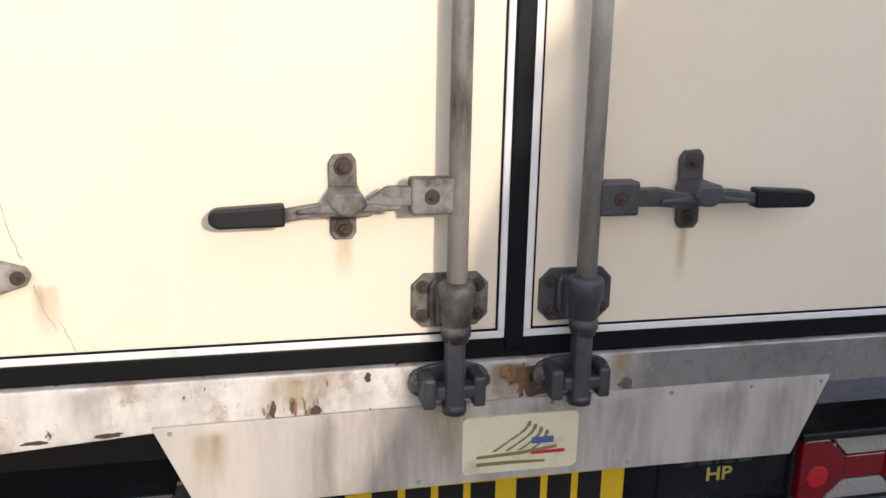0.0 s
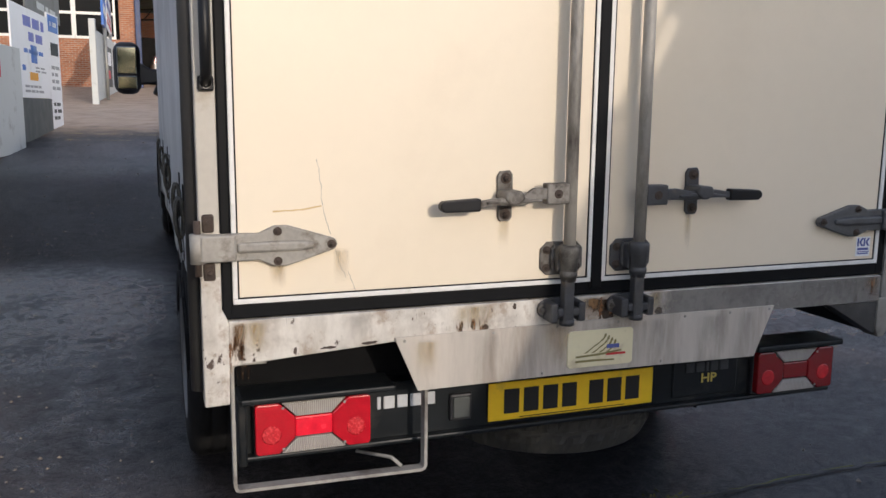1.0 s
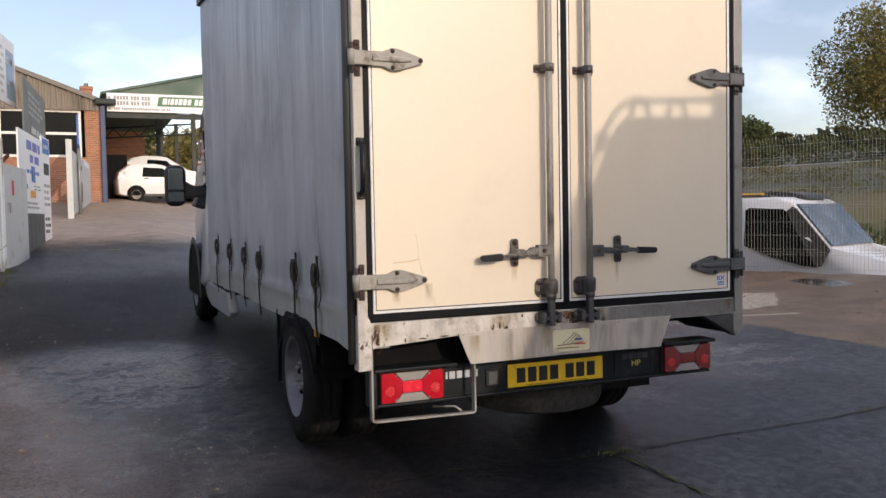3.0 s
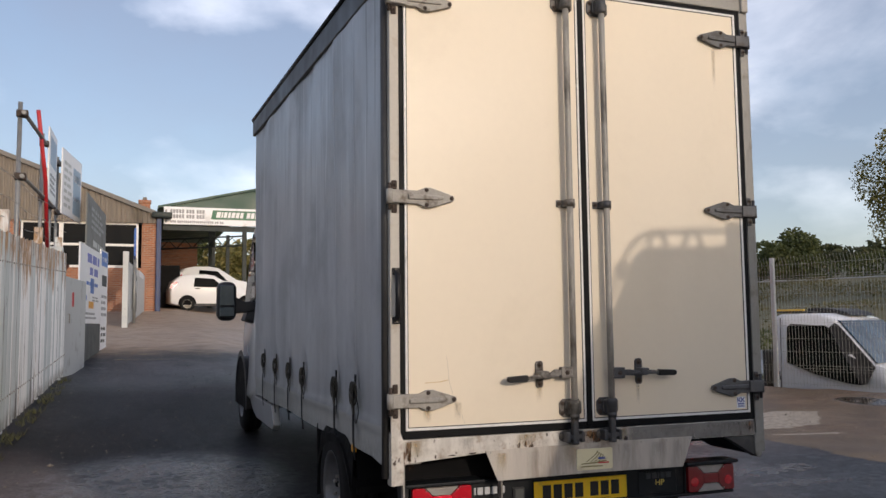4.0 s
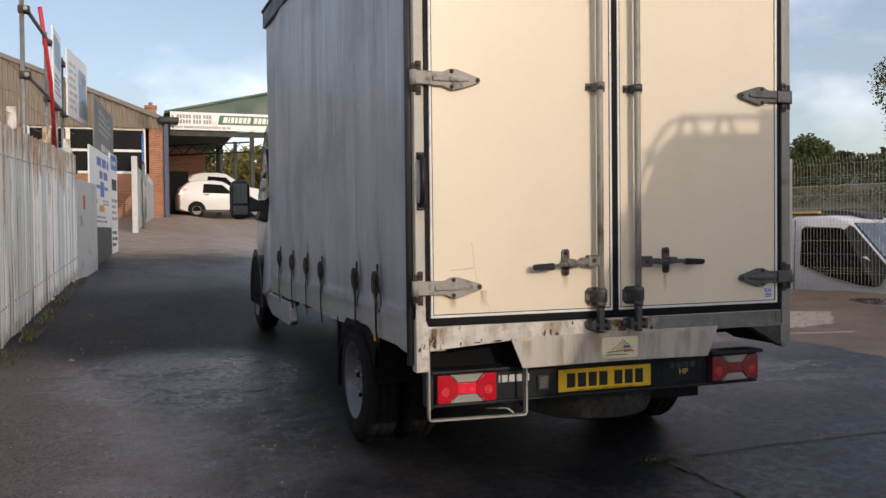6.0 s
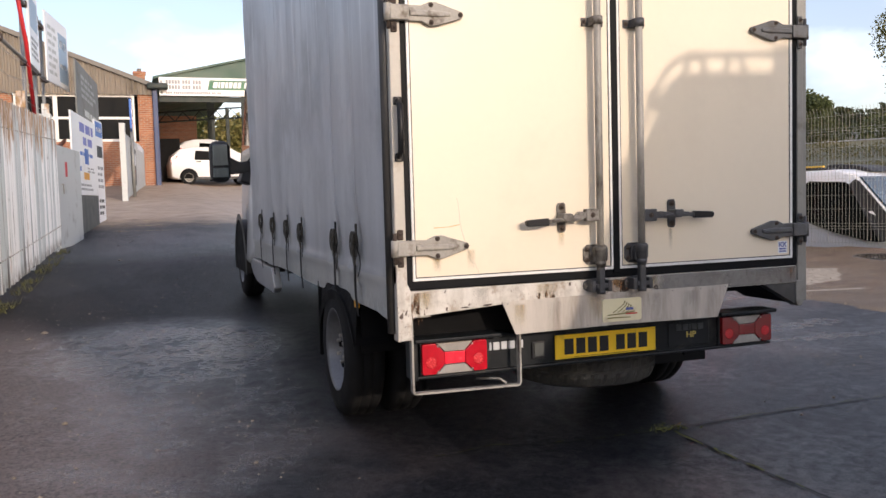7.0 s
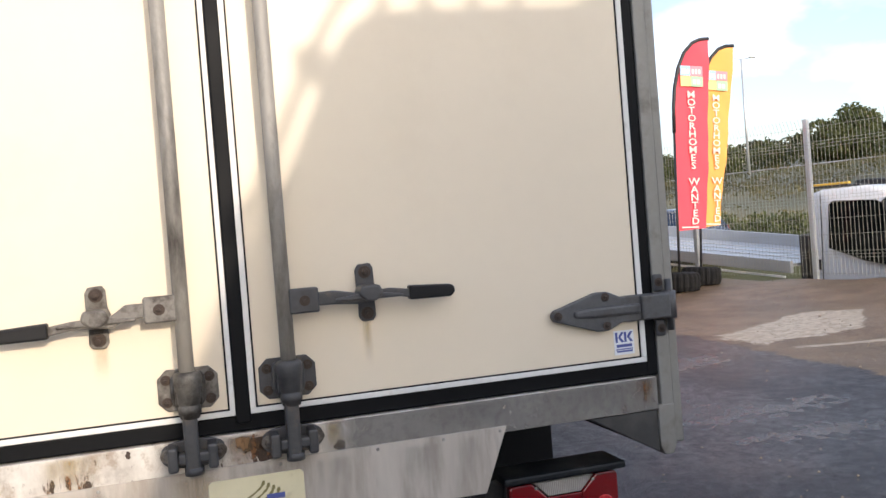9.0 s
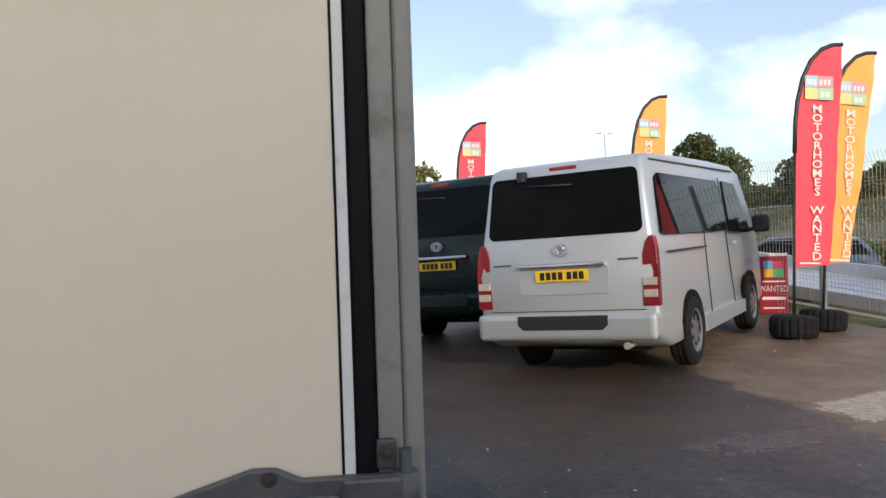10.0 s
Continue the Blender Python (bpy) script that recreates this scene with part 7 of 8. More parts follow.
# ---- people carriers parked by the fence ----
def mpv(label, paint, at, mark_prints):
    """Boxy one-box van: rear glass, tail lamps, bumper, side glass, wheels."""
    root = thing("parked_van", label, "van", "parked vans", at)
    prof = [(0.03, 0.40), (0.02, 0.60), (0.02, 0.95), (0.165, 1.85), (0.22, 1.93), (0.34, 1.965), (1.2, 1.985), (2.6, 1.985), (3.5, 1.96), (3.86, 1.88), (4.36, 1.30), (4.56, 1.10), (4.66, 0.85), (4.69, 0.55), (4.66, 0.30), (4.2, 0.26), (0.3, 0.28)]

    def w(y, z):
        return 0.845 - 0.125 * max(0.0, z - 1.0) - 0.10 * max(0.0, y - 3.9)

    def ry(z):
        return 0.02 + max(0.0, z - 0.95) * 0.161
    back = lambda u, v, d: (u, ry(v) + d, v)
    flank = lambda u, v, d: (w(u, v) + d, u, v)
    flank_l = lambda u, v, d: (-(w(u, v) + d), u, v)
    part("body", loft_body(B(paint), prof, w, 0.05), root, "glossy painted body shell")
    def rounded(x0, x1, z0, z1, r, tap=0.0):
        pts = []
        for cx, cz, a0 in ((x1 - r, z0 + r, -90), (x1 - r - tap, z1 - r, 0), (x0 + r + tap, z1 - r, 90), (x0 + r, z0 + r, 180)):
            for k in range(5):
                a = radians(a0 + 22.5 * k)
                pts.append((cx + r * math.cos(a), cz + r * math.sin(a)))
        return pts
    part("rear_window", B(M_GLASS).prism(rounded(-0.725, 0.725, 1.285, 1.845, 0.06, 0.035), back, -0.006, 0.02), root, "dark tinted rear glass")
    part("tailgate_joint", B(M_BLACKP).prism(rounded(-0.735, 0.735, 0.628, 0.636, 0.003), back, -0.003, 0.01), root)
    bmp = B(paint)
    bmp.rbox(-0.835, 0.835, -0.075, 0.45, 0.375, 0.615, 0.05, 3)
    bp_ = part("rear_bumper", bmp, root, "painted rear bumper")
    part("step_pad", B(M_BLACKP).prism([(-0.42, 0.60), (0.42, 0.60), (0.42, 0.52), (0.37, 0.475), (-0.37, 0.475), (-0.42, 0.52)], XZ, -0.082, -0.06, 0.006), bp_, "black bumper step")
    for s in (-1, 1):
        lm = B(M_REDD)
        x0, x1 = (0.705, 0.852)
        lm.prism([(s * x0, 0.66), (s * x1, 0.66), (s * x1, 1.02), (s * (x1 - 0.012), 1.16), (s * (x1 - 0.03), 1.24), (s * (x0 + 0.075), 1.255), (s * (x0 + 0.035), 1.20), (s * (x0 + 0.01), 1.10)], back, -0.014, 0.06, 0.012)
        tl = part("tail_lamp", lm, root, "red tail lamp with clear sections")
        for c0, c1 in ((0.735, 0.80), (0.835, 0.90)):
            part("clear_lens", B(M_CLEAR).rbox(min(s * 0.72, s * 0.838), max(s * 0.72, s * 0.838), ry(0.9) - 0.019, ry(0.9) + 0.02, c0, c1, 0.005), tl, "pale clear lens strip")
    rc = B(paint)
    rc.prism(rounded(-0.42, 0.42, 0.775, 1.035, 0.03), back, -0.008, 0.01, 0.004)
    part("plate_recess", rc, root)
    part("tailgate_bar", B(M_CHROME).rbox(-0.41, 0.41, -0.035, 0.02, 1.02, 1.06, 0.012), root, "chrome tailgate bar")
    number_plate(root, 0.50, 0.105, pose(0.0, -0.001, 0.945))
    em = B(M_CHROME)
    for rx_, rz_ in ((0.072, 0.050), (0.030, 0.048), (0.050, 0.022)):
        pts = [(rx_ * math.cos(2 * math.pi * j / 24), 0.012, 1.17 + rz_ * math.sin(2 * math.pi * j / 24) + (0.012 if rx_ == 0.05 else 0)) for j in range(25)]
        em.tube(pts, 0.006, 6)
    part("emblem", em, root, "plain chrome oval emblem")
    pr_ = B(M_SIGND)
    pr_.prism(rounded(-0.68, -0.50, 1.045, 1.062, 0.005), back, -0.004, 0.004)
    pr_.prism(rounded(0.50, 0.68, 1.055, 1.072, 0.005), back, -0.004, 0.004)
    part("name_mark", pr_, root, "small dark name bars")
    part("brake_lamp", B(M_REDD).rbox(-0.13, 0.13, 0.185, 0.24, 1.875, 1.915, 0.008), root, "red high-level brake lamp")
    wp = B(M_BLACKP)
    wp.tube([(-0.36, 0.125, 1.76), (0.1, 0.120, 1.74)], 0.008, 6)
    wp.rbox(-0.42, -0.34, 0.10, 0.19, 1.80, 1.90, 0.015)
    part("rear_wiper", wp, root, "black wiper and mirror stalk")
    for fl_, s in ((flank, 1), (flank_l, -1)):
        part("side_window", B(M_GLASS).prism([(0.34, 1.27), (0.42, 1.245), (2.62, 1.21), (2.68, 1.27), (2.66, 1.70), (2.56, 1.76), (0.50, 1.79), (0.40, 1.75)], fl_, -0.02, 0.005), root, "dark tinted side glass")
        part("side_window", B(M_GLASS).prism([(2.84, 1.19), (3.86, 1.15), (3.62, 1.56), (3.46, 1.74), (2.88, 1.765)], fl_, -0.02, 0.005), root, "door glass")
        for y0 in (1.72, 2.76):
            jn = B(M_BLACKP).prism([(y0, 0.42), (y0 + 0.005, 0.42), (y0 + 0.005, 1.22 if y0 < 2 else 1.80), (y0, 1.22 if y0 < 2 else 1.80)], fl_, -0.01, 0.0008)
            part("door_joint", jn, root, "dark door joint")
        jn = B(M_BLACKP).prism([(0.40, 1.085), (1.72, 1.070), (1.72, 1.086), (0.40, 1.101)], fl_, -0.01, 0.004)
        part("slide_rail", jn, root, "dark slide rail")
        part("roof_gutter", B(M_BLACKP).prism([(0.34, 1.900), (3.5, 1.885), (3.5, 1.900), (0.34, 1.915)], fl_, -0.03, 0.004), root, "dark roof gutter")
        part("door_handle", B(paint).prism([(2.86, 1.05), (3.04, 1.05), (3.04, 1.085), (2.86, 1.085)], fl_, 0.0, 0.03, 0.006), root)
        for yc in (1.02, 3.59):
            # body is not cut; a black disc paints the shaded wheel well
            a = B(M_DARK).prism([(yc + 0.375 * math.cos(radians(t)), 0.33 + 0.375 * math.sin(radians(t))) for t in range(-8, 189, 14)], fl_, -0.02, 0.003)
            part("wheel_arch", a, root)
        part("sill", B(paint).prism([(1.42, 0.26), (3.20, 0.26), (3.20, 0.40), (1.42, 0.42)], fl_, -0.03, 0.012, 0.004), root)
        mrr = B(M_BLACKP).rbox(min(s * 0.90, s * 1.09), max(s * 0.90, s * 1.09), 3.60, 3.74, 1.15, 1.36, 0.045, 4)
        mrr.tube([(s * 0.80, 3.70, 1.18), (s * 0.95, 3.68, 1.20)], 0.025, 8)
        part("door_mirror", mrr, root, "dark door mirror")
        for yc in (1.02, 3.59):
            wheel(root, s * 0.768, yc, 0.325, 0.325, 0.195, s, "wheel", M_RIM, False, True)
    part("exhaust", B(M_ROD).tube([(0.55, -0.02, 0.33), (0.55, 0.3, 0.33)], 0.03, 12), root)
    part("underside", B(M_DARK).box(-0.6, 0.6, 0.3, 4.3, 0.25, 0.35), root)
    return root


def seat(x, y, yaw, pitch=2.6):
    """Pose of a vehicle whose tail stands at x, y, following the slope of the yard."""
    return Matrix.Translation((x, y, ground_z(x, y))) @ Matrix.Rotation(radians(yaw), 4, 'Z') @ Matrix.Rotation(radians(pitch * math.cos(radians(yaw))), 4, 'X') @ Matrix.Rotation(radians(pitch * math.sin(radians(yaw))), 4, 'Y')


mpv("silver one-box van with dark tinted glass", M_SILVER, seat(2.83, 6.00, -37.7) @ Matrix.Diagonal((0.985, 1.0, 0.98, 1.0)), True)
mpv("dark green one-box van with tinted glass", M_GREENCAR, seat(2.06, 8.75, -38), True)


# ---- small white vans under the canopy ----
def small_van(label, at, paint=None):
    root = thing("delivery_van", label, "van", "white vans", at)
    prof = [(0.02, 0.35), (0.0, 0.90), (0.14, 1.30), (0.42, 1.52), (0.8, 1.60), (1.5, 1.62), (1.88, 1.56), (2.72, 1.08), (3.55, 0.93), (4.02, 0.74), (4.08, 0.40), (3.95, 0.25), (0.3, 0.25)]

    def w(y, z):
        return 0.86 - 0.16 * max(0.0, z - 1.0)
    flank = lambda u, v, d: (w(u, v) + d, u, v)
    part("body", loft_body(B(M_WHITECAR), prof, w, 0.06), root)
    part("side_window", B(M_GLASS).prism([(0.98, 1.06), (2.28, 1.03), (1.84, 1.42), (1.04, 1.46)], flank, -0.02, 0.006), root, "dark cab window")
    part("windscreen", B(M_GLASS).prism([(-0.66, 1.10), (0.66, 1.10), (0.56, 1.52), (-0.56, 1.52)], lambda u, v, d: (u, 1.90 + (1.55 - v) * 1.75 + d, v), -0.01, 0.015), root)
    tl = B(M_RED).prism([(-0.02, 0.98), (0.12, 0.96), (0.30, 1.20), (0.28, 1.27), (0.06, 1.20)], flank, -0.10, 0.016)
    part("tail_lamp", tl, root, "red tail lamp")
    part("door_handle", B(M_BLACKP).prism([(1.05, 0.96), (1.25, 0.96), (1.25, 1.0), (1.05, 1.0)], flank, 0, 0.02), root)
    part("sill", B(M_BLACKP).prism([(0.9, 0.24), (3.2, 0.24), (3.2, 0.33), (0.9, 0.33)], flank, -0.02, 0.006), root)
    for yc in (0.72, 3.25):
        # shaded wheel well painted as a black disc on the flank
        a = B(M_DARK).prism([(yc + 0.38 * math.cos(radians(t)), 0.32 + 0.38 * math.sin(radians(t))) for t in range(-8, 189, 14)], flank, -0.02, 0.004)
        part("wheel_arch", a, root)
    for yc in (0.72, 3.25):
        wheel(root, 0.79, yc, 0.31, 0.31, 0.19, 1, "wheel", M_ROD)
        wheel(root, -0.77, yc, 0.31, 0.31, 0.19, -1, "wheel", M_ROD)
    return root


small_van("white delivery van with a dark cab window under the canopy", Matrix.Translation((-0.60, 35.3, ground_z(0, 34.6) - 0.07)) @ Matrix.Rotation(radians(-84), 4, 'Z'))
small_van("second white delivery van parked behind the first", Matrix.Translation((-0.3, 38.0, ground_z(0, 37.6))) @ Matrix.Rotation(radians(-82), 4, 'Z') @ Matrix.Diagonal((1.05, 1.05, 1.16, 1.0)))

# ---- recovery truck beyond the fence ----
rt = thing("recovery_truck", "white flatbed recovery truck with an amber light bar beyond the fence", "truck", m=Matrix.Translation((8.88, 8.20, -0.83)) @ Matrix.Rotation(radians(-158.7), 4, 'Z'))


def rt_w(y, z):
    return 0.98 - 0.11 * max(0.0, z - 1.35) - 0.10 * max(0.0, y - 1.9)


loft_prof = [(0.0, 0.55), (0.0, 2.08), (0.03, 2.17), (0.16, 2.215), (0.78, 2.22), (1.05, 2.14), (1.66, 1.42), (2.48, 1.20), (2.88, 0.98), (2.88, 0.45), (0.2, 0.45)]
part("cab", loft_body(B(M_WHITECAR), loft_prof, rt_w, 0.06), rt, "white cab")
for s in (-1, 1):
    fk = lambda u, v, d, s=s: (s * (rt_w(u, v) + d), u, v)
    part("side_window", B(M_GLASS).prism([(0.28, 1.42), (0.75, 1.24), (1.25, 1.12), (1.46, 1.10), (1.24, 1.50), (0.97, 1.98), (0.91, 2.02), (0.34, 2.05), (0.28, 2.00)], fk, -0.02, 0.006), rt, "dark cab side window")
    part("windscreen_pillar", B(M_BLACKP).prism([(0.97, 1.985), (1.06, 2.06), (1.12, 2.03), (1.68, 1.38), (1.54, 1.12), (1.46, 1.10), (1.24, 1.50)], fk, -0.02, 0.012), rt, "black windscreen pillar")
    part("door_joint", B(M_BLACKP).prism([(0.16, 0.6), (0.17, 0.6), (0.17, 2.15), (0.16, 2.15)], fk, -0.01, 0.004), rt)
    part("fuel_flap", B(M_BLACKP).prism([(0.07, 1.13), (0.16, 1.13), (0.16, 1.27), (0.07, 1.27)], fk, -0.01, 0.006), rt)
part("windscreen", B(M_SCREEN).prism([(-0.90, 1.44), (0.90, 1.44), (0.85, 2.10), (-0.85, 2.10)], lambda u, v, d: (u, 1.080 + (2.13 - v) * 0.855 + d, v), -0.01, 0.02), rt, "windscreen")
lb_ = B(M_BLACKP).rbox(-0.8, 0.8, -0.02, 0.50, 2.235, 2.26, 0.008)
lb_.use(M_YEL).rbox(0.74, 0.81, -0.03, 0.52, 2.262, 2.292, 0.008)
part("light_bar", lb_, rt, "black and amber roof light bar")
part("roof_fairing", B(M_BLACKP).prism([(0.30, 2.21), (1.04, 2.18), (0.92, 2.25), (0.72, 2.30), (0.46, 2.32), (0.30, 2.31)], YZ, -0.80, 0.20, 0.02), rt, "black roof fairing")
part("side_marker", B(M_BLACKP).rbox(0.72, 0.80, 0.58, 0.66, 2.19, 2.25, 0.015), rt)


def tilt_bed(u, v, d):
    """Bed rising towards its tail."""
    return (d, u, v - 0.115 * (u + 0.2))


part("flatbed", B(M_BEDALU).prism([(-5.6, 1.19), (-0.2, 1.19), (-0.2, 1.23), (-5.6, 1.23)], tilt_bed, -1.05, 1.05), rt, "bright aluminium flatbed floor")
for a_, b_, z0, z1 in ((1.05, 1.13, 1.10, 1.27), (-1.13, -1.05, 1.05, 1.42)):
    part("side_rail", B(M_BEDALU).prism([(-5.6, z0), (-0.2, z0), (-0.2, z1), (-5.6, z1)], tilt_bed, a_, b_, 0.008), rt, "aluminium flatbed side rail")
part("tie_rail", B(M_WHITE).prism([(-5.5, 1.02), (-0.3, 1.02), (-0.3, 1.05), (-5.5, 1.05)], tilt_bed, 1.08, 1.12, 0.006), rt, "white tie-down rail")
for u in (-1.3, -2.6, -3.9):
    part("track_strip", B(M_WHITE).prism([(-5.5, 1.232), (-0.3, 1.232), (-0.3, 1.242), (-5.5, 1.242)], tilt_bed, 0.35 * (u + 2.6) - 0.03, 0.35 * (u + 2.6) + 0.03), rt)
part("headboard", B(M_BLACKP).rbox(-0.95, 0.95, -0.16, -0.08, 0.9, 1.62, 0.02), rt, "black headboard")
part("chassis", B(M_DARK).box(-0.45, 0.45, -5.2, 0.4, 0.5, 0.84), rt)
for y in (-3.6, 2.0):
    for s in (-1, 1):
        wheel(rt, s * 0.83, y, 0.33, 0.33, 0.2, s)


# ---- parked cars beyond the fence ----
def hatchback(label, paint, at):
    root = thing("parked_car", label, "car", "cars beyond the fence", at)
    prof = [(0.02, 0.35), (0.0, 0.75), (0.12, 1.0), (0.45, 1.38), (0.9, 1.47), (1.9, 1.46), (2.9, 0.98), (3.8, 0.84), (3.98, 0.65), (3.98, 0.35), (3.7, 0.24), (0.3, 0.24)]

    def w(y, z):
        return 0.85 - 0.28 * max(0.0, z - 0.9)
    part("body", loft_body(B(paint), prof, w, 0.06), root)
    for s in (-1, 1):
        fk = lambda u, v, d, s=s: (s * (w(u, v) + d), u, v)
        part("side_window", B(M_GLASS).prism([(0.5, 0.98), (2.6, 0.96), (1.95, 1.36), (0.85, 1.38)], fk, -0.02, 0.006), root)
        part("tail_lamp", B(M_REDD).prism([(0.06, 0.72), (0.2, 0.72), (0.26, 0.98), (0.12, 0.98)], fk, -0.12, 0.010), root, "red tail lamp")
        for y in (0.7, 3.2):
            wheel(root, s * 0.76, y, 0.30, 0.30, 0.18, s)
    part("rear_window", B(M_GLASS).prism([(-0.6, 1.03), (0.6, 1.03), (0.5, 1.34), (-0.5, 1.34)], lambda u, v, d: (u, 0.14 + (v - 1.02) * 0.87 + d, v), -0.012, 0.01), root)
    number_plate(root, 0.5, 0.1, pose(0, -0.004, 0.62))
    return root


M_NAVY = mat("navy_car_paint", (0.02, 0.035, 0.07), 0.2, var=0.05, coat=0.8)
hatchback("navy hatchback with a red tail lamp beyond the flatbed", M_NAVY, Matrix.Translation((11.9, 16.0, ground_z(11.9, 16.0) + 0.10)) @ Matrix.Rotation(radians(14), 4, 'Z'))


# ---- feather banners ----
def banner(label, cloth, x, y, lean=0.0, yaw=0.0, foot=0.44):
    z = ground_z(x, y)
    root = thing("feather_banner", label, "banner", "feather banners", pose(x, y, z, 0, lean, yaw))
    H, Wd, Z0 = 3.38, 0.57, 0.76
    pb_ = B(M_BLACKP)
    curve = [(0.0, 0.1), (0.0, 1.0), (0.0, 2.0), (0.005, 2.33), (0.03, 2.57), (0.09, 2.82), (0.19, 3.02), (0.32, 3.15), (0.44, 3.20), (0.57, 3.215)]
    pb_.tube([(u, 0, v) for u, v in curve[:3]], 0.016, 8)
    pb_.tube([(u, 0, v) for u, v in curve[2:]], 0.024, 8)
    part("pole", pb_, root, "black pole bent over at the top")

    def left(v):
        for (a, b), (c, d) in zip(curve, curve[1:]):
            if b <= v <= d:
                return a + (c - a) * (v - b) / max(1e-6, d - b)
        return 0.57
    cb_ = B(cloth)
    ny, nx_ = 60, 12
    rows_ = []
    for j in range(ny + 1):
        v = Z0 + (3.205 - Z0) * j / ny
        l0 = left(v)
        r0 = foot + (Wd - foot) * ((v - Z0) / (3.205 - Z0)) ** 0.8 + 0.008 * math.sin(v * 3.4)
        row_ = []
        for i in range(nx_ + 1):
            u = l0 + (max(r0, l0 + 0.002) - l0) * i / nx_
            row_.append(cb_.bm.verts.new((u, (0.016 * math.sin(v * 4.2 + u * 9) + 0.006 * math.sin(v * 13 + u * 21)) * (i / nx_) - 0.004, v + 0.03 * (i / nx_) * (1 - j / ny))))
        rows_.append(row_)
    for a, b in zip(rows_, rows_[1:]):
        for i in range(nx_):
            f = cb_.bm.faces.new([a[i], a[i + 1], b[i + 1], b[i]])
            f.smooth = True
    cb_.done()
    cl_ = part("cloth", cb_, root, "printed cloth")
    cl_.data.materials[0] = cloth
    lx, ly = 0.105, -0.027
    lg = B(M_FBLUE).box(lx, lx + 0.155, ly, ly + 0.004, 2.725, 2.85)
    lg.use(M_FPINK).box(lx + 0.16, lx + 0.34, ly, ly + 0.004, 2.725, 2.85)
    lg.use(M_FYEL).box(lx, lx + 0.155, ly, ly + 0.004, 2.59, 2.72)
    lg.use(M_FGREEN).box(lx + 0.16, lx + 0.34, ly, ly + 0.004, 2.59, 2.72)
    lg.use(M_FPRINT)
    for a in (0.015, 0.055, 0.10, 0.175, 0.225, 0.275):
        lg.box(lx + a, lx + a + 0.030, ly - 0.003, ly + 0.0005, 2.75, 2.81)
    for a in (0.19, 0.25):
        lg.box(lx + a, lx + a + 0.042, ly - 0.003, ly + 0.0005, 2.62, 2.68)
    part("logo", lg, cl_, "four coloured plain squares")
    lettering("lettering", "\n".join("MOTORHOMES WANTED"), 0.124, M_FPRINT, cl_, pose(0.255, -0.027, 1.68, 90, 0, 0) @ Matrix.Diagonal((1.3, 1.0, 1.0, 1.0)), space=0.81, bold=0.0015)
    part("print", B(M_FPRINT).box(0.05, 0.30, ly, ly + 0.0035, 0.795, 0.812), cl_)
    bs_ = B(M_TYRE)
    bs_.lathe([(0.0, 0.18), (0.01, 0.22), (0.06, 0.238), (0.18, 0.238), (0.225, 0.22), (0.24, 0.18), (0.24, 0.02)], (0, 0, 0), 'Z', 100, False)
    for v in bs_.bm.verts:
        if v.co.xy.length > 0.215 and math.cos(20 * math.atan2(v.co.y, v.co.x)) > 0.1:
            v.co.x *= 1.07
            v.co.y *= 1.07
    part("base_weight", bs_, root, "black ribbed base weight")
    return root


banner("red feather banner with white lettering and black pole", M_RFLAG, 5.75, 7.56, 2.5, 4)
banner("yellow feather banner with white lettering and black pole", M_YFLAG, 6.31, 7.94, 4.2, 4, 0.30)
banner("yellow feather banner standing behind the parked van", M_YFLAG, 5.15, 11.0, 2.0, 8)
banner("red feather banner far behind the parked vans", M_RFLAG, 3.0, 14.2, 1.0, 8)

SIGN_X, SIGN_Y = 6.52, 9.41
ab = thing("pavement_sign", "red pavement sign with white words by the fence", "sign", m=pose(SIGN_X, SIGN_Y, ground_z(SIGN_X, SIGN_Y), 0, 0, -30) @ Matrix.Diagonal((0.72, 1.0, 0.98, 1.0)))
part("board", B(M_RBOARD).rbox(-0.25, 0.25, -0.03, 0.03, 0.03, 0.80, 0.01), ab)
part("top_strip", B(M_WPRINT).rbox(-0.25, 0.25, -0.032, 0.032, 0.80, 0.84, 0.006), ab)
for m_, u0, u1, v0, v1 in ((M_LBLUE, -0.16, 0.0, 0.64, 0.74), (M_PINK, 0.005, 0.17, 0.64, 0.74), (M_YEL, -0.16, 0.0, 0.52, 0.635), (M_GRN, 0.005, 0.17, 0.52, 0.635),
                           (M_WPRINT, -0.2, 0.2, 0.455, 0.475), (M_WPRINT, -0.2, 0.2, 0.22, 0.26), (M_WPRINT, -0.18, 0.18, 0.10, 0.12)):
    part("print", B(m_).box(u0, u1, -0.036, -0.031, v0, v1), ab)
lettering("lettering", "WANTED", 0.115, M_WPRINT, ab, pose(0, -0.034, 0.365, 90, 0, 0))


# ---- street lamps ----
def street_lamp(x, y, top, arm):
    g0 = ground_z(x, y) - 0.2
    h = top - g0
    root = thing("street_lamp", "tall grey street lamp beyond the field", "lamp", "street lamps", pose(x, y, g0))
    part("column", B(M_MESHPOST).tube([(0, 0, 0), (0, 0, h * 0.5), (0, 0, h)], 0.09, 10, True, 0.045), root)
    part("bracket", B(M_MESHPOST).tube([(-arm, 0, h + 0.10), (0, 0, h), (arm, 0, h + 0.10)], 0.025, 8), root)
    for s in (-1, 1):
        part("lamp_head", B(M_MESHPOST).rbox(s * arm - 0.22, s * arm + 0.22, -0.1, 0.1, h + 0.06, h + 0.16, 0.04), root)


street_lamp(31.0, 40.0, 10.0, 0.75)
street_lamp(22.4, 66.0, 10.6, 0.5)


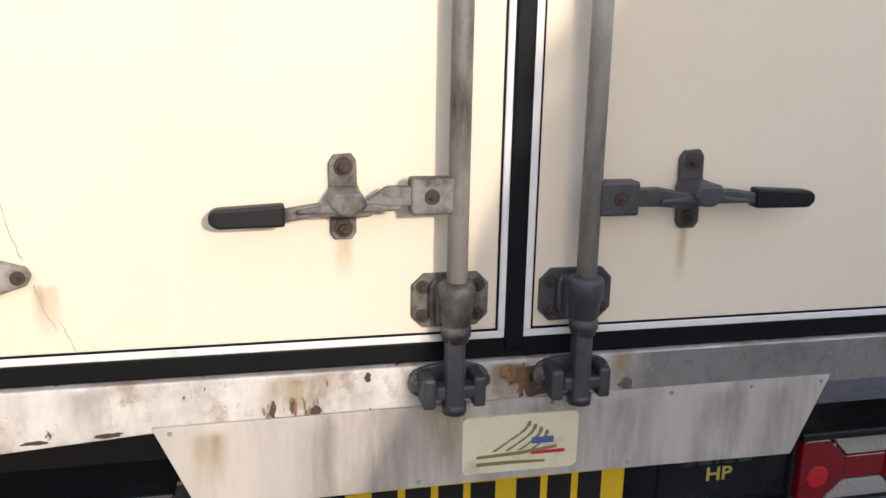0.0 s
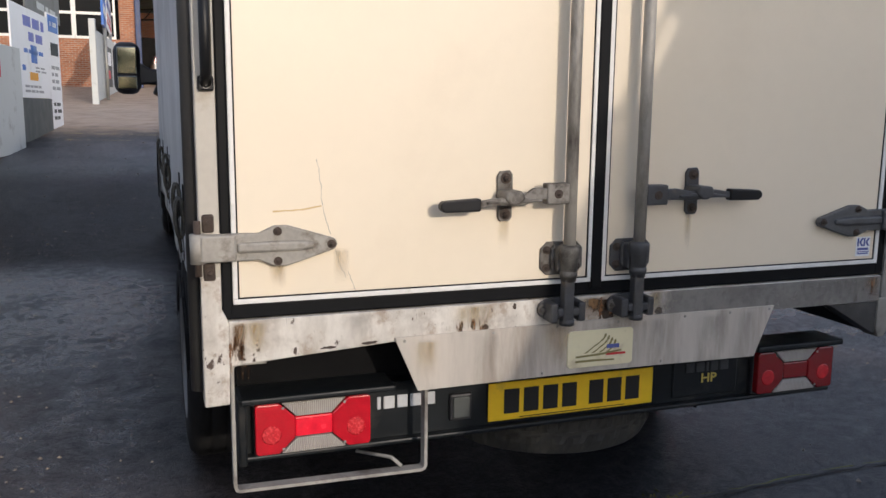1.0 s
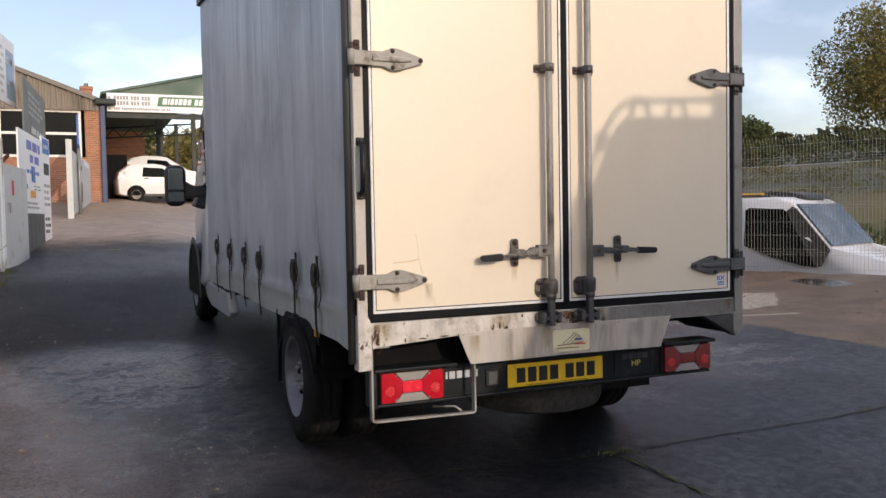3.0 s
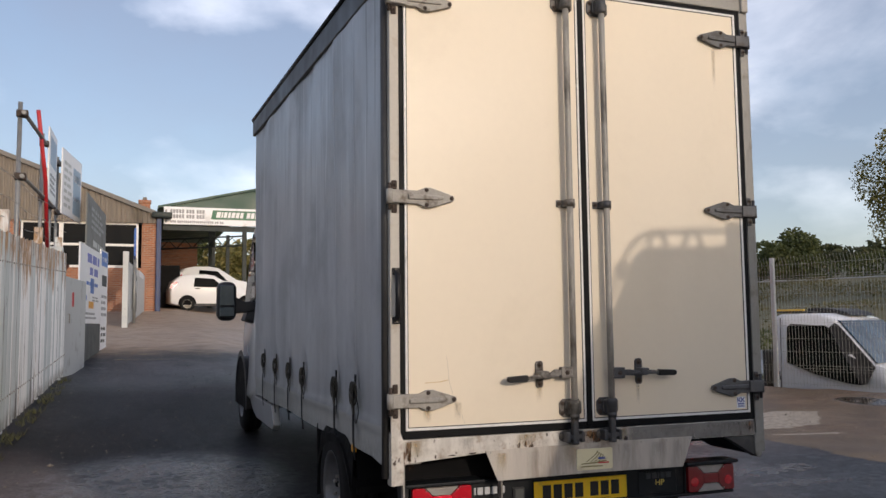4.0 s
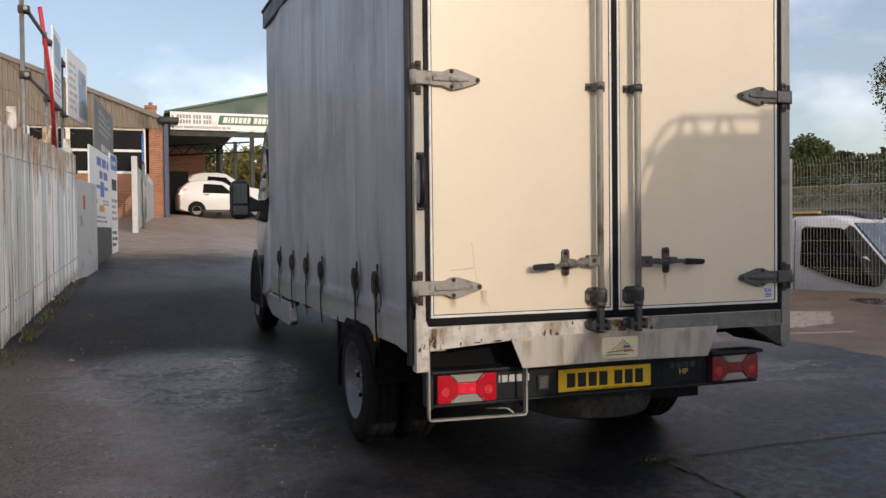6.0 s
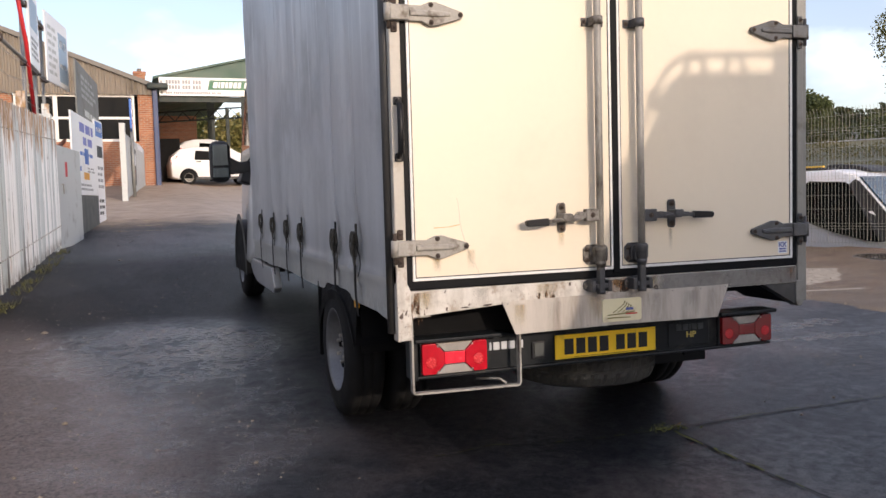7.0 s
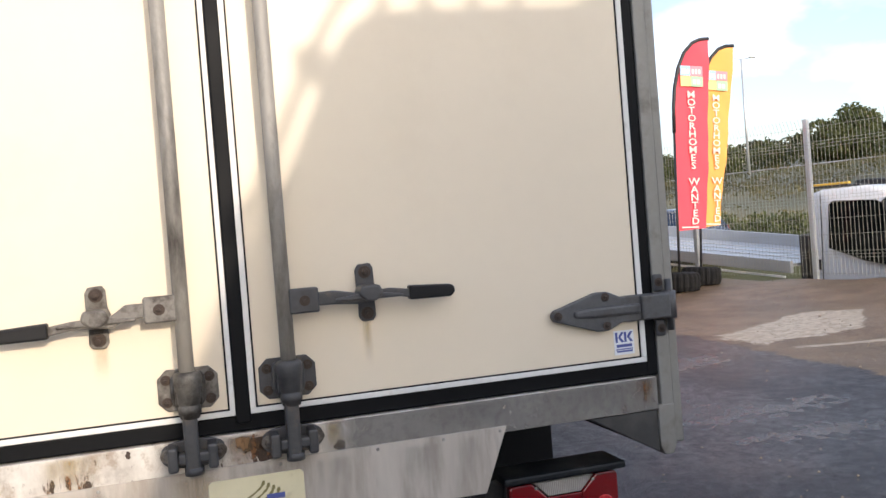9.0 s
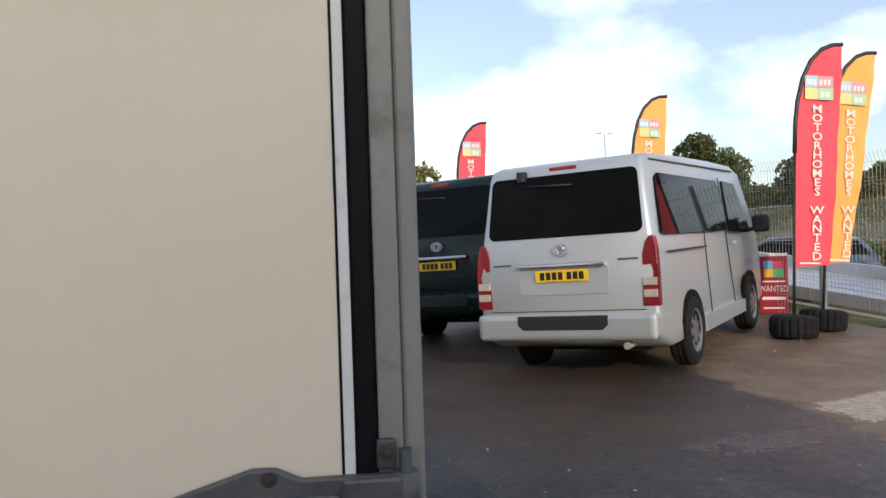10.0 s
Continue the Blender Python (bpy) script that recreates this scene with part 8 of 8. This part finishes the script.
# ---- trees and hedges ----
def foliage(name, m, clumps, count, size, seed, parent=None, label=""):
    """Many small bent leaf cards scattered through clumps (x, y, z, rx, ry, rz)."""
    rng = np.random.RandomState(seed)
    cl = np.array(clumps)
    vols = (cl[:, 3] * cl[:, 4] * cl[:, 5]) ** 0.8
    pick = cl[rng.choice(len(clumps), count, p=vols / vols.sum())]

    def unit(v):
        return v / np.linalg.norm(v, axis=1, keepdims=True)
    d = unit(rng.normal(size=(count, 3)))
    rad = (rng.uniform(0.45, 1.0, (count, 1)) ** 0.5) * rng.uniform(0.85, 1.08, (count, 1))
    c = pick[:, :3] + d * pick[:, 3:] * rad
    a = unit(rng.normal(size=(count, 3)))
    b = unit(np.cross(a, rng.normal(size=(count, 3))))
    s = size * rng.uniform(0.5, 1.3, (count, 1))
    n = np.cross(a, b) * s * 0.25
    quad = np.stack((c - a * s, c + b * s * 0.55 + n, c + a * s, c - b * s * 0.55 + n), 1)
    verts = quad.reshape(-1, 3).tolist()
    faces = [f for k in range(count) for f in ((4 * k, 4 * k + 1, 4 * k + 2), (4 * k, 4 * k + 2, 4 * k + 3))]
    me = bpy.data.meshes.new(name)
    me.from_pydata(verts, [], faces)
    me.materials.append(m)
    ob = new(name, me)
    if parent is not None:
        ob.parent = parent
    if label:
        tagged(ob, label)
    return ob


def tree(label, x, y, base, h, r, m, count, size, seed, crown_low=0.35, lobes=11):
    z0 = ground_z(x, y)
    root = thing("tree", label, "tree", "trees beyond the fence", pose(x, y, z0))
    rng = random.Random(seed)
    tk = B(M_BARK)
    lean = rng.uniform(-0.03, 0.03) * h
    tk.tube([(0, 0, -0.3), (lean * 0.3, 0, h * 0.3), (lean, 0, h * 0.62), (lean * 1.2, 0, h * 0.9)], base, 10, True, base * 0.18)
    clumps = []
    for k in range(lobes):
        a = rng.uniform(0, 6.28)
        t = crown_low + (0.93 - crown_low) * (k + 0.5) / lobes
        spread = r * (0.35 + 0.65 * math.sin(math.pi * (0.15 + 0.80 * (t - crown_low) / (1 - crown_low)))) * rng.uniform(0.55, 0.85)
        p = (lean * t + spread * math.cos(a), spread * math.sin(a), h * t)
        zb = h * max(0.2, t - 0.22)
        mid = (p[0] * 0.45, p[1] * 0.45, zb + (p[2] - zb) * 0.4)
        tk.tube([(lean * t * 0.8, 0, zb), mid, p], base * 0.30, 6, True, base * 0.06)
        q = r * rng.uniform(0.30, 0.48)
        clumps.append((p[0], p[1], p[2], q, q, q * rng.uniform(0.7, 0.95)))
        clumps.append((p[0] * 0.5, p[1] * 0.5, p[2] + rng.uniform(-0.3, 0.4), q * 0.8, q * 0.8, q * 0.7))
    part("trunk", tk, root, "brown bark trunk and limbs")
    foliage("crown", m, clumps, count, size, seed, root, "uneven leafy crown")
    return root


def tree_to(label, x, y, top, r, m, count, size, seed, low=0.12, base=0.3, lobes=13):
    """A tree whose crown reaches the given height above the yard."""
    return tree(label, x, y, base, top - ground_z(x, y), r, m, count, size, seed, low, lobes)


tree_to("slender tree with thinning autumn leaves", 28.75, 21.3, 9.3, 3.1, M_LEAFY, 24000, 0.075, 21, 0.36, 0.15, 22)
tree_to("slender tree with thinning autumn leaves", 33.6, 20.0, 9.8, 3.2, M_LEAFY, 14000, 0.085, 22, 0.34, 0.15, 14)
tree_to("round green oak at the field edge", 42.0, 44.8, 6.9, 2.7, M_LEAF, 9000, 0.16, 23)
tree_to("bushy green oak at the field edge", 31.0, 51.5, 6.5, 1.9, M_LEAF, 6000, 0.15, 24)
tree_to("bushy green oak at the field edge", 36.0, 50.5, 5.9, 1.9, M_LEAF, 6000, 0.15, 25)
tree_to("round green tree behind the parked vans", 22.7, 47.0, 7.8, 2.3, M_LEAF, 9000, 0.14, 26)
tree_to("round green oak at the field edge", 50.0, 34.5, 6.2, 2.0, M_LEAF, 6000, 0.15, 27)
tree_to("bushy green tree behind the canopy", 6.0, 66.0, 7.6, 4.0, M_LEAFY, 8000, 0.22, 28)
tree_to("bushy green tree behind the canopy", 1.0, 70.0, 8.3, 4.0, M_LEAF, 8000, 0.22, 29)


def hedge(name, label, a, b, w, h, m, count, size, seed):
    rng = random.Random(seed)
    ln = math.hypot(b[0] - a[0], b[1] - a[1])
    cl = []
    n = int(ln / (w * 0.7))
    for k in range(n):
        t = k / n
        x, y = a[0] + (b[0] - a[0]) * t + rng.uniform(-w, w) * 0.3, a[1] + (b[1] - a[1]) * t + rng.uniform(-w, w) * 0.3
        hh = h * rng.uniform(0.55, 1.15)
        cl.append((x, y, ground_z(x, y) + hh * 0.45, w * 0.7, w * 0.7, hh * 0.55))
    tagged(foliage(name, m, cl, count, size, seed), label, "hedge", kind="stuff")


def beyond(s, k):
    """A place s metres past the mesh fence and k metres along it."""
    return (7.3 + 0.932 * s + 0.363 * k, 6.92 + 0.363 * s - 0.932 * k)


hedge("far_hedge", "dark hedgerow and trees along the field edge", beyond(80, -130), beyond(80, 70), 3.0, 1.8, M_LEAFD, 22000, 0.32, 31)
hedge("far_copse", "woodland edge behind the field", beyond(93, -150), beyond(93, 80), 3.6, 2.2, M_LEAFD, 16000, 0.42, 37)
hedge("road_hedge", "green hedge behind the road", beyond(45, -75), beyond(45, 45), 1.6, 1.9, M_LEAF, 30000, 0.15, 38)
hedge("near_hedge", "bramble hedge below the field", beyond(11.5, -26), beyond(8.5, 22), 1.0, 0.9, M_LEAF, 26000, 0.075, 32)
rs_ = random.Random(40)
cl_ = []
for j in range(420):
    x, y = beyond(rs_.uniform(9, 39), rs_.uniform(-48, 26))
    h_ = rs_.uniform(0.12, 0.42)
    cl_.append((x, y, ground_z(x, y) + h_ * 0.3, rs_.uniform(0.7, 1.9), rs_.uniform(0.7, 1.9), h_))
tagged(foliage("field_scrub", M_SCRUB, cl_, 60000, 0.07, 41), "rough olive scrub and grass on the slope", "scrub", kind="stuff")
rail = thing("roadside_rail", "pale roadside rail crossing the field", "barrier")
p0, p1 = beyond(41, -60), beyond(41, 40)
pts = [(p0[0] + (p1[0] - p0[0]) * j / 40, p0[1] + (p1[1] - p0[1]) * j / 40) for j in range(41)]
part("rail", B(M_MESHPOST).tube([(x, y, ground_z(x, y) + 0.12) for x, y in pts], 0.03, 6), rail)
hedge("left_far_hedge", "tree line behind the workshop", (-40, 90), (24, 92), 4.0, 5.0, M_LEAFD, 12000, 0.45, 34)

# unseen tree belts, added to block low sky and darken glass reflections
hedge("rear_hedge", "unseen tree belt added behind the yard to darken reflections", (-60, -46), (70, -40), 4.5, 7.0, M_LEAFD, 9000, 0.75, 35)
hedge("side_hedge", "unseen tree belt added beyond the yard for the glass to reflect", (32, -34), (52, 4), 3.6, 8.0, M_LEAFD, 16000, 0.40, 36)

# ---- van with a roof rack behind the viewer, whose shade falls on the doors ----
rv = thing("high_roof_van", "tall white van with a tubular roof rack on the yard", "van")
RX, RZ, RY = 0.87, 1.17, -4.0
sil = [(-1.05, -1.05), (-1.05, -0.30), (-0.62, -0.05), (-0.25, 0.62), (-0.02, 1.14), (0.06, 1.25), (0.13, 1.36), (0.175, 1.45), (0.212, 1.55), (0.25, 1.62), (0.31, 1.66), (0.40, 1.67), (2.2, 1.72), (2.3, 1.6), (2.3, -1.05)]
vb = B(M_WHITECAR)
vb.prism([(u + RX, max(v + RZ, -0.02)) for u, v in sil], lambda u, v, d: (u + max(0.0, 1.3 - u) * (RY - d) * 0.22, d, v - 0.06 * (RY - d)), RY, RY - 1.75, 0.008)
part("body", vb, rv, "white body")
rk = B(M_BLACKP)
for yy in (RY, RY - 1.7):
    rk.tube([(u + RX, yy, v + RZ) for u, v in ((-0.02, 1.17), (0.03, 1.255), (0.12, 1.44), (0.185, 1.58), (0.235, 1.665), (0.29, 1.715), (0.352, 1.735), (0.62, 1.752), (2.2, 1.80))][(0 if yy == RY else 6):], 0.014, 10)
    for u in (0.39, 0.605):
        for w_ in (-0.045, 0.045):
            rk.tube([(u + w_ * 1.3 + RX, yy, RZ + 1.655 + u * 0.031), (u + w_ * 0.3 + RX, yy, RZ + 1.745 + u * 0.031)], 0.016, 8)
    if yy == RY:
        rk.rbox(0.140 + RX, 0.212 + RX, yy - 0.03, yy + 0.02, RZ + 1.50, RZ + 1.585, 0.012)
    rk.rbox(0.82 + RX, 1.15 + RX, yy - 0.02, yy + 0.02, RZ + 1.66, RZ + 1.80, 0.01)
part("roof_rack", rk, rv, "black tubular roof rack")
for x in (0.9, 2.6):
    for yy in (RY - 0.1, RY - 1.65):
        wh_ = B(M_TYRE).lathe([(-0.1, 0.2), (-0.1, 0.33), (-0.06, 0.36), (0.06, 0.36), (0.1, 0.33), (0.1, 0.2)], (0, 0, 0), 'Y', 32)
        part("wheel", wh_, rv, "", pose(x, yy, ground_z(x, yy) + 0.36))

# ---- joints, moss and marks on the tarmac ----
jt = thing("tarmac_joint", "mossy joint line across the tarmac", "crack")
random.seed(17)


def ribbon(bd, pts, w, gap=0.0):
    prev = None
    for k in range(len(pts) - 1):
        (x0, y0), (x1, y1) = pts[k], pts[k + 1]
        n = max(2, int(math.hypot(x1 - x0, y1 - y0) / 0.05))
        for j in range(n + (k == len(pts) - 2)):
            t = j / n
            x, y = x0 + (x1 - x0) * t + random.uniform(-1, 1) * 0.008, y0 + (y1 - y0) * t + random.uniform(-1, 1) * 0.008
            d = Vector((y1 - y0, x0 - x1)).normalized() * w * random.uniform(0.2, 1.2)
            z = ground_z(x, y) + 0.004
            cur = (bd.bm.verts.new((x - d.x, y - d.y, z)), bd.bm.verts.new((x + d.x, y + d.y, z)))
            if prev and random.random() > gap:
                bd.bm.faces.new([prev[0], prev[1], cur[1], cur[0]])
            prev = cur
    bd.done()


M_JOINT = mat("dark_open_joint", (0.010, 0.010, 0.010), 0.7, var=0.3, scale=12)
for pts, w in (([(-0.75, 0.36), (-0.45, 0.40), (-0.2, 0.34), (0.1, 0.30), (0.46, 0.31), (1.2, 0.34), (1.95, 0.34), (3.2, 0.45)], 0.007), ([(0.46, 0.31), (0.47, 0.1), (0.49, -0.23), (0.55, -0.9)], 0.011)):
    d_ = B(M_JOINT)
    ribbon(d_, [(x + 0.006, y - 0.012) for x, y in pts], w * 1.1)
    part("open_joint", d_, jt, "dark open joint in the tarmac")
    b_ = B(M_MOSS)
    ribbon(b_, pts, w * 0.62, 0.18)
    for v in b_.bm.verts:
        v.co.z += 0.003
    tagged(part("moss_line", b_, jt), "yellow-green moss", kind="stuff")
mt = Build().use(M_MOSS)
for j in range(70):
    x, y = random.gauss(0.47, 0.06), random.gauss(0.31, 0.03)
    z = ground_z(x, y) + 0.003
    a, h = random.uniform(0, 6.28), random.uniform(0.004, 0.014)
    mt.bm.faces.new([mt.bm.verts.new(p) for p in ((x - 0.006 * math.cos(a), y - 0.006 * math.sin(a), z), (x + 0.006 * math.cos(a), y + 0.006 * math.sin(a), z), (x + random.uniform(-0.015, 0.015), y + random.uniform(-0.015, 0.015), z + h))])
mt.done()
tagged(part("moss_tuft", mt), "small tuft of moss in the tarmac joint", "moss", kind="stuff")
yl = thing("worn_yellow_lines", "worn yellow parking lines on the tarmac", "road marking")
for a, b in (((-2.5, 15.4), (-0.2, 14.9)), ((-2.4, 16.6), (0.4, 16.0)), ((-2.4, 14.3), (-1.3, 14.1))):
    b_ = B(M_GOLD)
    ribbon(b_, [a, b], 0.035)
    part("line", b_, yl)
